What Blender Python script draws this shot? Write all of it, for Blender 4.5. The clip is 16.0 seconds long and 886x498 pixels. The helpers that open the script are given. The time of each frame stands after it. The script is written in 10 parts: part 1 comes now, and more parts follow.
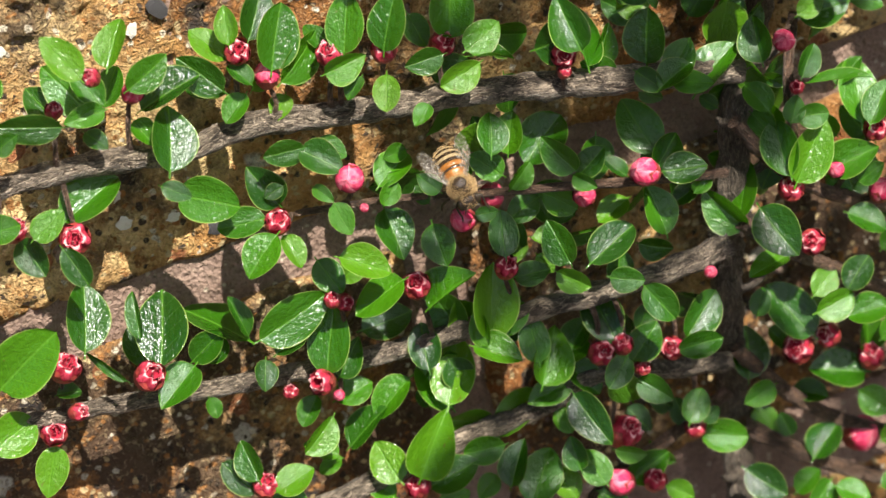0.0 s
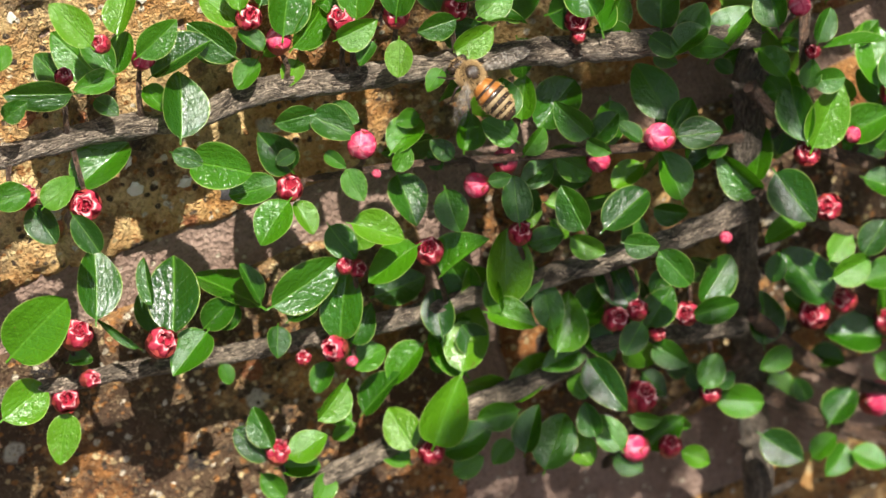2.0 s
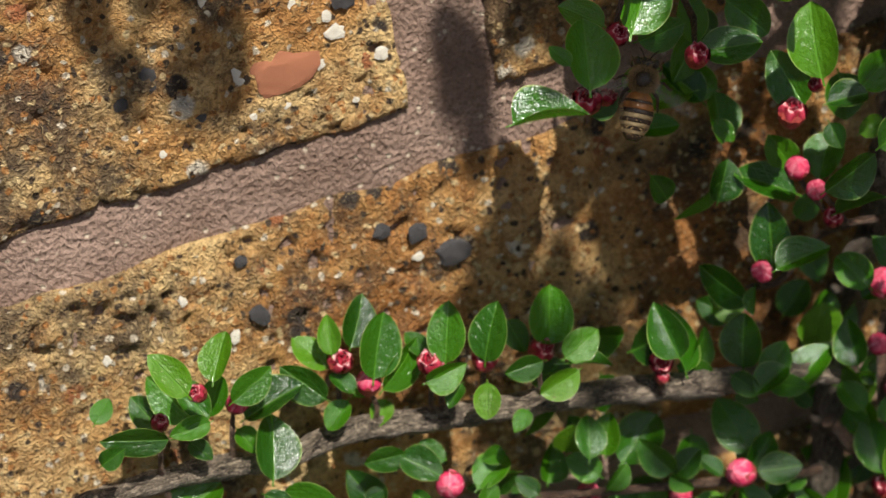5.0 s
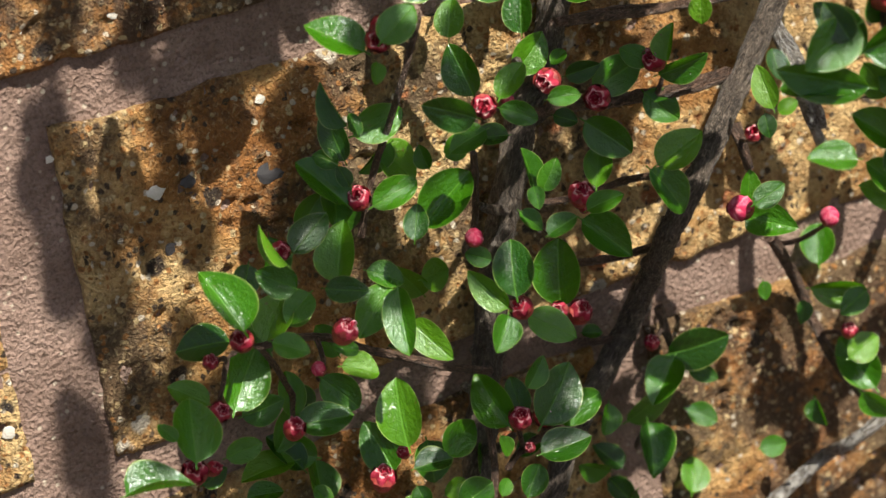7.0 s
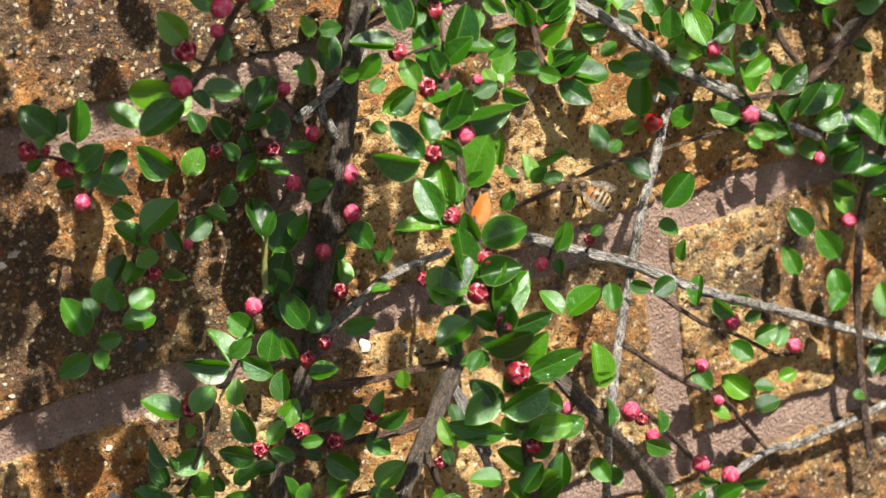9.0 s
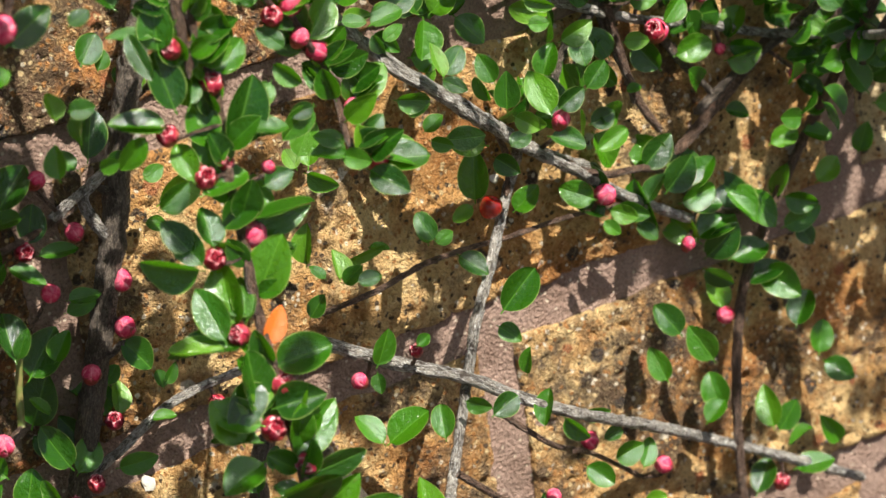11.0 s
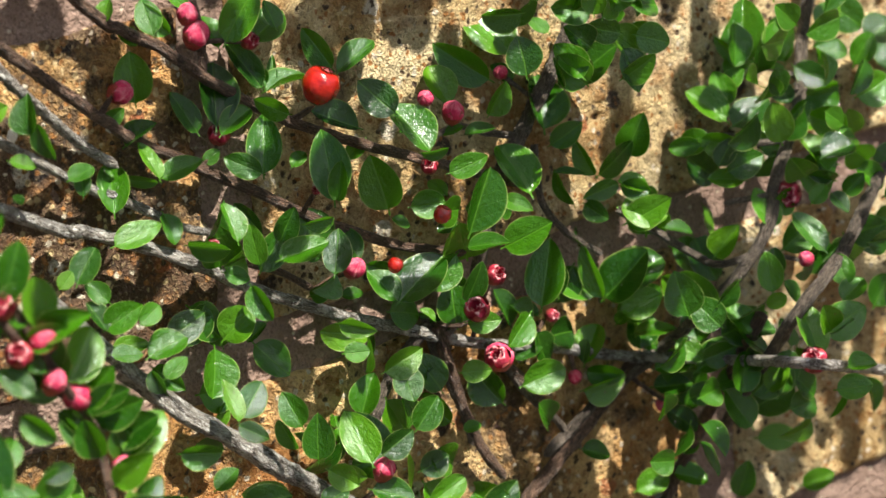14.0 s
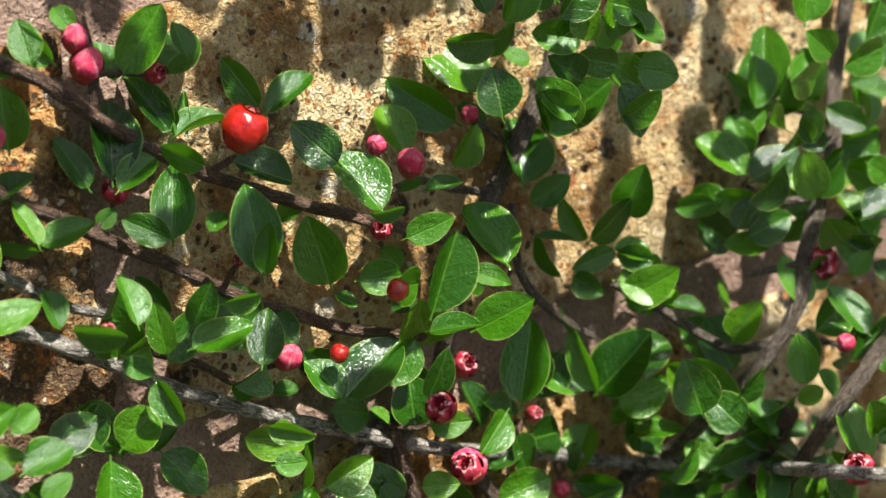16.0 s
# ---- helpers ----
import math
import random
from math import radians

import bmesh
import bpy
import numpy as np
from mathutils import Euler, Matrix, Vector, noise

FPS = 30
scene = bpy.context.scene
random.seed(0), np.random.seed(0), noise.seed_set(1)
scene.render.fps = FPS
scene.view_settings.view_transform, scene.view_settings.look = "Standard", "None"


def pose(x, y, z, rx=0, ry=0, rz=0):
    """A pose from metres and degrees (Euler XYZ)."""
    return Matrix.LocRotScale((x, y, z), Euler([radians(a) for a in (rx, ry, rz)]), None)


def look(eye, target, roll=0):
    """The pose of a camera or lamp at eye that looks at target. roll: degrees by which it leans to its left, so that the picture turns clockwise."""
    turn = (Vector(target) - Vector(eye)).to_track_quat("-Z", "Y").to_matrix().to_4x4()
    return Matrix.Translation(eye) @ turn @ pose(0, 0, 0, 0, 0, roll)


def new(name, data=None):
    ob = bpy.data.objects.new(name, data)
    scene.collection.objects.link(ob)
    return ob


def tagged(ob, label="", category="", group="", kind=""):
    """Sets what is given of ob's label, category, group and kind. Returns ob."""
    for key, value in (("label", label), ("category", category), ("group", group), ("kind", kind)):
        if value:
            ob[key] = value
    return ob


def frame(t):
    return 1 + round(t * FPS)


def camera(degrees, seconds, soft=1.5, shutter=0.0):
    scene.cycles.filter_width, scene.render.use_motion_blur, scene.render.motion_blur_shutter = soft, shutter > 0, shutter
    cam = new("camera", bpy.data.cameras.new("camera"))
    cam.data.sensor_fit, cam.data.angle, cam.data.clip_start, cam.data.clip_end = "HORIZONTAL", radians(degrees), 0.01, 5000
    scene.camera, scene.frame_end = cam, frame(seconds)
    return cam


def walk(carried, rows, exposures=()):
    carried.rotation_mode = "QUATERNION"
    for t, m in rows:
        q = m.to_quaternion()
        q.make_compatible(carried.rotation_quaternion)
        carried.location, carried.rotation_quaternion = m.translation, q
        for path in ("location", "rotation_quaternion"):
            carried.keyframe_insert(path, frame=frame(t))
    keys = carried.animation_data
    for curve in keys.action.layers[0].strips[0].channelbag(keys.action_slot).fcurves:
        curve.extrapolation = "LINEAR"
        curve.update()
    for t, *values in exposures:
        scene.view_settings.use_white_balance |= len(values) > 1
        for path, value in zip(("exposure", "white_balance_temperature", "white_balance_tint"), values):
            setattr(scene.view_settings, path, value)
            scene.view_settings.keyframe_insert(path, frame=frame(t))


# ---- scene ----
cam = camera(16.26, 16.0)
ROWS = [
    (0, -0.1152, -0.4463, 1.1093, 58.13, -15.30, -10.98),
    (0.5, -0.1163, -0.4447, 1.1097, 57.87, -15.35, -10.67),
    (1, -0.1179, -0.4444, 1.1082, 58.00, -16.47, -10.16),
    (1.5, -0.1140, -0.4444, 1.1091, 57.99, -15.62, -10.78),
    (2, -0.1118, -0.4429, 1.1101, 57.24, -14.56, -11.37),
    (2.5, -0.1168, -0.4444, 1.1055, 57.77, -14.65, -11.29),
    (3, -0.1161, -0.4467, 1.1050, 59.52, -14.63, -11.27),
    (3.2, -0.1171, -0.4471, 1.1058, 60.21, -14.70, -11.27),
    (5.3, -0.1148, -0.4325, 1.1425, 60.30, -15.08, -10.92),
    (5.5, -0.1114, -0.4347, 1.1402, 61.05, -15.97, -10.59),
    (6, -0.1106, -0.4369, 1.1386, 62.47, -19.07, -9.31),
    (6.5, -0.1026, -0.4468, 1.1472, 64.01, -20.76, -9.13),
    (7, -0.1184, -0.4810, 1.1654, 65.69, -22.75, -8.80),
    (7.5, -0.1371, -0.5133, 1.1801, 67.58, -24.68, -8.37),
    (8, -0.1595, -0.5785, 1.2164, 68.41, -25.76, -8.28),
    (8.5, -0.1946, -0.6549, 1.2558, 69.54, -27.17, -8.32),
    (9, -0.2217, -0.7109, 1.2786, 70.51, -28.25, -8.10),
    (9.5, -0.2207, -0.7135, 1.2797, 71.07, -29.19, -8.11),
    (9.7, -0.2167, -0.7149, 1.2781, 71.21, -29.41, -8.13),
    (11.8, -0.0917, -0.5177, 1.2303, 70.81, -31.22, -8.28),
    (12, -0.0857, -0.5071, 1.2288, 71.80, -31.15, -8.22),
    (12.5, -0.0719, -0.4890, 1.2228, 74.49, -30.86, -8.20),
    (13, -0.0695, -0.4873, 1.2234, 75.85, -31.85, -7.56),
    (13.5, -0.0623, -0.4922, 1.2280, 75.70, -33.71, -6.92),
    (14, -0.0641, -0.4870, 1.2231, 75.06, -35.02, -7.19),
    (14.5, -0.0552, -0.4724, 1.2188, 74.81, -35.20, -6.89),
    (15, -0.0205, -0.4227, 1.2022, 75.23, -35.85, -6.77),
    (15.5, 0.0023, -0.3988, 1.1964, 75.69, -35.25, -7.03),
    (16, 0.0028, -0.3942, 1.1948, 76.24, -35.87, -7.12),
]
walk(cam, [(t, pose(x, y, z, rx, 0, rz) @ pose(0, 0, 0, 0, 0, roll)) for t, x, y, z, rx, rz, roll in ROWS],
     [(0.0, 1.24), (2.6, 1.22), (3.2, 1.16), (5.3, 0.56), (6.3, 0.62), (7.0, 0.98), (8.0, 1.24), (9.0, 1.36), (9.7, 1.34), (11.8, 1.18), (13.0, 1.24), (16.0, 1.36)])

# ---- light ----
SUN_TO = Vector((-0.30, 1.0, -1.55))          # the way the sunlight travels
world = bpy.data.worlds.new("sky")
scene.world = world
world.use_nodes = True
wn = world.node_tree
sky = wn.nodes.new("ShaderNodeTexSky")
sky.sky_type = "NISHITA"
sky.sun_disc = False
sky.dust_density, sky.ozone_density = 2.2, 0.8
to_sun = (-SUN_TO).normalized()
sky.sun_elevation = math.asin(to_sun.z)
sky.sun_rotation = math.atan2(to_sun.x, to_sun.y)
wn.links.new(sky.outputs[0], wn.nodes["Background"].inputs[0])
wn.nodes["Background"].inputs[1].default_value = 0.05
sun_data = bpy.data.lights.new("sun", "SUN")
sun_data.energy, sun_data.angle, sun_data.color = 5.0, radians(0.5), (1.0, 0.94, 0.82)
sun = new("sun", sun_data)
sun.matrix_world = look((0.6, -1.0, 2.2), Vector((0.6, -1.0, 2.2)) + SUN_TO)

# ---- materials ----


class Nodes:
    """Short hand for a node material."""

    def __init__(self, name):
        self.mat = bpy.data.materials.new(name)
        self.mat.use_nodes = True
        self.t = self.mat.node_tree
        self.b = self.t.nodes["Principled BSDF"]
        self.out = self.t.nodes["Material Output"]

    def n(self, kind, **values):
        node = self.t.nodes.new("ShaderNode" + kind)
        for key, value in values.items():
            if key in node.inputs:
                self.put(node.inputs[key], value)
            elif key == "operation":
                node.operation = value
            elif key == "feature":
                node.feature = value
            elif key == "attribute_name":
                node.attribute_name = value
        return node

    def put(self, socket, value):
        if hasattr(value, "links"):
            self.t.links.new(value, socket)
        else:
            socket.default_value = value

    def noise(self, vec, scale, detail=4.0, rough=0.6):
        return self.n("TexNoise", Vector=vec, Scale=scale, Detail=detail, Roughness=rough).outputs

    def ramp(self, fac, *stops):
        r = self.n("ValToRGB", Fac=fac)
        e = r.color_ramp.elements
        while len(e) < len(stops):
            e.new(0.5)
        for k, (p, c) in zip(e, stops):
            k.position = p
            k.color = (*c, 1) if isinstance(c, tuple) else (c, c, c, 1)
        return r.outputs[0]

    def mix(self, fac, a, b, blend="MIX"):
        m = self.t.nodes.new("ShaderNodeMix")
        m.data_type, m.blend_type = "RGBA", blend
        for s, v in ((m.inputs[0], fac), (m.inputs[6], a), (m.inputs[7], b)):
            self.put(s, (*v, 1) if isinstance(v, tuple) and len(v) == 3 else v)
        return m.outputs[2]

    def math(self, op, a, b=0.0):
        m = self.n("Math", operation=op)
        self.put(m.inputs[0], a)
        self.put(m.inputs[1], b)
        return m.outputs[0]

    def bump(self, height, strength, distance, normal=None):
        b = self.n("Bump", Height=height, Strength=strength, Distance=distance)
        if normal is not None:
            self.put(b.inputs["Normal"], normal)
        return b.outputs[0]

    def set(self, **values):
        for key, value in values.items():
            key = key.replace("_", " ")
            if isinstance(value, tuple) and key.endswith("Color"):
                value = (*value, 1)
            self.put(self.b.inputs[key], value)
        return self.mat


def shifted(m, much=7.0):
    """Object coordinates, moved for each object by its own random number."""
    rnd = m.n("ObjectInfo").outputs["Random"]
    off = m.math("MULTIPLY", rnd, much)
    comb = m.n("CombineXYZ", X=off, Y=m.math("MULTIPLY", off, 1.7), Z=m.math("MULTIPLY", off, 2.3)).outputs[0]
    add = m.n("VectorMath", operation="ADD")
    m.put(add.inputs[0], m.n("TexCoord").outputs["Object"])
    m.put(add.inputs[1], comb)
    return add.outputs[0], rnd


def brick_material(name, sooty, lights):
    m = Nodes(name)
    v, rnd = shifted(m)
    big = m.noise(v, 26, 4, 0.6)[0]
    mid = m.noise(v, 110, 5, 0.65)[0]
    fine = m.noise(v, 700, 4, 0.7)[0]
    base = m.ramp(big, (0.37, lights[0]), (0.45, lights[1]), (0.55, lights[2]))
    rust = m.ramp(mid, (0.46, 0.0), (0.64, 0.75))
    base = m.mix(rust, base, (0.30, 0.125, 0.030))
    soot = m.ramp(m.noise(v, 30, 7, 0.75)[0], (sooty - 0.04, 0.0), (sooty + 0.06, 0.88))
    base = m.mix(soot, base, (0.060, 0.045, 0.036))
    # inclusions: clinker, flint, burnt clay
    warp = m.n("VectorMath", operation="ADD")
    m.put(warp.inputs[0], v)
    sc = m.n("VectorMath", operation="SCALE")
    m.put(sc.inputs[0], m.noise(v, 380, 2)[1])
    sc.inputs["Scale"].default_value = 0.0016
    m.put(warp.inputs[1], sc.outputs[0])
    for scale, parts in ((230, ((0.045, (0.026, 0.024, 0.026)), (0.062, (0.60, 0.54, 0.45)), (0.085, (0.34, 0.12, 0.050)))),
                         (760, ((0.10, (0.050, 0.036, 0.028)), (0.15, (0.66, 0.58, 0.46)), (0.29, (0.36, 0.16, 0.05)), (0.37, (0.60, 0.45, 0.24))))):
        vo = m.n("TexVoronoi", Vector=warp.outputs[0], Scale=scale)
        pick = m.n("SeparateColor", Color=vo.outputs["Color"]).outputs[0]
        core = m.ramp(vo.outputs["Distance"], (0.40, 1.0), (0.56, 0.0))
        low = 0.0
        for high, colour in parts:
            inside = m.math("MULTIPLY", m.math("LESS_THAN", pick, high), m.math("GREATER_THAN", pick, low))
            base = m.mix(m.math("MULTIPLY", inside, core), base, colour)
            low = high
    base = m.mix(m.ramp(fine, (0.32, 0.55), (0.44, 0.0)), base, (0.09, 0.052, 0.022))
    base = m.mix(m.math("MULTIPLY", m.ramp(rnd, (0.0, 0.0), (1.0, 1.0)), 0.22), base, m.mix(0.5, base, (0.30, 0.17, 0.06)))
    sand = m.n("TexNoise", Vector=v, Scale=1150, Detail=3, Roughness=0.55, Distortion=0.9).outputs[0]
    base = m.mix(m.ramp(sand, (0.36, 0.45), (0.46, 0.0)), base, (0.10, 0.052, 0.024))
    base = m.mix(m.ramp(sand, (0.56, 0.0), (0.66, 0.30)), base, (0.76, 0.58, 0.32))
    h = m.math("ADD", m.math("MULTIPLY", fine, 0.7), m.math("MULTIPLY", sand, 1.3))
    h = m.math("ADD", h, m.math("MULTIPLY", mid, 0.8))
    return m.set(Base_Color=base, Roughness=0.92, Normal=m.bump(h, 1.0, 0.0019), Specular_IOR_Level=0.3)


def mortar_material():
    m = Nodes("mortar")
    v = m.n("TexCoord").outputs["Object"]
    fine = m.noise(v, 1500, 3, 0.7)[0]
    mid = m.noise(v, 90, 4, 0.6)[0]
    base = m.ramp(mid, (0.35, (0.235, 0.155, 0.122)), (0.65, (0.35, 0.245, 0.200)))
    base = m.mix(m.ramp(fine, (0.34, 0.6), (0.52, 0.0)), base, (0.11, 0.075, 0.06))
    vo = m.n("TexVoronoi", Vector=v, Scale=900)
    grain = m.math("LESS_THAN", m.n("SeparateColor", Color=vo.outputs["Color"]).outputs[0], 0.06)
    base = m.mix(m.math("MULTIPLY", grain, m.ramp(vo.outputs["Distance"], (0.3, 1.0), (0.5, 0.0))), base, (0.50, 0.42, 0.33))
    h = m.math("ADD", fine, m.math("MULTIPLY", vo.outputs["Distance"], 0.6))
    return m.set(Base_Color=base, Roughness=0.95, Normal=m.bump(h, 1.0, 0.0012), Specular_IOR_Level=0.2)


def pebble_material(name, a, b, rough=0.6):
    m = Nodes(name)
    v, rnd = shifted(m)
    base = m.ramp(m.noise(v, 420, 4, 0.65)[0], (0.35, a), (0.65, b))
    return m.set(Base_Color=base, Roughness=rough, Normal=m.bump(m.noise(v, 900, 3)[0], 0.5, 0.0004))


def bark_material(name, dark, pale, furrow=0.6):
    """Bark with a fine grainy skin, dark furrows along the stem and pale flakes."""
    m = Nodes(name)
    even = m.n("Mapping", Vector=m.n("TexCoord").outputs["UV"])
    even.inputs["Scale"].default_value = (2.857, 1.0, 1.0)
    v = even.outputs[0]
    long_ = m.n("Mapping", Vector=v)
    long_.inputs["Scale"].default_value = (0.30, 1.0, 1.0)
    a = m.n("TexNoise", Vector=long_.outputs[0], Scale=11, Detail=5, Roughness=0.65, Distortion=0.8).outputs[0]
    b = m.noise(v, 3.0, 4, 0.65)[0]
    f = m.n("TexNoise", Vector=long_.outputs[0], Scale=30, Detail=3, Roughness=0.6, Distortion=0.5).outputs[0]
    g = m.noise(v, 26, 3, 0.6)[0]
    mid = tuple(0.55 * p + 0.45 * q for p, q in zip(dark, pale))
    base = m.ramp(b, (0.36, dark), (0.50, mid), (0.66, pale))
    base = m.mix(m.math("MULTIPLY", m.ramp(a, (0.38, 1.0), (0.46, 0.0)), furrow), base, tuple(0.35 * c for c in dark))
    base = m.mix(m.ramp(g, (0.34, 0.75), (0.48, 0.0)), base, tuple(0.4 * c for c in dark))
    base = m.mix(m.ramp(a, (0.56, 0.0), (0.64, 0.65)), base, tuple(min(0.75, 1.5 * c) for c in pale))
    base = m.mix(m.ramp(f, (0.57, 0.0), (0.66, 0.8)), base, tuple(min(0.75, 1.9 * c) for c in pale))
    c = m.n("TexNoise", Vector=long_.outputs[0], Scale=6, Detail=3, Roughness=0.5, Distortion=1.6).outputs[0]
    base = m.mix(m.ramp(c, (0.482, 0.0), (0.5, 0.85), (0.518, 0.0)), base, tuple(min(0.8, 2.2 * k) for k in pale))
    h = m.math("ADD", m.ramp(a, (0.34, 0.0), (0.62, 1.0)), m.math("MULTIPLY", g, 0.8))
    h = m.math("ADD", h, m.math("MULTIPLY", f, 0.5))
    return m.set(Base_Color=base, Roughness=m.ramp(f, (0.35, 0.75), (0.62, 0.35)), Normal=m.bump(h, 1.0, 0.0014), Specular_IOR_Level=0.55)


def leaf_material():
    m = Nodes("cotoneaster_leaf")
    uv = m.n("TexCoord").outputs["UV"]
    rnd = m.n("ObjectInfo").outputs["Random"]
    sep = m.n("SeparateXYZ", Vector=uv)
    along, across = sep.outputs[0], m.math("ABSOLUTE", sep.outputs[1])
    # side veins run forward from the midrib
    skew = m.math("SUBTRACT", along, m.math("MULTIPLY", across, 0.55))
    wave = m.math("ABSOLUTE", m.math("SINE", m.math("MULTIPLY", skew, 17.0)))
    side = m.ramp(wave, (0.0, 1.0), (0.16, 0.0))
    rib = m.ramp(across, (0.0, 1.0), (0.012, 0.8), (0.035, 0.0))
    vein = m.math("MAXIMUM", m.math("MULTIPLY", side, 0.35), rib)
    oc = m.n("TexCoord").outputs["Object"]
    off = m.n("VectorMath", operation="ADD")
    m.put(off.inputs[0], oc)
    m.put(off.inputs[1], m.n("CombineXYZ", X=m.math("MULTIPLY", rnd, 31.0)).outputs[0])
    patch = m.noise(off.outputs[0], 2.2, 3)[0]
    grain = m.noise(off.outputs[0], 40, 3, 0.6)[0]
    # greens vary by leaf; the darkest end also stands in for shading
    base = m.ramp(rnd, (0.0, (0.008, 0.042, 0.003)), (0.35, (0.022, 0.102, 0.002)), (0.80, (0.050, 0.186, 0.003)), (1.0, (0.105, 0.255, 0.008)))
    base = m.mix(m.math("MULTIPLY", patch, 0.5), base, m.mix(0.5, base, (0.020, 0.075, 0.010)))
    base = m.mix(m.math("MULTIPLY", vein, 0.42), base, (0.13, 0.34, 0.030))
    base = m.mix(m.ramp(grain, (0.62, 0.0), (0.80, 0.15)), base, (0.09, 0.22, 0.03))
    # light caught along the leaf's rim, put into the colour as a pale edge
    edge = m.n("Attribute", attribute_name="rim").outputs["Fac"]
    base = m.mix(m.ramp(edge, (0.94, 0.0), (1.0, 0.8)), base, (0.36, 0.50, 0.12))
    # here and there a brown spot
    spot = m.math("MULTIPLY", m.ramp(m.noise(off.outputs[0], 6, 2)[0], (0.70, 0.0), (0.74, 1.0)), m.math("GREATER_THAN", rnd, 0.7))
    base = m.mix(m.math("MULTIPLY", spot, 0.8), base, (0.12, 0.07, 0.02))
    # the blade is quilted between the veins, and finely crinkled
    quilt = m.noise(off.outputs[0], 11, 2, 0.5)[0]
    pimple = m.n("TexVoronoi", Vector=off.outputs[0], Scale=30).outputs["Distance"]
    h = m.math("SUBTRACT", m.math("MULTIPLY", patch, 0.50), m.math("MULTIPLY", vein, 0.11))
    h = m.math("ADD", h, m.math("MULTIPLY", quilt, 0.24))
    h = m.math("ADD", h, m.math("MULTIPLY", grain, 0.050))
    h = m.math("SUBTRACT", h, m.math("MULTIPLY", pimple, 0.060))
    nor = m.bump(h, 1.0, 0.0010)
    mat = m.set(Base_Color=base, Roughness=m.ramp(grain, (0.35, 0.11), (0.65, 0.22)), Normal=nor, Specular_IOR_Level=0.72)
    tr = m.n("BsdfTranslucent", Color=m.mix(0.5, base, (0.13, 0.42, 0.008)))
    mixer = m.n("MixShader", Fac=0.31)
    m.put(mixer.inputs[1], m.b.outputs[0])
    m.put(mixer.inputs[2], tr.outputs[0])
    m.put(m.out.inputs[0], mixer.outputs[0])
    return mat


def plain_noise(name, a, b, scale, rough, bump=0.0004, extra=None, **more):
    m = Nodes(name)
    v, rnd = shifted(m)
    base = m.ramp(m.noise(v, scale, 4, 0.65)[0], (0.35, a), (0.66, b))
    if extra:
        base = m.mix(m.math("MULTIPLY", rnd, 0.8), base, extra)
    return m.set(Base_Color=base, Roughness=rough, Normal=m.bump(m.noise(v, scale * 3, 3)[0], 0.5, bump), **more)


BRICK = brick_material("stock_brick", 0.53, ((0.34, 0.135, 0.036), (0.53, 0.285, 0.098), (0.70, 0.490, 0.230)))
SOOTY = brick_material("sooty_brick", 0.445, ((0.32, 0.110, 0.030), (0.54, 0.240, 0.072), (0.66, 0.410, 0.165)))
CREAM = brick_material("cream_brick", 0.62, ((0.36, 0.215, 0.080), (0.60, 0.450, 0.230), (0.72, 0.600, 0.370)))
MORTAR, LEAF = mortar_material(), leaf_material()
BARK = bark_material("grey_brown_bark", (0.040, 0.027, 0.020), (0.320, 0.258, 0.200))
TWIG = bark_material("brown_twig_bark", (0.046, 0.027, 0.019), (0.17, 0.100, 0.068), 0.3)
DARK_BARK = bark_material("dark_stem_bark", (0.040, 0.030, 0.023), (0.165, 0.130, 0.102), 0.35)
SILVER = bark_material("silver_grey_bark", (0.070, 0.052, 0.040), (0.58, 0.53, 0.47), 0.8)


def petal_material(name, deep, mid, pale, scale):
    """Petals, darker in the folds and paler on the ragged rims, which the mesh marks."""
    m = Nodes(name)
    v, rnd = shifted(m)
    ridge = m.n("Attribute", attribute_name="rim").outputs["Fac"]
    f = m.math("ADD", ridge, m.math("MULTIPLY", m.math("SUBTRACT", m.noise(v, scale, 4, 0.65)[0], 0.5), 0.7))
    base = m.ramp(f, (0.18, deep), (0.52, mid), (0.82, pale))
    base = m.mix(m.math("MULTIPLY", rnd, 0.35), base, deep)
    return m.set(Base_Color=base, Roughness=0.62, Specular_IOR_Level=0.28, Normal=m.bump(m.noise(v, scale * 4, 4)[0], 0.9, 0.0005), Subsurface_Weight=0.10, Subsurface_Radius=(0.001, 0.0005, 0.0005))


PETAL = petal_material("pink_petal", (0.46, 0.010, 0.055), (0.68, 0.040, 0.130), (0.86, 0.30, 0.38), 2.4)
CRUMPLED = petal_material("dark_red_petal", (0.34, 0.012, 0.035), (0.62, 0.055, 0.110), (0.92, 0.56, 0.56), 3.0)
CALYX = plain_noise("dark_red_calyx", (0.15, 0.014, 0.014), (0.36, 0.050, 0.040), 2, 0.5, 0.0004)
STALK = plain_noise("green_stalk", (0.10, 0.17, 0.03), (0.20, 0.16, 0.06), 300, 0.5)
BERRY = plain_noise("red_berry", (0.20, 0.003, 0.004), (0.44, 0.014, 0.006), 1.6, 0.16, 0.0003, Coat_Weight=0.6)
WHITE_STONE = pebble_material("white_flint", (0.55, 0.50, 0.42), (0.78, 0.74, 0.66))
BLACK_STONE = pebble_material("black_clinker", (0.020, 0.019, 0.022), (0.075, 0.070, 0.075), 0.5)
RED_STONE = pebble_material("burnt_clay", (0.27, 0.085, 0.045), (0.42, 0.18, 0.095), 0.9)


# ---- wall ----
def part(name, bm, material, parent, label=""):
    me = bpy.data.meshes.new(name)
    bm.to_mesh(me)
    bm.free()
    return mesh_part(name, me, material, parent, label)


def mesh_part(name, me, material, parent, label=""):
    if material and not me.materials:
        me.materials.append(material)
    ob = new(name, me)
    if material and me.materials[0] != material:
        ob.material_slots[0].link = "OBJECT"
        ob.material_slots[0].material = material
    ob.parent = parent
    return tagged(ob, label)


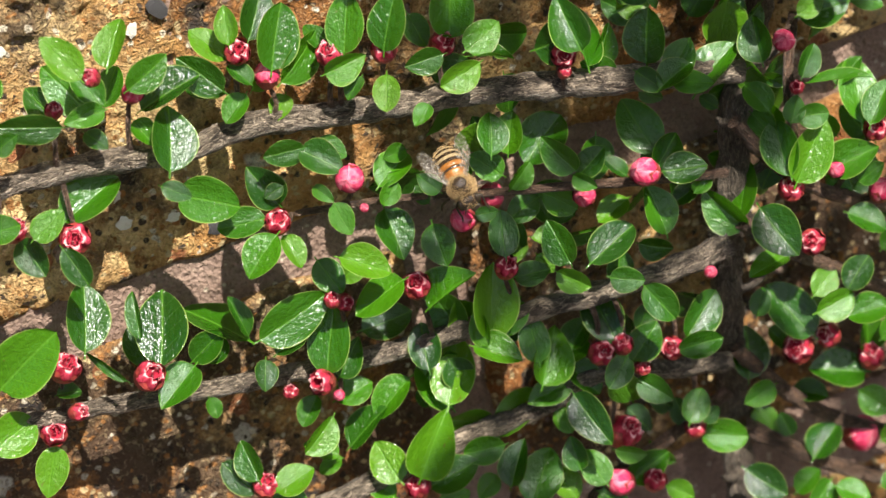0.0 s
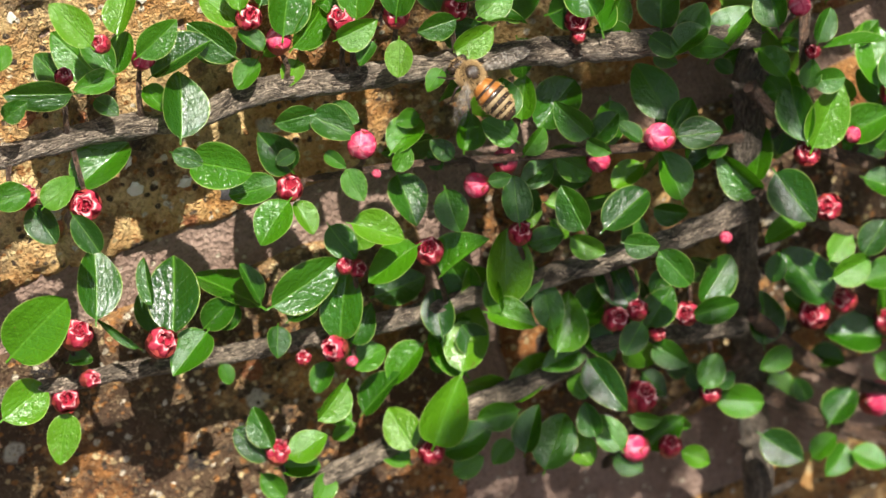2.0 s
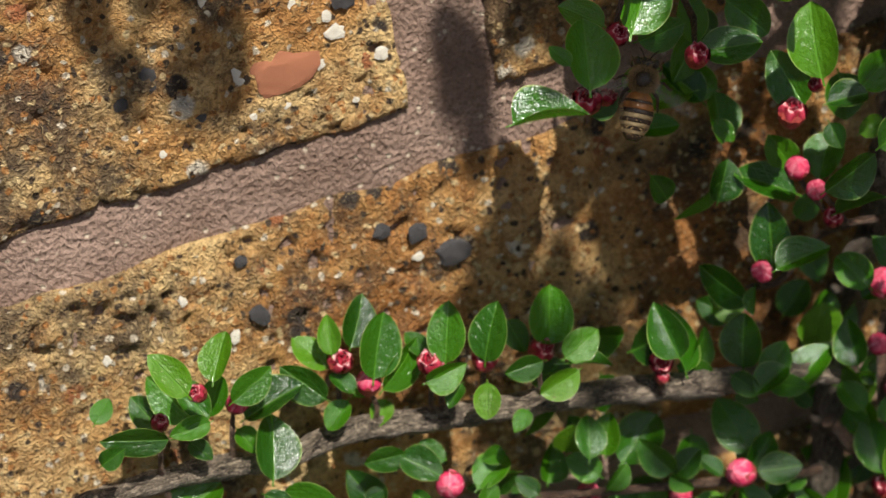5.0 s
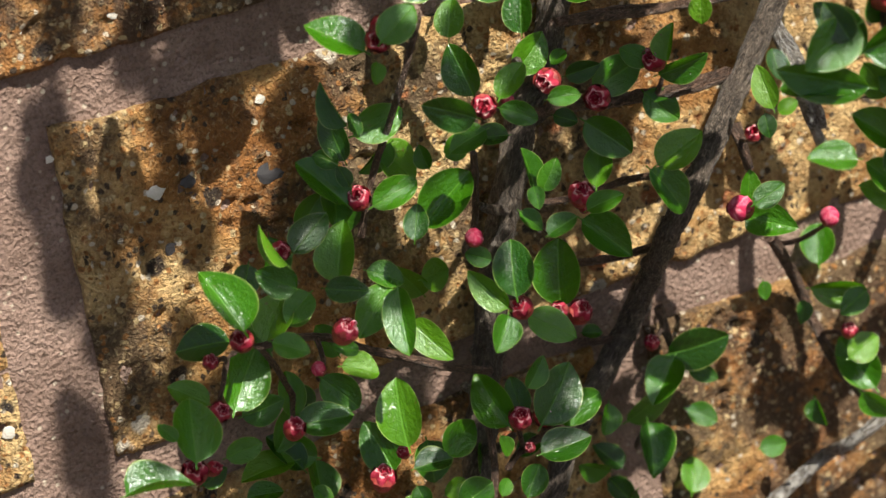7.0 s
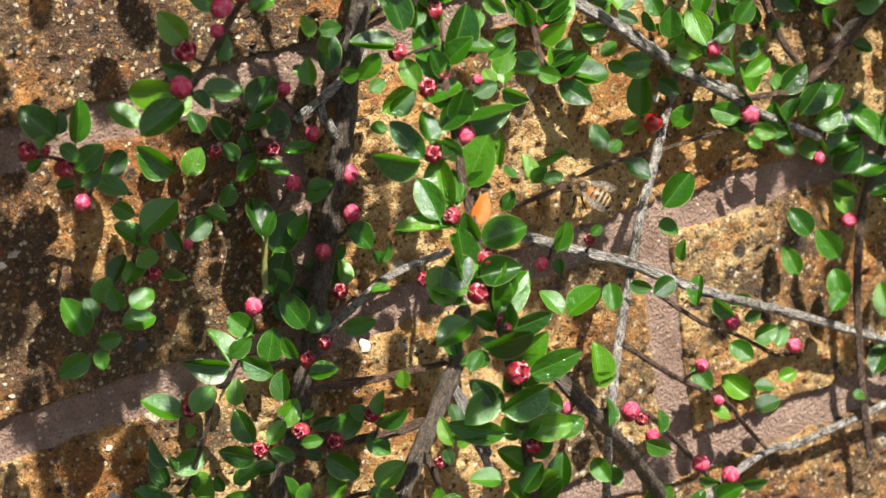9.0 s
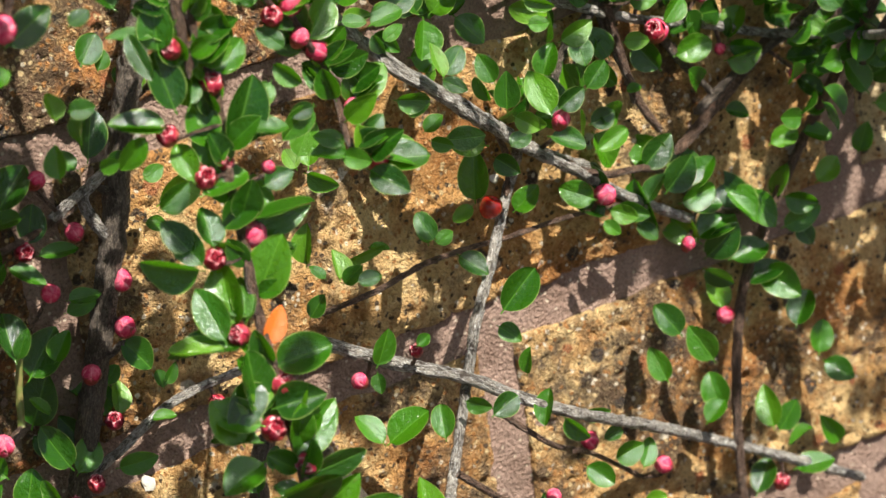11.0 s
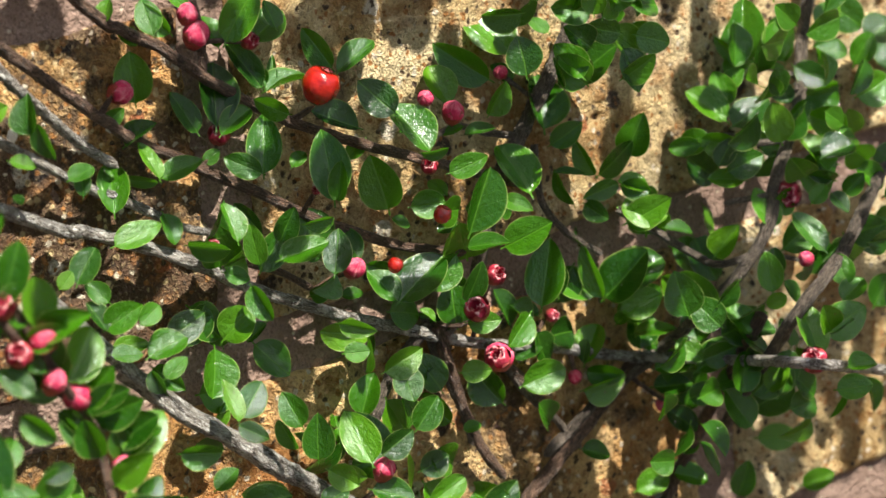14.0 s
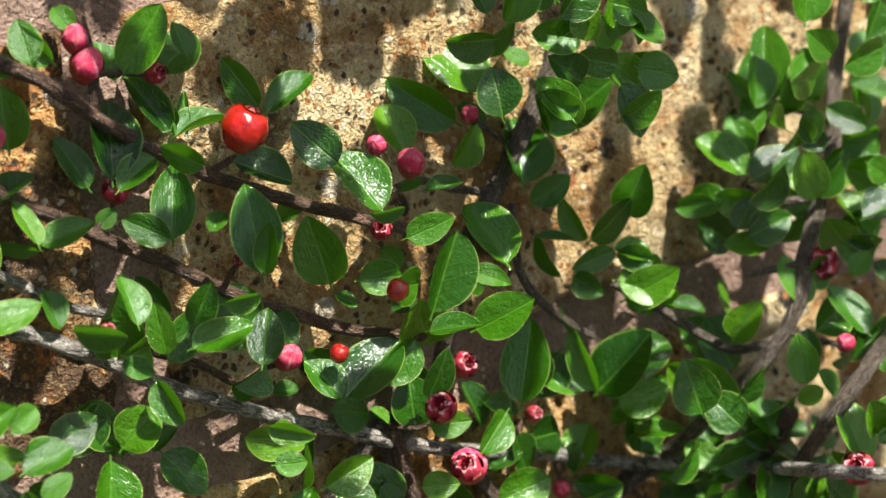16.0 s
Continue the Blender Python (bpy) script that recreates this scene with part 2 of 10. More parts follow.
def grid_mesh(name, nx, nz, place):
    """A sheet of (nx + 1) x (nz + 1) points; place(i, j) gives each point."""
    verts = [place(i, j) for j in range(nz + 1) for i in range(nx + 1)]
    w = nx + 1
    faces = [(j * w + i, j * w + i + 1, (j + 1) * w + i + 1, (j + 1) * w + i) for j in range(nz) for i in range(nx)]
    me = bpy.data.meshes.new(name)
    me.from_pydata(verts, [], faces)
    me.polygons.foreach_set("use_smooth", [True] * len(me.polygons))
    return me


COURSE, JOINT, LENGTH, BED0 = 0.075, 0.010, 0.215, 0.910


def brick_mesh(seed, length, step):
    """A worn brick, origin at the lower left corner of its face: the face and its four arrises curl back into the wall."""
    nx, nz = int(length / step), int(0.065 / step)
    rng = random.Random(seed)
    ox, oz = rng.uniform(0, 40), rng.uniform(0, 40)
    edges = [rng.uniform(0.0005, 0.0014) for _ in range(4)]

    def place(i, j):
        u, v = length * i / nx, 0.065 * j / nz
        p = Vector((u * 1000 + ox * 100, v * 1000 + oz * 100, seed * 7.0))
        rough = noise.fractal(p * 0.22, 1.0, 2.1, 4) * 0.00075 + noise.noise(p * 0.03) * 0.0011
        pit = max(0.0, noise.noise(p * 0.42 + Vector((9, 4, 0))) - 0.24) * 0.0040
        d = min((u + 1e-5) / 0.0022, (length - u + 1e-5) / 0.0022, (v + 1e-5) / 0.0022, (0.065 - v + 1e-5) / 0.0022, 1.0)
        worn = (1 - math.sqrt(max(0.0, 1 - (1 - d) ** 2))) * 0.0026
        wave_u = 0.0011 * noise.noise(Vector((v * 160, ox, 3 * (u > 0.1)))) * max(0.0, 1 - min(u, length - u) / 0.012)
        wave_v = 0.0013 * noise.noise(Vector((u * 120, oz, 5 + 3 * (v > 0.03)))) * max(0.0, 1 - min(v, 0.065 - v) / 0.012)
        y = -rough + pit + worn + 0.0004
        if i in (0, nx) or j in (0, nz):
            y += 0.012
        return (u + wave_u, y, v + wave_v)

    return grid_mesh("brick", nx, nz, place)


def build_wall():
    wall = tagged(new("wall_brick"), "weathered yellow stock brick wall with grey-brown mortar", "wall", kind="structure")
    # the mortar, struck back a little from the faces of the bricks
    x0, x1, z0, z1, step = -0.15, 0.48, 0.74, 1.21, 0.0016

    def place(i, j):
        p = Vector((i * step * 1000, j * step * 1000, 3.0))
        return (x0 + i * step, 0.0022 - 0.0010 * noise.noise(p * 0.05) - 0.0005 * noise.fractal(p * 0.5, 1.0, 2.0, 2), z0 + j * step)

    mesh_part("mortar", grid_mesh("mortar", int((x1 - x0) / step), int((z1 - z0) / step), place), MORTAR, wall)
    bm = bmesh.new()
    bmesh.ops.create_cube(bm, size=1, matrix=Matrix.Translation((0.25, 0.114, 0.95)) @ Matrix.Diagonal((4.3, 0.215, 1.9, 1)))
    part("wall_core", bm, MORTAR, wall)
    coarse = [brick_mesh(100 + k, LENGTH, 0.009) for k in range(3)]
    seed = 0
    # in course -2 the soot tone also carries shadow speckle
    fired = {(0, 0): BRICK, (0, -1): BRICK, (0, 1): BRICK, (1, 0): SOOTY, (1, 1): BRICK, (2, 0): SOOTY, (2, 1): CREAM, (3, 1): CREAM, (-1, 0): BRICK, (-1, -1): BRICK, (-2, -1): SOOTY, (-2, 0): SOOTY}
    for c in range(-12, 13):
        z = BED0 + COURSE * c
        shift = -0.1025 if c % 2 else 0.010
        for k in range(-8, 10):
            x = shift + 0.225 * k
            near = x + LENGTH > -0.11 and x < 0.44 and 0.75 < z + 0.065 and z < 1.17
            seed += 1
            ob = mesh_part("brick", brick_mesh(seed, LENGTH, 0.0009) if near else coarse[seed % 3], fired.get((c, k), (BRICK, SOOTY, CREAM)[seed % 3]), wall)
            ob.location = (x, 0, z)
            if (c, k) == (0, 0):
                ob.location.x, ob.scale.x = x + 0.004, (LENGTH - 0.004) / LENGTH
    return wall


build_wall()
ground_bm = bmesh.new()
bmesh.ops.create_grid(ground_bm, x_segments=2, y_segments=2, size=400)
ground = part("ground", ground_bm, plain_noise("garden_soil", (0.030, 0.022, 0.016), (0.075, 0.055, 0.040), 9, 0.95, 0.004), None, "")
tagged(ground, "dark brown garden soil at the foot of the wall", "ground", kind="structure")

# ---- the shrub: shapes ----
def leaf_mesh(seed):
    """A leaf of unit length along x and unit width across y, base at the origin, folded along its midrib, tip bent back."""
    rng = random.Random(seed)
    nu, nv = 18, 12
    fold, droop, cup = rng.uniform(0.14, 0.50), rng.uniform(-0.06, 0.26), rng.uniform(-0.55, 0.25)
    blunt, sharp = rng.uniform(0.50, 0.68), rng.uniform(0.62, 0.88)
    peak = blunt / (blunt + sharp)
    most = peak ** blunt * (1 - peak) ** sharp
    phase, skew = rng.uniform(0, 6), rng.uniform(-0.10, 0.10)
    verts, faces, uvs, rim = [], [], [], []
    for i in range(nu + 1):
        f = max(0.0, (i - 1) / (nu - 1))
        half = 0.5 * f ** blunt * (1 - f) ** sharp / most
        half = max(half, 0.022 if i < 2 else 0.004)
        s = f if i else -0.10
        for j in range(nv + 1):
            q = 2 * j / nv - 1
            q = math.copysign(abs(q) ** 0.8, q)
            y = q * half + skew * s * (1 - s)
            z = fold * (math.hypot(q * half, 0.03) - 0.03) - droop * s * s * 0.6 - 1.1 * cup * half * half * q * q + 0.016 * math.sin(8 * s + phase + 3 * q) * q * q
            verts.append((s, y, z))
            uvs.append((s, q * half))
            rim.append(max(abs(q), 0.4 + 0.6 * (s > 0.96)))
    w = nv + 1
    for i in range(nu):
        for j in range(nv):
            faces.append((i * w + j, (i + 1) * w + j, (i + 1) * w + j + 1, i * w + j + 1))
    me = bpy.data.meshes.new("leaf")
    me.from_pydata(verts, [], faces)
    me.polygons.foreach_set("use_smooth", [True] * len(faces))
    layer = me.uv_layers.new(name="UVMap")
    for lp in me.loops:
        layer.data[lp.index].uv = uvs[lp.vertex_index]
    me.attributes.new("rim", "FLOAT", "POINT").data.foreach_set("value", rim)
    me.materials.append(LEAF)
    return me


LEAVES = [leaf_mesh(k) for k in range(12)]


def tube(points, radii, sides, seed, knobs=0.25):
    """A branch: a tapered tube through the points, uneven and knobbly, with UVs in centimetres."""
    pts = [Vector(p) for p in points]
    fine, rad = [], []
    for k in range(len(pts) - 1):
        a, b, c, d = pts[max(k - 1, 0)], pts[k], pts[k + 1], pts[min(k + 2, len(pts) - 1)]
        steps = max(2, int((c - b).length / 0.0014))
        for s in range(steps):
            t = s / steps
            fine.append(0.5 * (2 * b + (c - a) * t + (2 * a - 5 * b + 4 * c - d) * t * t + (3 * b - a - 3 * c + d) * t ** 3))
            rad.append(radii[k] + (radii[k + 1] - radii[k]) * t)
    fine.append(pts[-1])
    rad.append(radii[-1])
    # round the far end off
    run = 0.0
    for k in range(len(fine) - 1, 0, -1):
        if run < 2 * rad[k]:
            rad[k] *= max(0.12, math.sqrt(max(0.0, 1 - (1 - run / (2 * rad[k])) ** 2)))
        run += (fine[k] - fine[k - 1]).length
    verts, faces, uvs = [], [], []
    far = 0.0
    for k, p in enumerate(fine):
        ahead = (fine[min(k + 1, len(fine) - 1)] - fine[max(k - 1, 0)]).normalized()
        side = ahead.cross(Vector((0.2, 1, 0.1))).normalized()
        up = side.cross(ahead)
        far += (p - fine[k - 1]).length if k else 0
        for j in range(sides + 1):
            a = 2 * math.pi * j / sides
            q = Vector((math.cos(a), math.sin(a), far * 260 + seed * 9))
            r = rad[k] * (1 + knobs * noise.noise(q * Vector((1.6, 1.6, 0.6)).length * 0.5) + knobs * 1.1 * max(0, noise.noise(Vector((far * 330, seed, 2))) - 0.15) + 0.6 * knobs * noise.noise(Vector((3.2 * math.cos(a), 3.2 * math.sin(a), far * 420 + seed))) + 0.3 * knobs * noise.noise(Vector((6 * math.cos(a), 6 * math.sin(a), far * 1300 + seed))))
            verts.append(p + (side * math.cos(a) + up * math.sin(a)) * r)
            uvs.append((far * 100 * 0.35, 100 * rad[k] * 2 * math.pi * j / sides))
    w = sides + 1
    for k in range(len(fine) - 1):
        for j in range(sides):
            faces.append((k * w + j, k * w + j + 1, (k + 1) * w + j + 1, (k + 1) * w + j))
    faces.append(tuple(range(sides)))
    faces.append(tuple((len(fine) - 1) * w + j for j in reversed(range(sides))))
    me = bpy.data.meshes.new("branch")
    me.from_pydata([tuple(v) for v in verts], [], faces)
    me.polygons.foreach_set("use_smooth", [True] * len(faces))
    layer = me.uv_layers.new(name="UVMap")
    for lp in me.loops:
        layer.data[lp.index].uv = uvs[lp.vertex_index]
    return me


def closed_bud(seed):
    """Petals folded over one another to a closed bud; unit radius, along z."""
    bm = bmesh.new()
    rng = random.Random(seed)
    rim = bm.verts.layers.float.new("rim")
    for k in range(6):
        a0 = 2 * math.pi * k / 5 + rng.uniform(-0.15, 0.15)
        out = 1.0 - 0.10 * (k == 5) + 0.05 * (k % 2)
        rows = []
        for i in range(9):
            s = i / 8
            r = out * math.sin(math.pi * (0.13 + 0.865 * s)) ** 0.7
            z = -0.8 + 1.95 * s
            wide = 0.95 * math.sin(math.pi * (0.16 + 0.74 * s)) ** 0.5 + 0.6 * max(0, s - 0.7)
            row = []
            for q in (-1, -0.6, -0.2, 0.2, 0.6, 1):
                v = bm.verts.new((r * (1 + 0.05 * q) * math.cos(a0 + wide * q), r * (1 + 0.05 * q) * math.sin(a0 + wide * q), z - 0.12 * q * q * s))
                v[rim] = 0.30 + 0.35 * s + 0.35 * (q > 0.9) + rng.uniform(-0.1, 0.1)
                row.append(v)
            rows.append(row)
        for i in range(8):
            for j in range(5):
                bm.faces.new((rows[i][j], rows[i][j + 1], rows[i + 1][j + 1], rows[i + 1][j])).smooth = True
    bmesh.ops.create_icosphere(bm, subdivisions=2, radius=0.84, matrix=Matrix.Translation((0, 0, 0.14)))
    me = bpy.data.meshes.new("petals")
    bm.to_mesh(me)
    bm.free()
    me.materials.append(PETAL)
    return me


def ragged_flower(seed, hole):
    """A small flower with crumpled dark red petals, their pale tips standing round the middle; unit radius, along z."""
    bm = bmesh.new()
    rng = random.Random(seed)
    rim = bm.verts.layers.float.new("rim")
    # five sepals grown together to an urn, pleated lengthwise
    n, rings = 30, []
    phase = rng.uniform(0, 6)
    for i in range(11):
        s = i / 10
        r = math.sin(math.pi * (0.10 + 0.66 * s)) ** 0.65 * (1.0 - 0.22 * s * s)
        ring = []
        for k in range(n):
            a = 2 * math.pi * k / n
            pleat = 0.10 * math.cos(5 * a + phase) + 0.16 * noise.noise(Vector((3 * math.cos(a), 3 * math.sin(a), s * 1.2 + seed * 3)))
            rr = r * (1 + pleat * (0.3 + s))
            v = bm.verts.new((rr * math.cos(a), rr * math.sin(a), -0.8 + 1.55 * s + 0.35 * s * s * noise.noise(Vector((2 * math.cos(a), 2 * math.sin(a), seed)))))
            v[rim] = 0.22 + 1.5 * pleat + 0.30 * max(0, s - 0.5) + (0.5 if i == 10 else 0)
            ring.append(v)
        rings.append(ring)
    # the mouth turns inward and down
    for r, z in ((0.42, 0.55), (0.20, 0.05 if hole else 0.5)):
        ring = []
        for k in range(n):
            a = 2 * math.pi * k / n
            v = bm.verts.new((r * math.cos(a), r * math.sin(a), z))
            v[rim] = 0.0
            ring.append(v)
        rings.append(ring)
    for a, b in zip(rings, rings[1:]):
        for k in range(n):
            bm.faces.new((a[k], a[(k + 1) % n], b[(k + 1) % n], b[k])).smooth = True
    bm.faces.new(rings[-1])
    # crumpled petals with pink tips stand in the mouth
    for ring, count, high in ((0.66, 6, 0.98), (0.44, 5, 1.12), (0.20, 0 if hole else 4, 1.08)):
        for k in range(count):
            a = 2 * math.pi * (k + rng.random() * 0.7) / count
            w = rng.uniform(0.40, 0.75)
            lean = rng.uniform(-0.28, 0.10)
            rows = []
            for s in (0.0, 0.35, 0.7, 1.0):
                row = []
                for q in (-1, -0.4, 0.4, 1):
                    b = a + q * w * (1 - 0.55 * s * s)
                    r = ring + lean * s + rng.uniform(-0.07, 0.07) * s
                    v = bm.verts.new((r * math.cos(b), r * math.sin(b), 0.35 + (high - 0.35) * s * (1 - 0.18 * abs(q)) + rng.uniform(-0.06, 0.06)))
                    v[rim] = 0.20 + 0.35 * s * rng.uniform(0.55, 1.1) + (0.45 if s == 1.0 else 0)
                    row.append(v)
                rows.append(row)
            for i in range(3):
                for j in range(3):
                    bm.faces.new((rows[i][j], rows[i][j + 1], rows[i + 1][j + 1], rows[i + 1][j])).smooth = True
    me = bpy.data.meshes.new("ragged_petals")
    bm.to_mesh(me)
    bm.free()
    me.materials.append(CRUMPLED)
    return me


def calyx_mesh(seed, long_):
    """A cup with five pointed sepals round the petals."""
    bm = bmesh.new()
    rng = random.Random(seed)
    n = 20
    rings = []
    for i, (r, z) in enumerate(((0.20, -1.5), (0.62, -1.15), (0.93, -0.6), (1.06, 0.0))):
        rings.append([bm.verts.new((r * math.cos(2 * math.pi * k / n), r * math.sin(2 * math.pi * k / n), z)) for k in range(n)])
    for a, b in zip(rings, rings[1:]):
        for k in range(n):
            bm.faces.new((a[k], a[(k + 1) % n], b[(k + 1) % n], b[k])).smooth = True
    for k in range(5):
        lean = rng.uniform(0.75, 1.15)
        i0 = 4 * k
        a = 2 * math.pi * (i0 + 2) / n
        mids = [bm.verts.new((lean * math.cos(a + q), lean * math.sin(a + q), 0.45 * long_)) for q in (-0.30, 0.30)]
        tip = bm.verts.new((lean * 0.86 * math.cos(a), lean * 0.86 * math.sin(a), (0.85 + rng.uniform(-0.1, 0.2)) * long_))
        top = rings[-1]
        bm.faces.new((top[i0], top[(i0 + 2) % n], mids[0]))
        bm.faces.new((top[(i0 + 2) % n], mids[1], mids[0]))
        bm.faces.new((top[(i0 + 2) % n], top[(i0 + 4) % n], mids[1]))
        bm.faces.new((mids[0], mids[1], tip))
    me = bpy.data.meshes.new("calyx")
    bm.to_mesh(me)
    bm.free()
    me.materials.append(CALYX)
    return me


BUDS = {0: [closed_bud(k) for k in range(3)], 1: [ragged_flower(20 + k, False) for k in range(3)], 2: [ragged_flower(40 + k, True) for k in range(2)]}
CALYCES = [calyx_mesh(k, 0.55 + 0.2 * (k % 2)) for k in range(3)]
COUNT = [0]


def plant(label):
    return tagged(new("cotoneaster_branch"), label, "shrub branch", "branches of the cotoneaster")


def stem(owner, points, wide, thin, material=None, sides=12, knobs=0.25, name="stem"):
    """A woody stem through points in millimetres, from wide to thin (radii in millimetres)."""
    COUNT[0] += 1
    pts = [(x / 1000, y / 1000, z / 1000) for x, y, z in points]
    k = len(pts) - 1
    radii = [(wide + (thin - wide) * i / k) / 1000 for i in range(k + 1)]
    return mesh_part(name, tube(pts, radii, sides, COUNT[0], knobs), material or BARK, owner)


def leaves(owner, rows):
    """Leaves in millimetres and degrees: place of the base, turn, length, width."""
    for x, y, z, rx, ry, rz, long_, wide in rows:
        COUNT[0] += 1
        wide = min(wide, (0.70 + 0.012 * (COUNT[0] % 9)) * long_)
        ob = new("leaf", LEAVES[COUNT[0] % len(LEAVES)])
        ob.parent = owner
        ob.matrix_basis = pose(x / 1000, y / 1000, z / 1000, rx, ry, rz) @ Matrix.Diagonal((long_ / 1000, wide / 1000, 0.5 * (long_ + wide) / 1000, 1))


def buds(owner, rows):
    """Flower buds: place, turn, radius in millimetres, kind (0 closed pink bud, 1 dark red calyx with ragged petals, 2 open rim)."""
    for x, y, z, rx, rz, r, kind in rows:
        COUNT[0] += 1
        s = r / 1000
        shapes = BUDS[kind]
        bud = new("flower_bud", shapes[COUNT[0] % len(shapes)])
        bud.parent = owner
        bud.matrix_basis = pose(x / 1000, y / 1000, z / 1000, rx, 0, rz) @ Matrix.Diagonal((s, s, s * (1.12 if kind == 0 else 1.0), 1)) @ pose(0, 0, 0, 0, 0, COUNT[0] * 47)
        cup = new("calyx", CALYCES[COUNT[0] % len(CALYCES)])
        cup.parent = bud


def back_leaves(owner, count, seed, left, right, low, high, deep, size):
    """Older leaves deeper in the tangle, scattered over a stretch of the wall (metres, size in millimetres)."""
    rng = random.Random(seed)
    for k in range(count):
        x, z = rng.uniform(left, right), rng.uniform(low, high)
        COUNT[0] += 1
        ob = new("leaf", LEAVES[COUNT[0] % len(LEAVES)])
        ob.parent = owner
        s = rng.uniform(0.75, 1.15) * size / 1000
        turn = Matrix(((1, 0, 0, 0), (0, 0, -1, 0), (0, 1, 0, 0), (0, 0, 0, 1)))
        ob.matrix_basis = pose(x, deep - rng.uniform(0, 0.006), z) @ turn @ pose(0, 0, 0, rng.gauss(-18, 18), rng.gauss(0, 20), rng.uniform(0, 360)) @ Matrix.Diagonal((s, s * rng.uniform(0.7, 0.95), s, 1))



def shoot_leaves(owner, points, count, seed, size):
    """Leaves crowded along a shoot through points in millimetres, upright and turned to the light."""
    rng = random.Random(seed)
    pts = [Vector(p) / 1000 for p in points]
    for k in range(count):
        at = (k + rng.random()) / count * (len(pts) - 1)
        i = min(int(at), len(pts) - 2)
        base = pts[i].lerp(pts[i + 1], at - i)
        a = radians(90 + rng.choice((-1, 1)) * rng.uniform(8, 75))
        way = Vector((0.86 * math.cos(a), -0.5 * math.cos(a) - 0.25, math.sin(a))).normalized()
        up = Vector((-0.35 + rng.gauss(0, 0.3), -0.8 + rng.gauss(0, 0.2), 0.45 + rng.gauss(0, 0.25)))
        up = (up - way * up.dot(way)).normalized()
        side = up.cross(way)
        COUNT[0] += 1
        ob = new("leaf", LEAVES[COUNT[0] % len(LEAVES)])
        ob.parent = owner
        s = size / 1000 * rng.uniform(0.7, 1.15)
        turn = Matrix((way, side, up)).transposed().to_4x4()
        ob.matrix_basis = Matrix.Translation(base + way * 0.0012) @ turn @ Matrix.Diagonal((s, s * rng.uniform(0.58, 0.72), s, 1))


# ---- the shrub: its branches ----
trunk_a = plant("cotoneaster main stem, dark grey-brown bark, trained up the brick wall")
stem(trunk_a, [(50.1, -13.6, 749.0), (52.9, -16.2, 750.9), (55.7, -18.9, 753.7)], 1.00, 0.64, DARK_BARK, 8, 0.5, name="spur")
stem(trunk_a, [(50.6, -14.3, 762.4), (47.8, -16.7, 764.4), (45.4, -19.3, 767.3)], 1.01, 0.64, DARK_BARK, 8, 0.5, name="spur")
stem(trunk_a, [(53.3, -8.6, 770.7), (56.5, -10.6, 772.2), (59.4, -12.8, 774.7)], 1.02, 0.65, DARK_BARK, 8, 0.5, name="spur")
stem(trunk_a, [(53.4, -10.7, 786.3), (50.5, -13.2, 788.5), (48.1, -16.1, 791.7)], 1.02, 0.65, DARK_BARK, 8, 0.5, name="spur")
stem(trunk_a, [(53.2, -14.0, 801.7), (56.4, -15.9, 803.1), (59.4, -18.1, 805.7)], 1.02, 0.65, DARK_BARK, 8, 0.5, name="spur")
stem(trunk_a, [(53.8, -16.4, 814.7), (51.0, -18.9, 817.0), (48.4, -21.7, 820.4)], 1.03, 0.65, DARK_BARK, 8, 0.5, name="spur")
stem(trunk_a, [(55.7, -16.7, 826.0), (59.0, -18.6, 827.5), (62.1, -20.7, 830.1)], 1.03, 0.66, DARK_BARK, 8, 0.5, name="spur")
stem(trunk_a, [(57.9, -16.4, 836.5), (55.1, -18.9, 838.9), (52.6, -21.5, 842.2)], 1.03, 0.66, DARK_BARK, 8, 0.5, name="spur")
stem(trunk_a, [(60.3, -16.6, 847.1), (63.6, -18.5, 848.7), (66.7, -20.6, 851.3)], 1.04, 0.66, DARK_BARK, 8, 0.5, name="spur")
stem(trunk_a, [(69.0, -7.5, 855.2), (65.4, -11.0, 857.9), (61.9, -15.2, 861.8)], 1.08, 0.69, DARK_BARK, 8, 0.5, name="spur")
stem(trunk_a, [(74.3, -4.0, 860.6), (78.6, -4.0, 860.8), (81.2, -7.4, 864.2)], 1.12, 0.71, DARK_BARK, 8, 0.5, name="spur")
stem(trunk_a, [(74.7, -12.5, 877.6), (69.6, -19.3, 882.2), (64.5, -27.2, 888.4)], 1.10, 0.70, DARK_BARK, 8, 0.5, name="spur")
stem(trunk_a, [(79.0, -11.7, 892.4), (80.5, -17.9, 896.4), (81.7, -24.4, 901.7)], 1.10, 0.70, DARK_BARK, 8, 0.5, name="spur")
stem(trunk_a, [(84.5, -6.9, 903.0), (78.3, -15.9, 908.5), (72.0, -26.3, 915.7)], 1.09, 0.69, DARK_BARK, 8, 0.5, name="spur")
stem(trunk_a, [(89.5, -4.0, 917.0), (92.7, -6.3, 918.8), (93.5, -13.0, 923.7)], 1.11, 0.71, DARK_BARK, 8, 0.5, name="spur")
stem(trunk_a, [(92.2, -10.2, 938.4), (87.0, -16.5, 942.1), (82.3, -22.5, 946.5)], 1.10, 0.70, DARK_BARK, 8, 0.5, name="spur")
stem(trunk_a, [(100.2, -4.4, 950.2), (102.5, -8.4, 952.7), (103.4, -14.9, 957.3)], 1.10, 0.70, DARK_BARK, 8, 0.5, name="spur")
stem(trunk_a, [(105.8, -4.0, 960.6), (101.1, -8.8, 963.5), (94.9, -17.8, 969.1)], 1.09, 0.70, DARK_BARK, 8, 0.5, name="spur")
stem(trunk_a, [(121.3, -8.1, 1008.8), (124.8, -9.5, 1010.1), (127.7, -11.6, 1012.8)], 1.08, 0.69, DARK_BARK, 8, 0.5, name="spur")
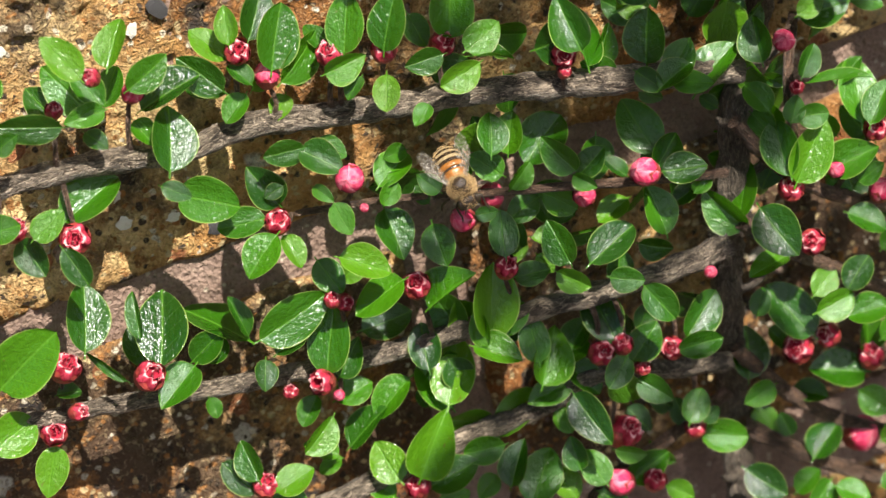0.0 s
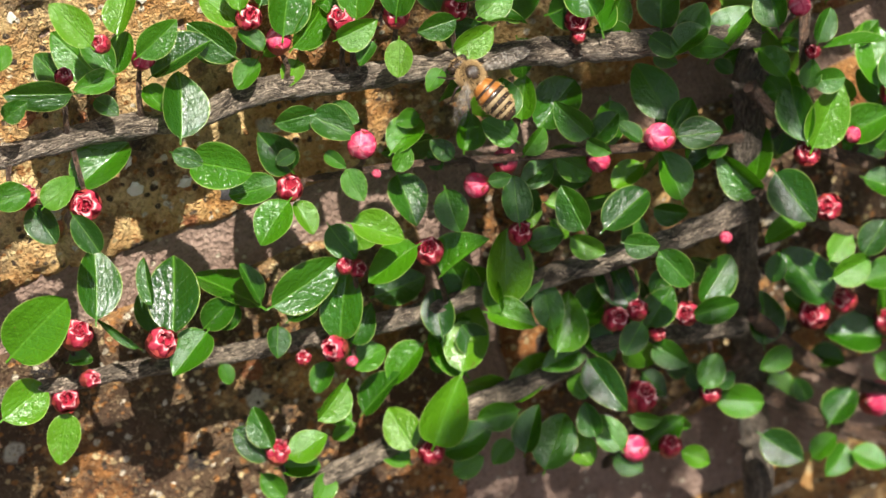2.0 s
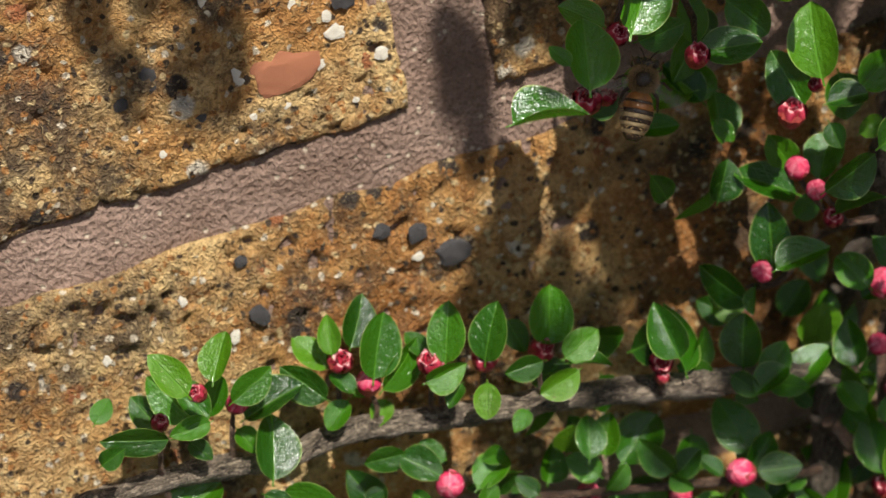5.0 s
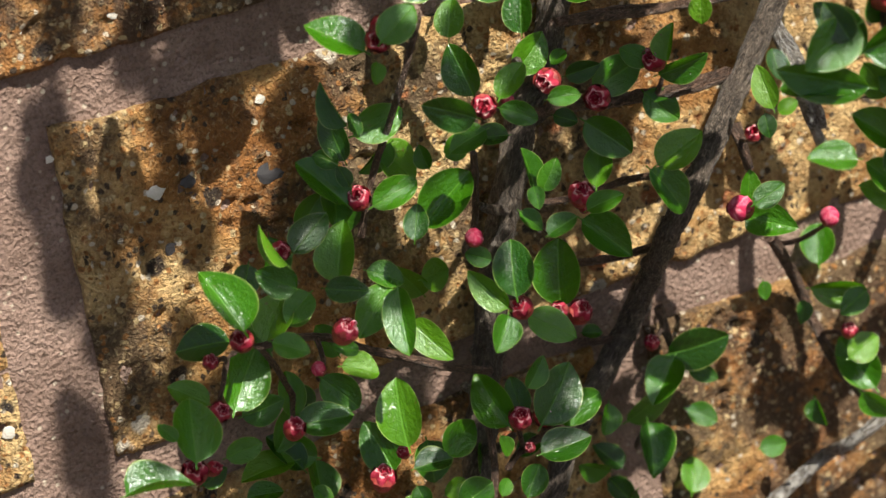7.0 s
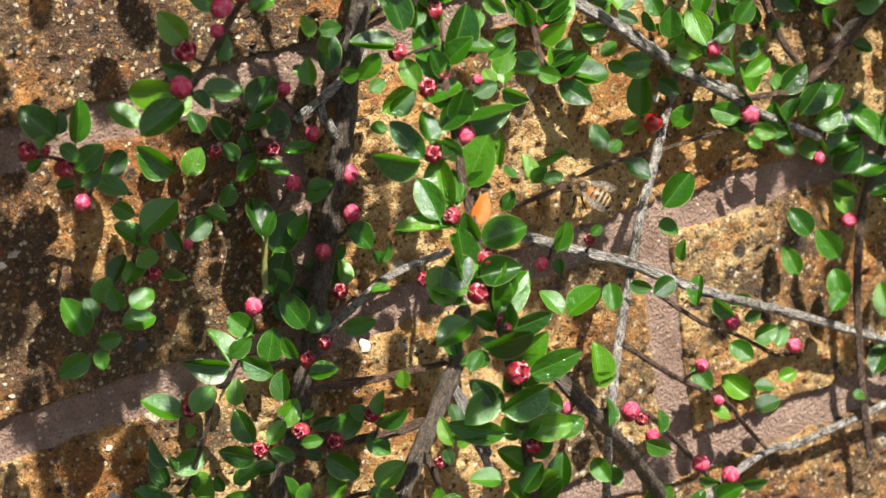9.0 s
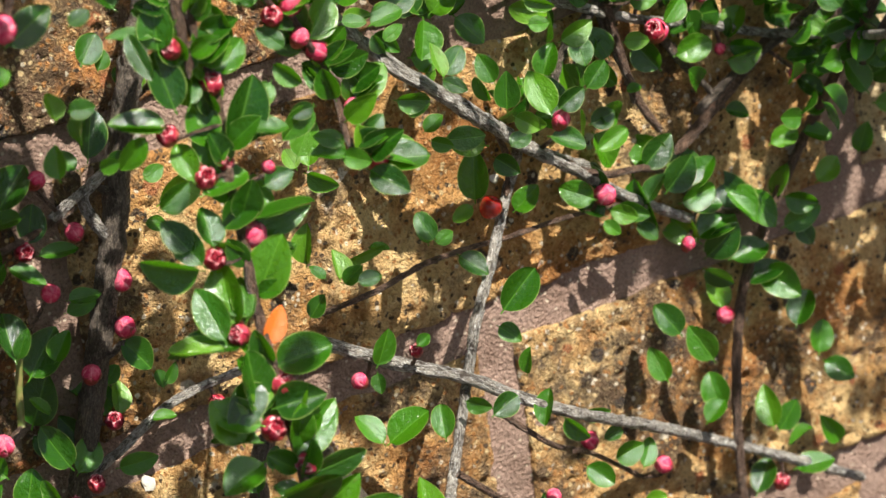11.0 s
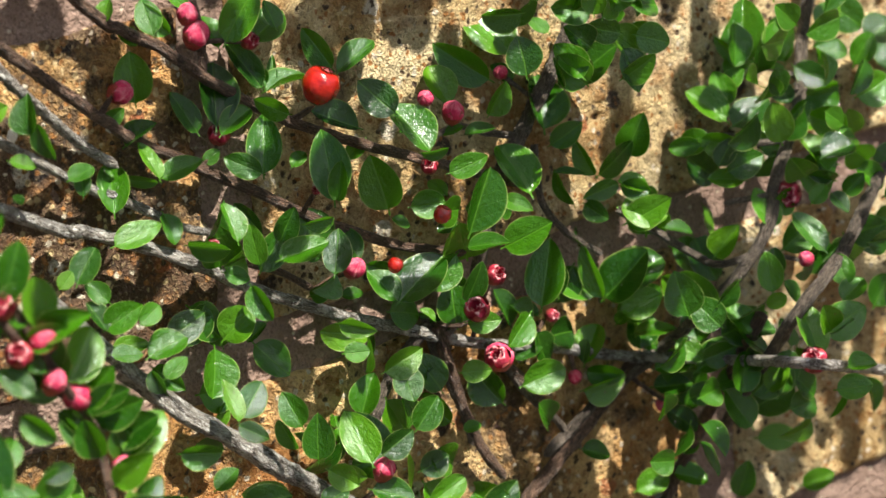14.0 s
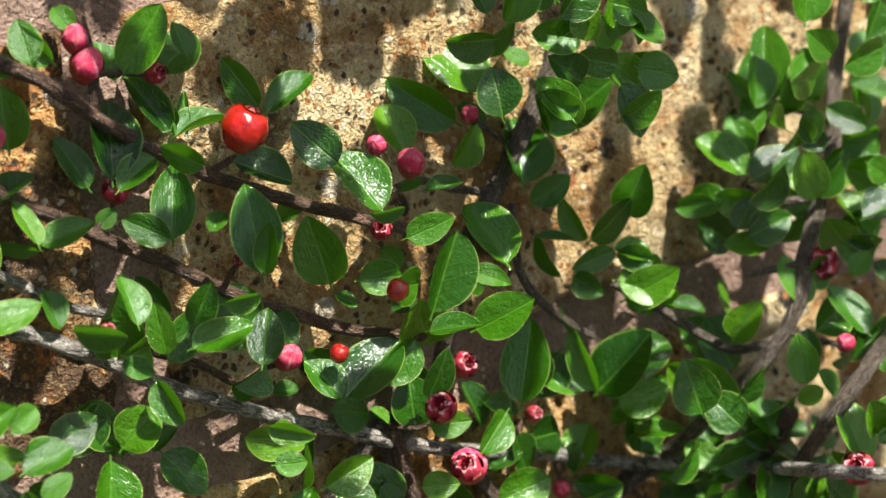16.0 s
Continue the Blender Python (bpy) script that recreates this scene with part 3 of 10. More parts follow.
stem(trunk_a, [(133.1, -9.2, 1045.3), (130.3, -10.1, 1046.7), (127.7, -11.2, 1049.1)], 1.08, 0.69, DARK_BARK, 8, 0.5, name="spur")
stem(trunk_a, [(140.0, -8.5, 1064.5), (144.1, -8.6, 1065.6), (144.4, -15.7, 1069.5)], 1.08, 0.69, DARK_BARK, 8, 0.5, name="spur")
stem(trunk_a, [(156.8, -9.0, 1101.8), (153.4, -10.5, 1103.4), (150.4, -12.2, 1106.0)], 1.09, 0.69, DARK_BARK, 8, 0.5, name="spur")
stem(trunk_a, [(162.4, -18.0, 1131.4), (168.3, -14.0, 1131.8), (172.0, -14.4, 1134.2)], 1.08, 0.69, DARK_BARK, 8, 0.5, name="spur")
stem(trunk_a, [(172.2, -8.0, 1191.0), (169.2, -8.0, 1193.0), (166.8, -8.0, 1196.2)], 1.19, 0.76, DARK_BARK, 8, 0.5, name="spur")
stem(trunk_a, [(50.5, -11.1, 739.0), (50.1, -14.8, 755.1), (51.8, -11.8, 765.5), (53.3, -9.2, 776.2), (53.5, -11.6, 792.8), (53.0, -15.6, 807.5), (54.4, -16.9, 819.5), (56.6, -16.7, 830.3), (58.8, -16.1, 840.7), (68.2, -5.2, 848.3), (68.7, -10.4, 860.9), (76.0, -4.0, 863.1), (75.0, -15.5, 885.6), (81.7, -9.4, 897.1), (87.0, -4.0, 906.3), (91.1, -4.0, 924.1), (94.7, -10.4, 945.8), (102.3, -4.0, 954.9), (108.0, -4.0, 964.4), (131.0, -8.8, 1037.2), (134.4, -9.5, 1050.7), (141.4, -12.6, 1075.0), (163.1, -14.7, 1121.6), (164.3, -15.1, 1137.0), (175.9, -8.0, 1231.1)], 2.77, 2.86, DARK_BARK, 20, name="stem")

low_a = plant("cotoneaster branch with glossy green leaves and pink buds over the wall")
stem(low_a, [(57.6, -22.9, 851.0), (41.6, -22.1, 854.7), (28.2, -20.6, 857.4), (13.5, -17.3, 859.7), (-0.7, -15.6, 861.4), (-13.5, -12.9, 862.5), (-25.3, -10.5, 863.6), (-35.5, -11.4, 863.3), (-47.6, -11.8, 866.0), (-57.0, -12.2, 867.5), (-66.3, -12.6, 868.1), (-80.2, -15.3, 869.9), (-93.7, -16.5, 871.6)], 2.41, 1.67, BARK, 20, name="stem")
stem(low_a, [(-44.5, -11.7, 865.3), (-44.1, -12.8, 871.4), (-42.6, -12.2, 876.4)], 0.54, 0.39, TWIG, 6, name="spur")
stem(low_a, [(-56.8, -12.2, 867.5), (-56.5, -14.1, 872.4), (-55.4, -14.0, 878.2)], 0.54, 0.40, TWIG, 6, name="spur")
stem(low_a, [(-66.4, -12.6, 868.1), (-67.9, -15.1, 865.7), (-67.8, -16.1, 861.2)], 0.54, 0.40, TWIG, 6, name="spur")
stem(low_a, [(-56.4, -12.2, 867.4), (-56.9, -14.7, 861.1), (-56.8, -15.0, 856.1)], 0.54, 0.39, TWIG, 6, name="spur")
stem(low_a, [(-24.8, -10.6, 863.6), (-25.1, -11.1, 870.2), (-23.9, -9.8, 875.9)], 0.54, 0.39, TWIG, 6, name="spur")
stem(low_a, [(-20.7, -11.4, 863.1), (-19.4, -12.3, 867.0), (-20.0, -11.4, 870.2)], 0.53, 0.39, TWIG, 6, name="spur")
stem(low_a, [(-10.7, -13.4, 862.3), (-11.1, -15.4, 866.8), (-9.5, -15.1, 872.3)], 0.53, 0.39, TWIG, 6, name="spur")
stem(low_a, [(-2.3, -15.3, 861.6), (-2.6, -17.5, 867.2), (-1.6, -18.0, 871.8)], 0.53, 0.39, TWIG, 6, name="spur")
stem(low_a, [(7.3, -16.6, 860.5), (7.1, -18.3, 864.7), (7.3, -18.0, 869.6)], 0.53, 0.39, TWIG, 6, name="spur")
stem(low_a, [(-9.3, -13.8, 862.2), (-9.1, -16.1, 868.7), (-8.4, -16.7, 872.9)], 0.53, 0.39, TWIG, 6, name="spur")
stem(low_a, [(26.1, -20.1, 857.7), (26.1, -21.4, 860.7), (27.2, -20.9, 863.3)], 0.53, 0.38, TWIG, 6, name="spur")
stem(low_a, [(26.4, -20.1, 857.6), (26.2, -22.7, 858.4), (26.0, -23.2, 860.8)], 0.53, 0.38, TWIG, 6, name="spur")
leaves(low_a, [
    (-50.9, -21.9, 887.1, -39, -54, 139, 9.0, 5.4),
    (-45.5, -15.6, 884.1, -8, -39, 43, 8.5, 8.6),
    (-43.3, -16.2, 879.7, 74, -30, -5, 8.4, 5.3),
    (-41.2, -12.2, 873.3, 19, -23, -6, 10.9, 7.7),
    (-49.7, -10.4, 875.6, -55, -51, 136, 9.9, 7.0),
    (-48.0, -16.7, 878.5, -19, -49, 113, 7.9, 4.9),
    (-46.7, -11.2, 875.4, 42, -54, 23, 7.0, 4.4),
    (-54.5, -9.8, 874.9, -23, -33, 114, 8.1, 5.4),
    (-55.0, -17.7, 877.9, -96, -16, 177, 11.0, 5.7),
    (-47.8, -17.1, 878.1, -56, -4, -173, 6.9, 3.9),
    (-51.2, -13.8, 873.6, 16, 25, -55, 4.7, 4.8),
    (-42.8, -11.4, 871.5, 21, 47, -57, 5.1, 5.2)])
leaves(low_a, [
    (-40.2, -18.3, 864.4, 43, -44, 62, 11.3, 8.5),
    (-39.0, -13.6, 857.1, 54, 11, -38, 10.9, 7.7),
    (-42.4, -19.8, 863.3, 49, 25, -32, 5.3, 3.4),
    (-58.0, -13.8, 859.1, 28, -19, 16, 11.7, 9.4),
    (-64.3, -20.0, 861.5, 44, -27, 7, 6.7, 6.0),
    (-65.8, -14.7, 859.3, 35, 40, -74, 7.3, 6.3),
    (-60.2, -19.6, 858.1, 41, 60, -54, 7.4, 4.4),
    (-66.4, -18.6, 877.9, 69, -29, -17, 4.8, 4.9),
    (-66.9, -27.9, 891.3, 31, -33, 29, 4.6, 4.0),
    (-71.9, -20.9, 865.4, 52, 3, 6, 6.4, 4.9),
    (-25.6, -10.9, 876.6, -6, -40, 127, 7.9, 8.1),
    (-25.0, -12.4, 879.7, 6, -53, 70, 6.8, 3.9)])
leaves(low_a, [
    (-20.9, -8.8, 877.6, 59, -47, 38, 9.2, 6.4),
    (-19.5, -14.6, 874.1, 54, -56, 40, 11.1, 7.5),
    (-18.3, -14.1, 871.3, 94, -29, 18, 10.4, 8.7),
    (-23.3, -14.8, 872.9, -9, -40, 128, 5.1, 4.9),
    (-27.8, -13.4, 872.7, -75, -45, 147, 9.3, 6.1),
    (-24.0, -12.3, 870.3, -26, 27, -158, 5.8, 5.8),
    (-26.3, -7.7, 869.0, -30, -16, 148, 7.0, 5.1),
    (-17.2, -10.4, 866.8, -26, 32, -142, 5.1, 5.3),
    (-8.0, -18.1, 874.8, 8, -65, 44, 10.2, 6.7),
    (-9.6, -12.2, 873.6, -16, -45, 119, 5.2, 5.3),
    (-2.5, -22.0, 875.1, 16, -67, 19, 10.2, 9.9),
    (-11.8, -17.8, 872.2, 82, -12, -12, 7.3, 5.2)])
leaves(low_a, [
    (-6.0, -18.4, 870.0, -13, 31, -156, 4.6, 4.7),
    (-2.5, -20.9, 870.3, -20, 63, -133, 6.1, 6.2),
    (8.0, -19.0, 869.5, -87, 5, 177, 6.6, 5.7),
    (10.4, -16.0, 870.3, 41, -70, 37, 10.0, 7.6),
    (11.4, -20.6, 869.6, 56, -22, 9, 7.3, 5.7),
    (11.7, -20.7, 868.6, -6, 10, -12, 7.6, 5.9),
    (12.7, -22.8, 868.0, -78, 17, 178, 7.5, 5.4),
    (3.5, -20.9, 862.5, -28, 25, -152, 4.5, 4.5),
    (5.7, -10.5, 874.0, 22, 59, -65, 6.2, 4.7),
    (-22.4, -9.8, 869.1, 80, -27, 38, 5.8, 3.9),
    (-15.2, -9.0, 867.2, 57, -27, 27, 3.7, 3.7),
    (29.2, -25.9, 865.8, -36, -59, 106, 10.1, 6.6)])
leaves(low_a, [
    (32.7, -19.9, 858.3, 93, -45, 25, 8.2, 8.3),
    (41.1, -22.9, 857.7, 13, -73, 33, 9.7, 7.9),
    (44.5, -23.5, 854.6, 47, -45, 10, 7.1, 5.6),
    (38.6, -24.0, 857.7, 51, 28, -54, 5.6, 4.4),
    (44.6, -24.5, 854.2, 57, 4, -40, 7.3, 4.1),
    (55.4, -15.1, 851.6, 74, -41, 17, 11.7, 7.1),
    (45.3, -22.7, 872.1, 32, 57, -136, 4.8, 4.9),
    (35.9, -21.6, 857.0, -63, -27, 153, 6.3, 5.1),
    (45.2, -10.2, 859.3, -73, -28, 139, 6.9, 6.4),
    (54.3, -11.0, 856.9, 39, -39, 12, 7.5, 6.4),
    (39.7, -21.1, 852.2, 84, 27, -32, 4.3, 3.9)])
buds(low_a, [
    (-42.2, -13.9, 877.8, 51, 24, 1.73, 0),
    (-49.3, -21.2, 886.6, 37, -43, 1.51, 1),
    (-55.2, -14.8, 879.7, 31, 18, 1.45, 1),
    (-66.6, -17.6, 863.0, 49, 49, 2.01, 1),
    (-57.6, -17.8, 858.0, 55, -13, 2.48, 1),
    (-23.7, -11.8, 877.8, 48, 9, 2.10, 1),
    (-20.0, -12.5, 872.6, 25, 2, 2.02, 0),
    (-10.1, -16.3, 874.7, 29, -29, 2.10, 1),
    (-1.8, -19.5, 874.0, 35, -6, 2.10, 1),
    (9.3, -15.5, 869.5, 53, 24, 2.14, 1),
    (-8.8, -17.3, 874.1, 29, -35, 1.09, 2),
    (26.8, -23.4, 864.6, 66, -12, 2.04, 1)])
buds(low_a, [
    (26.4, -23.9, 862.0, 30, 38, 1.12, 2)])

low_b = plant("cotoneaster twig with dark leaves, thin, close to the bricks")
stem(low_b, [(52.5, -23.0, 832.1), (38.5, -23.2, 836.0), (23.7, -22.2, 839.7), (10.9, -18.8, 841.5), (-2.0, -16.1, 844.0), (-13.5, -15.5, 846.3), (-21.7, -15.2, 847.7)], 0.85, 0.57, TWIG, 8, name="twig")
stem(low_b, [(-13.4, -15.6, 846.3), (-12.0, -18.6, 849.4), (-11.2, -20.2, 853.7)], 0.53, 0.39, TWIG, 6, name="spur")
stem(low_b, [(-21.7, -15.2, 847.7), (-22.6, -17.0, 847.7), (-25.1, -17.2, 847.2)], 0.53, 0.39, TWIG, 6, name="spur")
stem(low_b, [(-10.4, -15.7, 845.6), (-10.3, -18.2, 845.7), (-10.4, -19.0, 846.4)], 0.53, 0.39, TWIG, 6, name="spur")
stem(low_b, [(35.7, -23.1, 836.7), (38.0, -25.2, 837.7), (38.3, -25.8, 838.4)], 0.52, 0.38, TWIG, 6, name="spur")
stem(low_b, [(27.5, -22.8, 839.0), (27.1, -22.3, 838.2), (28.2, -20.2, 835.5)], 0.52, 0.38, TWIG, 6, name="spur")
stem(low_b, [(12.2, -19.1, 841.4), (11.5, -18.3, 839.0), (12.6, -15.9, 837.2)], 0.52, 0.38, TWIG, 6, name="spur")
stem(low_b, [(6.5, -17.9, 842.4), (5.9, -19.9, 840.0), (7.0, -20.2, 838.2)], 0.53, 0.38, TWIG, 6, name="spur")
leaves(low_b, [
    (-17.8, -18.7, 861.0, -88, 4, 167, 7.0, 6.7),
    (-18.7, -18.4, 860.7, 36, 27, -40, 7.9, 6.3),
    (-14.4, -13.1, 858.1, 44, 29, -38, 5.6, 5.2),
    (-23.1, -14.8, 849.9, -44, -55, 134, 8.3, 7.1),
    (-22.1, -15.5, 853.5, -56, 16, -178, 3.6, 3.6),
    (-26.6, -18.1, 850.4, -43, 5, 162, 8.2, 5.3),
    (-26.1, -21.6, 848.7, -23, 33, -163, 8.5, 7.3),
    (-24.6, -18.7, 846.4, -5, 47, -71, 6.1, 5.7),
    (-15.8, -21.9, 851.1, 26, 63, -61, 6.0, 5.0),
    (-6.5, -16.7, 848.2, 26, -21, 23, 8.1, 6.6),
    (-3.6, -17.3, 848.8, -58, 46, -162, 4.8, 4.9),
    (-5.1, -11.9, 840.7, -9, 47, -89, 9.3, 9.4)])
leaves(low_b, [
    (1.0, -18.0, 838.7, 20, 57, -90, 7.6, 7.7),
    (-18.2, -20.3, 854.4, 44, 29, -55, 4.3, 2.5),
    (-2.1, -11.2, 833.5, -45, -42, 110, 5.1, 5.2),
    (-0.1, -14.8, 852.1, -52, 7, 172, 4.2, 4.0),
    (7.1, -23.0, 840.7, 69, -2, -18, 4.0, 2.9),
    (10.7, -24.4, 831.7, 15, -51, 68, 8.1, 5.3),
    (11.8, -22.8, 850.5, 29, -40, 62, 7.9, 6.4),
    (16.1, -18.5, 847.1, 15, -69, 34, 7.4, 6.1),
    (14.0, -20.1, 844.5, -49, -36, 143, 6.7, 5.1),
    (14.7, -20.8, 841.8, 102, -42, -9, 5.7, 5.8),
    (19.2, -16.8, 843.1, 39, -31, 18, 10.5, 8.2),
    (25.3, -24.6, 843.5, -83, -54, 150, 8.6, 5.5)])
leaves(low_b, [
    (26.1, -23.5, 841.7, 35, -40, -5, 6.4, 6.2),
    (24.7, -24.5, 842.8, 73, 28, -46, 4.6, 4.7),
    (40.7, -22.1, 840.3, -25, -47, 107, 10.9, 7.6),
    (39.4, -24.1, 838.2, 51, -27, 27, 8.0, 5.5),
    (40.0, -25.7, 838.5, 45, 2, -17, 7.8, 7.4),
    (34.9, -22.2, 837.7, -7, -37, 132, 5.0, 5.1),
    (39.5, -24.7, 825.4, 11, -65, 97, 9.2, 8.5),
    (24.8, -25.6, 825.5, 33, -18, 15, 10.6, 6.5),
    (20.7, -27.7, 828.2, -57, -52, 103, 8.5, 7.5),
    (21.4, -16.8, 836.6, 61, 33, -34, 6.7, 6.2),
    (35.8, -18.3, 830.8, -28, 13, -166, 6.8, 6.7),
    (2.4, -21.6, 846.3, -41, -39, 134, 4.9, 4.0)])
leaves(low_b, [
    (20.6, -15.6, 835.2, -48, 12, -165, 6.8, 6.2),
    (47.6, -20.2, 829.7, -32, 11, -167, 5.3, 5.4),
    (1.2, -17.6, 842.5, -57, -43, 115, 3.9, 3.9),
    (18.2, -16.5, 828.5, 14, 24, -32, 6.4, 6.5),
    (36.7, -17.9, 821.0, 94, 25, -14, 6.5, 6.2)])
buds(low_b, [
    (-12.5, -22.8, 855.1, 64, -27, 2.30, 0),
    (-25.0, -19.1, 849.5, 38, 9, 2.13, 2),
    (-10.4, -19.8, 847.1, 49, 3, 0.74, 0),
    (36.4, -27.2, 840.5, 50, -56, 2.38, 0),
    (27.0, -22.0, 836.7, 62, -35, 1.91, 0),
    (12.3, -17.1, 839.7, 25, -15, 2.10, 0),
    (5.3, -21.6, 839.8, 54, -52, 2.07, 0),
    (72.0, -25.0, 826.5, 49, -38, 1.39, 0)])

low_c = plant("cotoneaster side branch with weathered grey bark and leafy spurs")
stem(low_c, [(51.4, -22.8, 818.0), (41.6, -22.6, 816.9), (29.0, -21.7, 816.7), (16.9, -20.0, 816.4), (3.4, -15.6, 814.5), (-8.3, -12.2, 813.0), (-22.2, -10.7, 814.2), (-36.3, -10.9, 816.5), (-48.3, -11.9, 819.6), (-59.9, -12.6, 822.4), (-71.3, -12.9, 824.4), (-86.4, -13.2, 827.0), (-100.6, -16.3, 830.9)], 2.16, 1.28, BARK, 20, name="stem")
stem(low_c, [(-53.8, -12.1, 821.0), (-52.5, -15.6, 825.0), (-52.7, -17.4, 827.7)], 0.54, 0.39, TWIG, 6, name="spur")
stem(low_c, [(-66.3, -12.8, 823.5), (-66.0, -14.8, 828.4), (-65.4, -15.2, 832.8)], 0.54, 0.39, TWIG, 6, name="spur")
stem(low_c, [(-23.6, -10.7, 814.4), (-22.4, -14.1, 813.5), (-21.7, -15.9, 814.1)], 0.53, 0.38, TWIG, 6, name="spur")
stem(low_c, [(-16.8, -11.3, 813.8), (-16.5, -14.3, 821.3), (-16.9, -15.5, 828.2)], 0.53, 0.38, TWIG, 6, name="spur")
stem(low_c, [(-1.7, -14.1, 813.9), (-2.6, -16.6, 820.7), (-3.8, -17.3, 826.4)], 0.52, 0.38, TWIG, 6, name="spur")
stem(low_c, [(-28.1, -10.8, 815.2), (-28.0, -13.0, 814.7), (-28.0, -13.6, 812.2)], 0.53, 0.38, TWIG, 6, name="spur")
stem(low_c, [(-68.5, -12.7, 823.9), (-69.5, -12.6, 821.9), (-68.9, -11.1, 820.0)], 0.54, 0.39, TWIG, 6, name="spur")
stem(low_c, [(-64.7, -12.6, 823.3), (-64.5, -14.9, 823.6), (-65.4, -15.4, 825.0)], 0.54, 0.39, TWIG, 6, name="spur")
stem(low_c, [(-19.6, -10.9, 813.9), (-19.1, -13.1, 811.9), (-19.7, -13.6, 809.1)], 0.52, 0.38, TWIG, 6, name="spur")
stem(low_c, [(12.7, -18.7, 815.9), (11.6, -20.8, 820.9), (10.4, -21.9, 827.0)], 0.52, 0.38, TWIG, 6, name="spur")
stem(low_c, [(24.8, -21.2, 816.7), (25.5, -22.0, 810.5), (24.4, -21.2, 804.0)], 0.52, 0.38, TWIG, 6, name="spur")
stem(low_c, [(28.8, -21.7, 816.7), (29.7, -22.9, 810.3), (29.1, -22.5, 804.0)], 0.52, 0.38, TWIG, 6, name="spur")
stem(low_c, [(37.7, -22.3, 817.0), (39.4, -22.5, 809.3), (39.5, -21.0, 799.5)], 0.52, 0.38, TWIG, 6, name="spur")
stem(low_c, [(45.8, -22.9, 817.6), (46.6, -24.8, 816.3), (45.6, -25.5, 815.4)], 0.52, 0.38, TWIG, 6, name="spur")
leaves(low_c, [
    (-61.1, -19.6, 838.1, 34, -42, 64, 12.3, 7.7),
    (-75.6, -15.7, 834.2, 66, -37, -13, 14.4, 9.8),
    (-49.5, -18.7, 830.0, 10, -40, 63, 13.8, 9.0),
    (-51.2, -16.4, 835.0, -25, -55, 78, 8.1, 3.0),
    (-33.1, -12.9, 825.6, 9, -20, 133, 13.1, 11.2),
    (-33.9, -18.1, 829.7, 0, -74, 120, 7.6, 3.7),
    (-43.1, -12.0, 824.6, 61, -36, -10, 7.3, 6.2),
    (-43.7, -17.2, 827.0, -23, 17, -151, 9.5, 8.0),
    (-31.8, -16.3, 827.0, 76, -17, 1, 13.9, 8.2),
    (-29.8, -17.0, 823.6, 26, -11, 16, 6.7, 5.4),
    (-21.9, -16.7, 816.2, 14, -63, 38, 12.5, 7.7),
    (-19.6, -14.7, 813.4, 59, -43, 17, 7.7, 4.7)])
leaves(low_c, [
    (-31.6, -16.1, 822.8, -33, 38, -116, 5.6, 5.7),
    (-42.1, -13.5, 817.5, -0, 65, -75, 3.8, 3.5),
    (-20.6, -12.9, 807.7, 35, -4, 11, 7.6, 5.7),
    (-7.1, -13.4, 807.3, -21, 32, -176, 9.1, 7.9),
    (-55.5, -18.9, 829.6, -75, -33, 131, 8.6, 1.8),
    (-50.6, -11.5, 826.2, -11, -55, 96, 7.7, 5.1),
    (-36.4, -10.8, 825.9, -45, 26, -158, 5.2, 5.1),
    (-11.0, -13.0, 833.3, -73, 34, 172, 5.7, 5.7),
    (-18.5, -12.5, 835.9, 32, 48, -61, 7.1, 6.1),
    (-16.5, -20.6, 840.1, 40, 27, -21, 9.3, 5.9),
    (-6.4, -20.3, 831.5, -15, 19, 177, 10.1, 9.3),
    (-2.9, -19.9, 824.0, 11, -37, -15, 10.2, 10.4)])
leaves(low_c, [
    (-12.5, -8.4, 816.7, 45, -4, -1, 9.6, 8.1),
    (-4.5, -17.9, 810.6, 1, -45, 74, 8.6, 5.8),
    (-5.2, -13.7, 810.3, 47, -53, -0, 4.7, 4.7),
    (-1.1, -15.2, 799.5, -31, -53, 126, 9.8, 6.3),
    (-2.4, -18.0, 802.3, 13, -39, 52, 12.9, 8.0),
    (-67.0, -16.1, 829.8, 31, 10, 5, 4.4, 3.3),
    (6.4, -21.5, 814.7, 51, -71, 36, 13.9, 8.4),
    (5.2, -23.1, 814.9, -53, -45, 82, 7.3, 5.3),
    (7.3, -17.5, 810.8, 42, -29, 20, 9.2, 6.3),
    (3.1, -21.4, 814.7, 22, 15, -37, 8.7, 6.4),
    (13.8, -22.6, 807.6, -1, -66, 80, 9.2, 5.5),
    (13.7, -22.2, 802.5, 51, -46, 37, 10.9, 7.8)])
leaves(low_c, [
    (27.8, -23.6, 807.3, -22, -43, 99, 11.1, 7.4),
    (28.8, -25.3, 804.5, -43, 35, -157, 6.5, 6.4),
    (30.8, -22.3, 801.1, 53, -46, 4, 8.1, 6.6),
    (32.9, -28.1, 819.3, 45, 50, -47, 8.1, 5.6),
    (27.0, -28.2, 823.4, 73, 18, -16, 6.2, 4.7),
    (40.5, -24.4, 803.3, 62, -32, 18, 10.1, 6.5),
    (38.6, -24.4, 801.3, 64, -10, -21, 8.3, 4.8),
    (31.7, -21.0, 796.0, 63, 32, -44, 7.3, 5.7),
    (12.9, -19.8, 824.2, 48, -6, -19, 6.3, 5.9),
    (19.5, -23.0, 824.6, 80, 38, -24, 6.9, 4.6),
    (13.7, -18.0, 818.3, -18, 34, -141, 6.7, 6.3),
    (21.4, -17.1, 803.9, 18, -33, 28, 7.1, 6.7)])
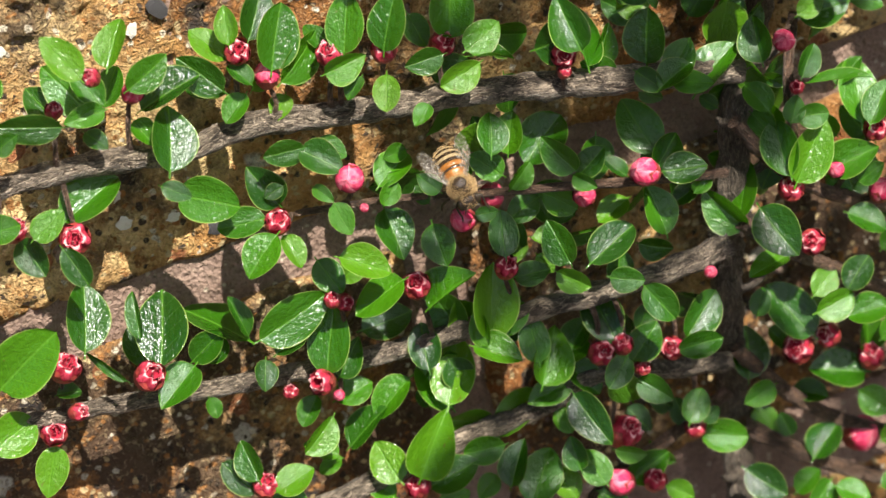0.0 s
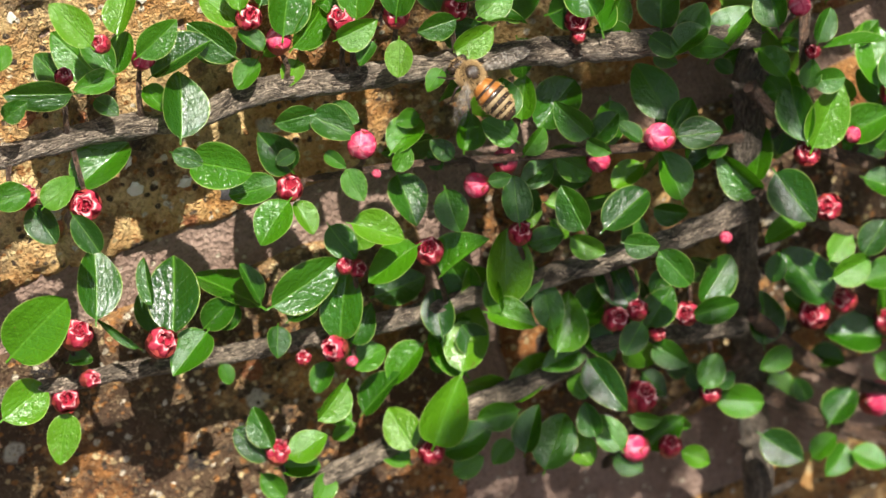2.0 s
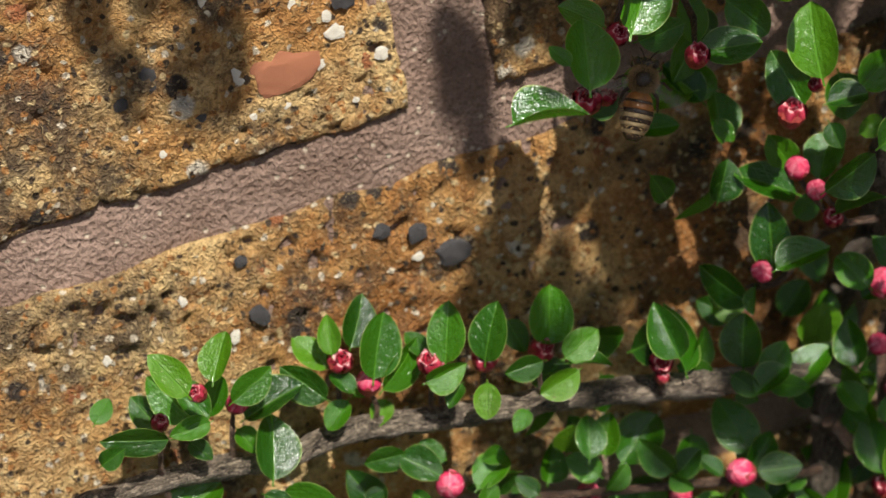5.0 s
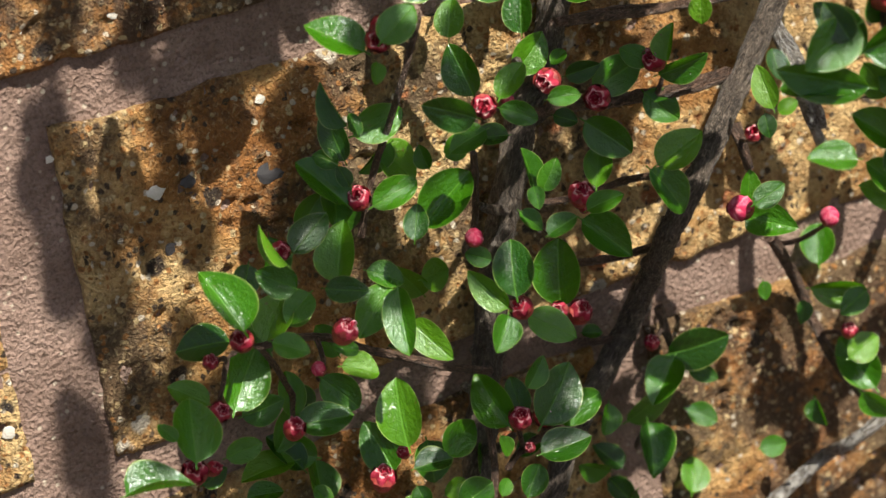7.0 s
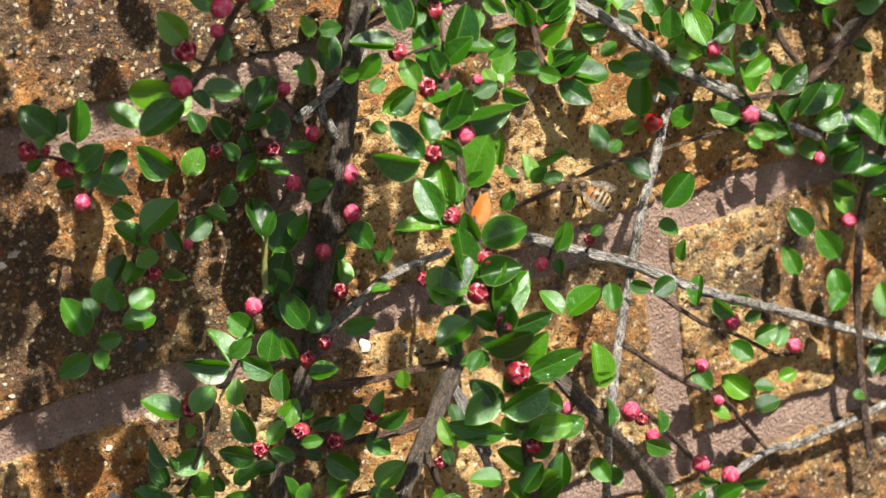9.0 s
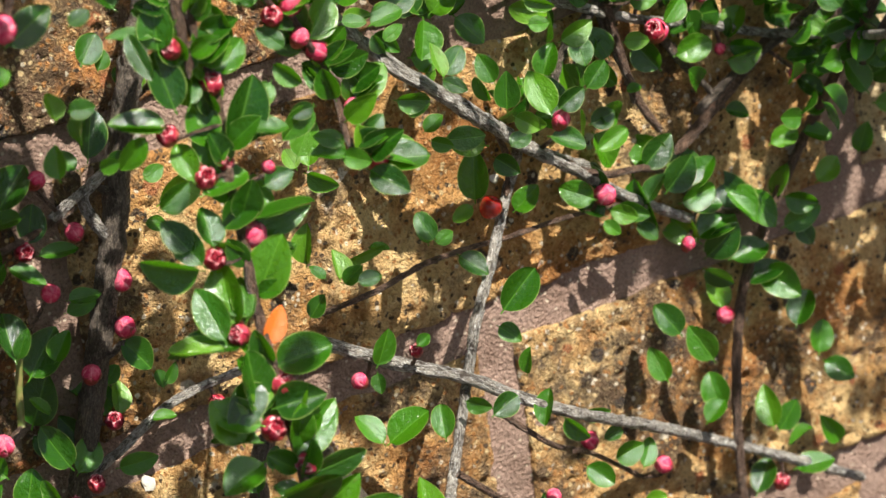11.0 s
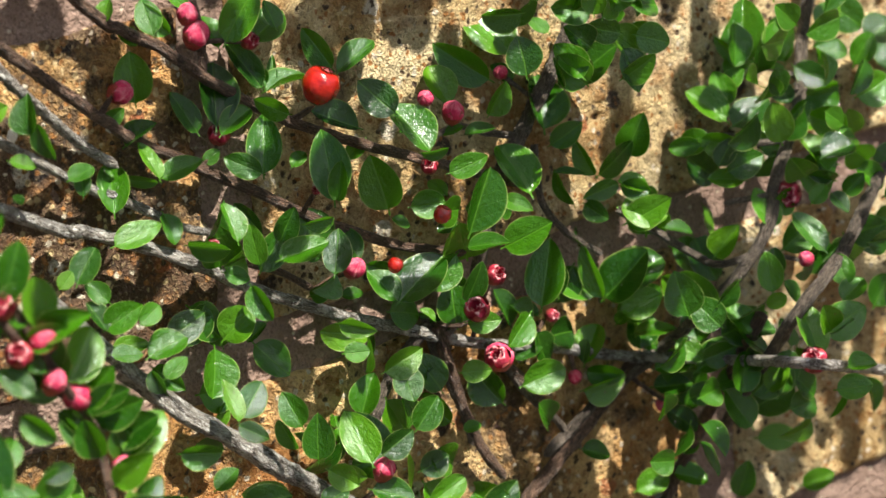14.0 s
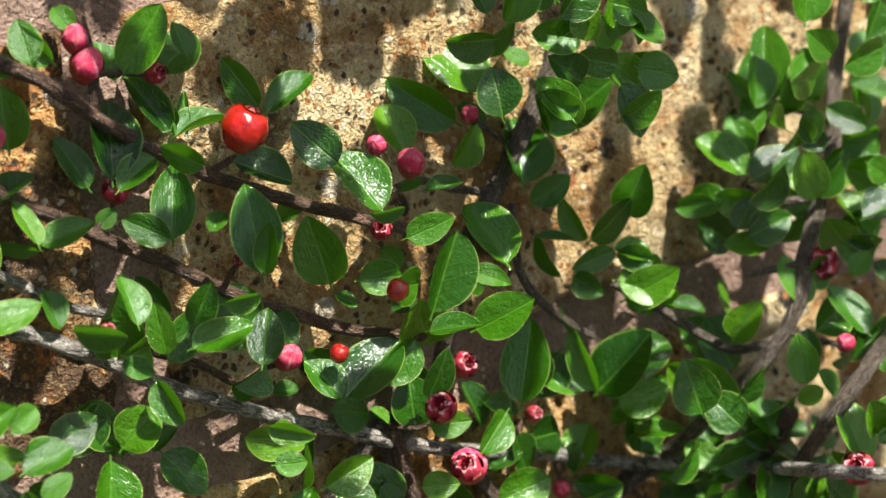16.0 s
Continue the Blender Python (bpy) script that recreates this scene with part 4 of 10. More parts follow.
leaves(low_c, [
    (25.2, -16.2, 804.3, -32, 10, -172, 7.8, 7.8),
    (37.0, -17.8, 807.8, -39, 36, -155, 4.8, 4.9),
    (18.0, -18.3, 826.1, 37, 49, -46, 4.3, 4.4),
    (20.5, -15.7, 800.9, 12, 35, -55, 8.3, 7.4)])
buds(low_c, [
    (-51.8, -19.8, 829.8, 50, 27, 2.54, 1),
    (-64.6, -17.4, 835.3, 43, 32, 2.55, 1),
    (-23.4, -17.6, 815.6, 58, -47, 2.21, 2),
    (-18.4, -17.3, 830.5, 32, 5, 1.42, 1),
    (-16.3, -17.2, 829.1, 67, 25, 1.52, 2),
    (-4.2, -19.3, 829.0, 36, -12, 2.38, 1),
    (-28.3, -14.5, 813.8, 27, -13, 1.35, 2),
    (-68.8, -13.7, 821.6, 59, 6, 2.31, 1),
    (-64.3, -16.8, 825.7, 71, 44, 1.52, 1),
    (-20.2, -14.5, 809.7, 63, -34, 0.98, 0),
    (10.8, -23.5, 829.2, 35, 20, 2.00, 1),
    (25.1, -23.1, 805.6, 50, 16, 2.27, 1)])
buds(low_c, [
    (28.9, -23.8, 806.3, 23, -7, 1.87, 1),
    (32.5, -22.0, 798.9, 49, 20, 1.50, 1),
    (38.2, -22.7, 801.0, 54, -40, 2.09, 1),
    (45.8, -26.6, 816.3, 46, 12, 1.08, 0)])

low_d = plant("cotoneaster branch, grey bark, crossing low over the wall")
stem(low_d, [(50.8, -16.4, 789.3), (35.4, -17.3, 794.1), (23.3, -18.2, 797.5), (14.6, -16.8, 794.3), (5.4, -15.0, 792.7), (-4.6, -14.8, 791.7), (-14.1, -13.3, 789.3), (-24.2, -14.0, 788.3), (-37.0, -13.0, 786.4)], 1.80, 2.00, BARK, 20, name="stem")
stem(low_d, [(-10.7, -13.8, 790.1), (-9.7, -15.9, 788.8), (-10.8, -17.8, 786.7)], 0.52, 0.38, TWIG, 6, name="spur")
stem(low_d, [(29.4, -18.0, 796.0), (27.3, -18.4, 790.3), (25.6, -19.8, 784.6)], 0.52, 0.38, TWIG, 6, name="spur")
stem(low_d, [(43.7, -17.2, 791.7), (42.7, -18.3, 784.9), (42.1, -18.6, 778.2)], 0.51, 0.37, TWIG, 6, name="spur")
stem(low_d, [(-35.6, -13.0, 786.6), (-36.0, -15.1, 791.8), (-37.1, -14.7, 796.0)], 0.52, 0.38, TWIG, 6, name="spur")
stem(low_d, [(50.4, -15.5, 782.5), (39.5, -15.8, 778.3), (34.0, -17.9, 778.1), (26.9, -17.8, 776.1), (18.7, -20.4, 773.5)], 1.24, 0.93, TWIG, 20, name="stem")
leaves(low_d, [
    (20.1, -18.3, 798.2, -43, 1, -173, 8.6, 5.4),
    (6.1, -16.3, 791.0, 25, -26, 22, 11.0, 6.2),
    (19.4, -21.0, 797.7, 41, 34, -74, 11.5, 6.7),
    (17.0, -17.6, 793.5, 19, 41, -78, 5.1, 5.2),
    (6.0, -19.1, 791.1, -64, -0, 167, 7.5, 5.5),
    (5.1, -21.2, 783.4, -4, -49, 35, 8.9, 8.0),
    (7.2, -24.3, 780.8, 22, -30, 41, 11.2, 8.0),
    (17.5, -24.1, 783.7, -29, -63, 93, 6.4, 5.8),
    (21.3, -25.5, 779.9, -25, -46, 110, 7.5, 5.6),
    (26.9, -21.4, 775.5, 48, -16, 7, 9.2, 5.7),
    (24.4, -23.9, 785.2, 85, 26, -15, 6.1, 3.5),
    (39.7, -21.8, 783.5, 39, -38, 34, 6.7, 6.3)])
leaves(low_d, [
    (41.0, -16.5, 779.1, -29, -60, 100, 5.6, 4.7),
    (42.2, -19.7, 778.7, 55, 14, -20, 8.9, 7.9),
    (42.2, -22.1, 782.9, 52, -14, 20, 4.2, 3.2),
    (-23.8, -13.4, 810.5, -18, 31, -148, 5.9, 5.7),
    (-22.5, -16.7, 807.5, -84, 29, -160, 8.1, 8.2),
    (-20.0, -13.3, 797.7, 10, -40, -6, 10.0, 10.2),
    (-22.0, -13.7, 796.3, -27, 18, 176, 4.7, 4.7),
    (-22.7, -15.0, 798.0, -24, -27, 148, 6.5, 4.4),
    (-13.7, -19.0, 791.2, -32, -40, 106, 8.6, 6.9),
    (-10.6, -20.8, 791.7, 55, -55, 11, 13.1, 8.3),
    (-8.8, -18.4, 787.5, 43, -17, -7, 9.9, 6.7),
    (-4.2, -11.8, 799.0, -24, -43, 106, 3.8, 3.9)])
leaves(low_d, [
    (4.7, -13.0, 791.0, 16, 56, -76, 4.7, 4.8),
    (-14.7, -16.6, 786.6, -35, -33, 137, 6.1, 6.2),
    (31.4, -13.3, 785.3, 29, 45, -53, 6.1, 6.3),
    (34.0, -15.1, 777.6, 84, 44, -54, 6.1, 6.3),
    (14.6, -17.0, 780.8, 20, 39, -69, 7.0, 6.6),
    (4.1, -16.9, 783.8, -44, 33, -168, 5.3, 5.5),
    (20.3, -23.1, 777.1, 45, 26, -37, 5.8, 5.5),
    (32.3, -25.2, 774.7, 51, 34, -23, 5.9, 5.5),
    (-7.9, -19.3, 783.0, 48, -9, 5, 6.3, 6.4),
    (39.2, -15.3, 783.3, -77, -32, 143, 4.8, 4.9),
    (-37.7, -17.4, 800.4, -52, -46, 100, 7.9, 6.3),
    (-38.3, -15.8, 797.2, -31, -41, 132, 8.0, 5.6)])
leaves(low_d, [
    (-35.4, -18.1, 797.5, 32, -20, -2, 7.6, 6.2),
    (-37.0, -14.2, 793.4, 27, 10, -8, 7.5, 5.9),
    (-69.1, -14.2, 819.0, -43, 57, -147, 8.9, 5.6),
    (-79.9, -17.3, 824.2, 57, -9, 18, 9.4, 9.1),
    (-40.0, -13.4, 793.0, 53, 54, -41, 6.0, 6.2),
    (-28.6, -14.4, 788.6, -46, 27, -139, 6.2, 6.3)])
buds(low_d, [
    (-11.0, -19.2, 789.2, 26, -6, 2.29, 1),
    (28.1, -20.0, 785.4, 49, 41, 2.94, 1),
    (24.2, -24.0, 778.2, 48, -57, 2.44, 0),
    (30.8, -23.9, 775.8, 30, 14, 2.05, 1),
    (41.4, -19.8, 780.7, 24, -36, 1.95, 2),
    (-36.6, -16.2, 798.4, 30, 23, 2.26, 1)])

low_e = plant("cotoneaster twig beside the main stem with pink buds")
stem(low_e, [(55.5, -22.5, 841.0), (60.9, -22.3, 831.6), (69.1, -21.3, 822.2), (76.8, -20.2, 816.4), (88.4, -15.8, 807.5), (99.9, -14.5, 799.8)], 1.32, 1.13, TWIG, 20, name="stem")
stem(low_e, [(54.0, -22.9, 821.7), (61.1, -21.8, 813.1), (67.8, -20.5, 806.9), (77.0, -18.5, 798.6), (86.4, -16.2, 789.3), (101.1, -13.2, 777.4)], 1.35, 1.25, TWIG, 20, name="stem")
stem(low_e, [(52.5, -16.8, 791.3), (61.7, -14.7, 777.4), (70.6, -13.4, 767.2), (78.2, -18.2, 763.8), (94.2, -12.8, 750.0)], 1.39, 1.17, TWIG, 20, name="stem")
stem(low_e, [(52.2, -14.4, 773.4), (62.8, -16.3, 763.7), (71.7, -15.6, 755.7), (82.0, -17.4, 749.7), (98.1, -12.5, 735.9)], 1.63, 1.31, TWIG, 20, name="stem")
stem(low_e, [(72.8, -12.6, 851.6), (66.4, -21.7, 845.1), (66.2, -21.6, 837.2), (66.1, -21.7, 827.0)], 1.00, 0.90, TWIG, 8, name="twig")
stem(low_e, [(63.1, -18.2, 795.2), (72.2, -16.3, 785.5), (80.7, -17.9, 778.0), (92.6, -13.9, 765.8)], 0.96, 0.75, TWIG, 8, name="twig")
stem(low_e, [(72.8, -12.6, 851.6), (70.8, -15.3, 852.2), (64.1, -26.0, 855.0)], 0.54, 0.39, TWIG, 6, name="spur")
stem(low_e, [(66.5, -21.9, 845.8), (67.0, -24.1, 844.4), (66.6, -24.7, 844.5)], 0.52, 0.38, TWIG, 6, name="spur")
stem(low_e, [(64.2, -21.9, 827.8), (64.6, -23.7, 826.6), (63.1, -24.2, 824.3)], 0.52, 0.38, TWIG, 6, name="spur")
stem(low_e, [(63.3, -21.4, 811.1), (64.7, -23.1, 812.1), (67.0, -23.1, 812.2)], 0.51, 0.37, TWIG, 6, name="spur")
stem(low_e, [(72.8, -20.8, 819.5), (76.7, -22.2, 824.9), (80.7, -21.8, 829.5)], 0.52, 0.38, TWIG, 6, name="spur")
stem(low_e, [(78.8, -19.9, 815.1), (79.3, -21.8, 816.6), (80.5, -21.7, 816.1)], 0.51, 0.37, TWIG, 6, name="spur")
stem(low_e, [(67.6, -21.5, 823.9), (68.8, -21.5, 823.9), (69.5, -20.0, 823.5)], 0.52, 0.37, TWIG, 6, name="spur")
stem(low_e, [(65.2, -17.7, 793.1), (64.5, -18.6, 789.5), (64.5, -18.0, 787.9)], 0.51, 0.37, TWIG, 6, name="spur")
stem(low_e, [(67.9, -17.2, 790.1), (68.4, -19.0, 788.5), (70.3, -19.3, 788.7)], 0.51, 0.37, TWIG, 6, name="spur")
stem(low_e, [(76.7, -15.5, 781.1), (77.9, -17.2, 779.4), (77.7, -17.8, 778.6)], 0.51, 0.37, TWIG, 6, name="spur")
stem(low_e, [(75.4, -12.8, 763.4), (72.5, -17.2, 764.0), (72.1, -16.9, 763.8)], 0.51, 0.37, TWIG, 6, name="spur")
stem(low_e, [(90.0, -14.9, 786.2), (91.1, -16.8, 784.6), (91.0, -17.3, 783.1)], 0.51, 0.37, TWIG, 6, name="spur")
stem(low_e, [(89.4, -14.4, 768.9), (89.6, -15.5, 766.7), (87.5, -16.6, 765.2)], 0.51, 0.37, TWIG, 6, name="spur")
leaves(low_e, [
    (54.6, -23.5, 820.4, -88, -47, 144, 10.2, 6.8),
    (54.5, -21.9, 821.9, -19, -58, 42, 9.7, 8.7),
    (59.6, -27.9, 853.7, -23, -54, 79, 8.3, 6.5),
    (72.2, -16.1, 852.8, 51, -9, -15, 9.1, 7.0),
    (67.0, -26.4, 847.4, 72, -50, 24, 6.2, 6.3),
    (68.1, -26.1, 845.8, -4, -8, -32, 11.0, 4.6),
    (61.1, -24.7, 842.1, -17, -39, 112, 6.5, 6.0),
    (64.2, -26.1, 839.3, 33, -59, 30, 5.0, 4.8),
    (65.2, -26.3, 840.2, 71, 3, -18, 5.7, 4.9),
    (62.1, -28.1, 830.5, -20, -49, 83, 10.1, 6.7),
    (63.1, -28.0, 828.8, 61, -48, 17, 12.3, 7.7),
    (78.5, -23.3, 832.9, 22, -42, 69, 12.4, 7.7)])
leaves(low_e, [
    (78.9, -25.9, 833.6, 17, -33, 34, 9.3, 5.4),
    (81.3, -21.1, 827.3, -34, -38, 115, 8.5, 5.3),
    (72.0, -22.6, 825.0, 45, -22, -16, 9.3, 7.2),
    (55.9, -27.8, 826.3, 32, 37, -72, 10.6, 8.0),
    (74.2, -22.8, 815.7, 22, 31, -30, 7.5, 6.7),
    (75.2, -21.3, 817.3, -12, -44, 115, 5.8, 6.0),
    (64.9, -20.9, 861.4, 30, -18, 9, 6.8, 5.6),
    (64.5, -18.9, 829.6, -45, 44, -163, 7.0, 6.5),
    (53.9, -19.5, 842.9, -40, -36, 135, 3.7, 3.8),
    (49.7, -21.1, 832.8, -51, 26, -148, 4.9, 5.0),
    (76.4, -24.2, 822.1, 52, -33, -18, 5.5, 5.4),
    (77.1, -17.6, 838.2, -2, -29, 15, 6.8, 7.0)])
leaves(low_e, [
    (76.1, -17.5, 828.2, -63, -49, 137, 6.1, 5.4),
    (85.1, -8.5, 849.8, 28, 24, -30, 6.8, 5.8),
    (60.1, -19.1, 839.4, 37, 40, -61, 5.9, 5.4),
    (53.8, -17.2, 784.5, 27, -44, 61, 10.3, 8.0),
    (65.3, -22.2, 792.7, -27, -47, 128, 12.5, 8.6),
    (65.6, -23.6, 801.9, 47, -23, 24, 7.0, 6.3),
    (65.1, -25.1, 799.3, 73, -7, 0, 7.9, 6.2),
    (60.4, -26.8, 814.3, -1, 10, -175, 8.1, 8.3),
    (71.8, -24.6, 801.3, 42, -45, 7, 7.2, 5.9),
    (71.9, -23.2, 794.6, 37, -9, -19, 7.8, 8.0),
    (75.6, -19.7, 779.0, -30, -18, 165, 10.7, 8.7),
    (74.2, -19.3, 775.1, 57, 40, -33, 7.4, 7.0)])
leaves(low_e, [
    (57.4, -20.3, 783.8, -55, 12, -176, 6.5, 4.5),
    (56.5, -11.6, 773.8, 30, 43, -67, 7.2, 5.3),
    (63.8, -18.8, 763.4, 21, -23, 26, 9.0, 9.1),
    (48.9, -22.2, 769.5, 50, 33, -44, 9.0, 8.1),
    (58.1, -22.4, 760.3, 28, -35, -6, 6.2, 6.2),
    (65.8, -22.8, 758.8, 21, 23, -35, 7.1, 7.3),
    (78.7, -21.4, 786.0, 50, -20, 13, 6.4, 6.5),
    (76.4, -21.8, 764.2, 73, -18, 13, 6.5, 6.7),
    (79.4, -24.2, 806.8, 61, -33, -2, 6.1, 6.3),
    (64.1, -11.5, 774.6, 27, 8, -39, 7.0, 7.1),
    (60.5, -13.3, 791.0, 8, 42, -56, 6.2, 6.3),
    (55.6, -20.7, 799.7, 34, -55, 34, 5.4, 4.4)])
leaves(low_e, [
    (66.2, -19.8, 758.0, -49, 20, -152, 7.1, 7.2),
    (74.7, -23.3, 755.3, 31, -4, -5, 6.1, 6.3),
    (86.6, -17.9, 775.6, 65, -23, 0, 7.3, 7.3),
    (89.0, -20.5, 817.8, 56, -38, -10, 6.3, 6.4),
    (88.2, -20.5, 796.5, 81, -39, -9, 6.5, 6.6),
    (92.4, -22.1, 841.5, 41, -24, -15, 6.4, 6.4),
    (89.1, -18.7, 757.1, 27, -19, 13, 6.7, 6.9),
    (60.8, -17.0, 769.0, -53, -67, 121, 5.1, 4.6)])
buds(low_e, [
    (63.8, -28.0, 856.5, 51, -12, 1.82, 0),
    (66.1, -25.9, 845.7, 44, -33, 1.26, 2),
    (62.8, -26.1, 826.8, 37, -15, 2.27, 2),
    (65.8, -25.3, 814.1, 50, -34, 2.31, 1),
    (81.0, -23.4, 831.0, 47, -3, 2.21, 1),
    (80.9, -23.3, 818.3, 35, 13, 2.13, 0),
    (69.4, -21.3, 825.6, 28, -10, 1.80, 0),
    (62.7, -20.6, 790.0, 55, -41, 2.78, 1),
    (68.6, -20.9, 790.6, 49, -56, 2.18, 1),
    (77.3, -19.2, 781.7, 20, -22, 2.42, 1),
    (75.3, -16.4, 763.1, 54, 30, 3.13, 0),
    (89.5, -18.2, 784.8, 46, -62, 2.35, 1)])
buds(low_e, [
    (88.3, -17.7, 767.2, 32, 15, 2.39, 1)])

mid_a = plant("cotoneaster branch with glossy green leaves, shaded, over the mortar joint")
stem(mid_a, [(78.8, -23.7, 915.4), (70.5, -25.9, 919.8), (62.9, -24.4, 923.8), (56.1, -23.8, 927.6), (49.8, -24.9, 932.4), (42.0, -26.9, 935.9), (34.0, -28.8, 937.4)], 0.80, 0.69, TWIG, 8, name="twig")
stem(mid_a, [(62.2, -14.2, 944.1), (66.7, -13.1, 954.3), (69.1, -18.5, 964.9), (71.1, -24.9, 976.6), (75.6, -24.2, 985.5)], 0.69, 0.59, TWIG, 8, name="twig")
stem(mid_a, [(82.5, -22.2, 956.6), (82.9, -19.6, 948.0), (81.7, -19.6, 941.7), (76.3, -25.2, 940.0)], 0.70, 0.60, TWIG, 8, name="twig")
stem(mid_a, [(44.2, -14.8, 919.1), (38.0, -24.4, 932.1), (33.1, -29.2, 938.9), (28.4, -30.0, 937.8)], 0.58, 0.48, TWIG, 8, name="twig")
stem(mid_a, [(72.8, -24.4, 979.9), (68.9, -28.8, 983.3), (65.5, -29.3, 984.9)], 0.54, 0.39, TWIG, 6, name="spur")
stem(mid_a, [(65.1, -13.8, 951.0), (64.4, -14.9, 951.8), (62.7, -14.8, 950.7)], 0.54, 0.39, TWIG, 6, name="spur")
stem(mid_a, [(78.2, -25.7, 943.4), (75.5, -32.6, 945.9), (75.9, -32.3, 944.8)], 0.54, 0.39, TWIG, 6, name="spur")
stem(mid_a, [(31.8, -30.2, 939.2), (31.0, -34.0, 941.0), (30.3, -35.6, 941.8)], 0.53, 0.38, TWIG, 6, name="spur")
stem(mid_a, [(49.9, -25.0, 932.3), (47.5, -34.8, 937.0), (45.5, -39.9, 939.3)], 0.53, 0.38, TWIG, 6, name="spur")
stem(mid_a, [(46.5, -26.0, 934.0), (46.1, -28.4, 930.8), (45.6, -28.4, 928.8)], 0.53, 0.39, TWIG, 6, name="spur")
stem(mid_a, [(28.4, -30.0, 937.8), (26.4, -30.8, 933.2), (24.7, -29.2, 927.8)], 0.53, 0.38, TWIG, 6, name="spur")
stem(mid_a, [(44.2, -14.8, 919.1), (40.9, -22.7, 920.0), (39.1, -25.6, 917.3)], 0.54, 0.39, TWIG, 6, name="spur")
stem(mid_a, [(28.4, -30.0, 937.8), (26.6, -32.7, 939.5), (24.9, -30.6, 938.0)], 0.53, 0.38, TWIG, 6, name="spur")
leaves(mid_a, [
    (60.8, -33.2, 985.1, -21, -27, 133, 11.3, 8.3),
    (61.5, -39.4, 988.3, 48, -30, 10, 8.6, 6.5),
    (61.7, -35.6, 983.7, -38, 51, -126, 3.9, 4.0),
    (77.2, -31.1, 982.2, 8, -62, 43, 7.1, 5.3),
    (58.7, -25.4, 970.0, -90, -53, 118, 8.9, 4.8),
    (63.2, -16.1, 963.9, 65, -12, -0, 10.3, 6.7),
    (61.9, -13.2, 958.6, -46, -67, 104, 9.6, 5.2),
    (60.7, -13.2, 958.4, -55, -25, 147, 4.9, 4.3),
    (59.7, -16.7, 952.0, -21, -44, 128, 11.9, 7.1),
    (60.4, -17.3, 955.5, -30, -55, 106, 4.2, 4.3),
    (64.0, -17.6, 950.6, 59, -19, -10, 9.1, 5.5),
    (71.6, -20.6, 945.2, 53, -39, -7, 12.8, 8.4)])
leaves(mid_a, [
    (64.9, -32.1, 948.7, 16, -44, 50, 7.0, 4.5),
    (62.2, -18.1, 969.0, -12, 60, -76, 4.6, 4.7),
    (77.4, -13.5, 952.3, -51, -58, 101, 4.7, 4.8),
    (80.2, -15.2, 954.1, 79, -29, 1, 6.0, 5.7),
    (27.6, -44.3, 948.7, -1, -46, 105, 13.1, 8.2),
    (28.6, -32.9, 942.3, -43, 6, 149, 9.8, 7.0),
    (29.1, -26.9, 926.3, 47, -34, 40, 12.6, 9.1),
    (31.6, -45.5, 945.9, 40, 18, -36, 6.5, 5.2),
    (44.1, -13.2, 914.2, 23, -62, 65, 8.3, 5.3),
    (40.4, -26.2, 919.4, 45, 5, -11, 9.9, 6.5),
    (47.9, -20.7, 923.6, 58, 43, -43, 8.6, 7.7),
    (37.3, -25.3, 935.7, 22, -38, 35, 9.5, 8.2)])
leaves(mid_a, [
    (41.0, -35.7, 949.0, -62, -28, 146, 7.5, 6.0),
    (47.3, -24.5, 941.9, -39, 27, -163, 6.9, 5.5),
    (51.7, -27.1, 943.2, 10, -69, 32, 11.0, 9.2),
    (44.5, -27.3, 951.4, 30, -28, 18, 9.7, 6.2),
    (38.5, -40.3, 955.9, -146, -58, 147, 8.3, 4.0),
    (44.8, -38.8, 948.8, 56, 4, -39, 7.6, 4.7),
    (59.2, -22.1, 941.4, 37, 28, -28, 6.8, 5.3),
    (61.8, -25.0, 938.8, -43, 33, -156, 11.0, 6.7),
    (59.9, -33.5, 941.9, 18, 47, -113, 12.1, 6.0),
    (62.7, -30.2, 933.2, 53, 34, -65, 10.2, 5.6),
    (46.4, -36.1, 932.5, 34, 18, -21, 6.7, 6.0),
    (51.2, -22.5, 927.6, -60, -64, 151, 7.0, 5.5)])
leaves(mid_a, [
    (47.6, -42.2, 937.3, -54, -23, 155, 4.6, 2.7),
    (25.3, -25.5, 928.4, -28, -32, 147, 7.8, 7.3),
    (16.4, -40.5, 926.6, 27, -42, 65, 12.0, 8.7),
    (13.2, -42.6, 932.8, -5, -41, 121, 4.3, 3.7),
    (2.7, -43.3, 926.5, 0, 2, -3, 12.0, 10.4),
    (33.2, -17.9, 920.0, 73, -14, -19, 8.0, 5.7),
    (24.8, -30.9, 920.4, 66, -9, -9, 6.7, 4.4),
    (43.6, -11.6, 904.6, -8, 1, 173, 10.5, 8.5),
    (44.9, -11.5, 902.2, -13, -42, 121, 9.3, 5.8),
    (58.1, -22.1, 901.7, -49, -51, 106, 10.5, 7.9),
    (57.6, -32.1, 911.0, -19, -72, 76, 12.3, 8.2),
    (59.2, -29.1, 904.7, 31, 3, -1, 7.3, 7.5)])
leaves(mid_a, [
    (67.3, -24.7, 902.9, 57, -20, 19, 8.8, 6.3),
    (25.0, -13.7, 907.4, 55, -27, -14, 5.3, 5.5),
    (49.5, -10.1, 912.8, -47, -36, 150, 7.3, 5.5),
    (37.9, -22.3, 949.7, -42, 47, -137, 6.4, 5.3),
    (58.9, -29.8, 901.6, 37, 62, -72, 4.7, 4.8),
    (44.8, -16.3, 900.9, 36, 46, -55, 4.6, 4.7),
    (34.0, -9.6, 899.7, 28, 3, -16, 6.7, 6.4)])
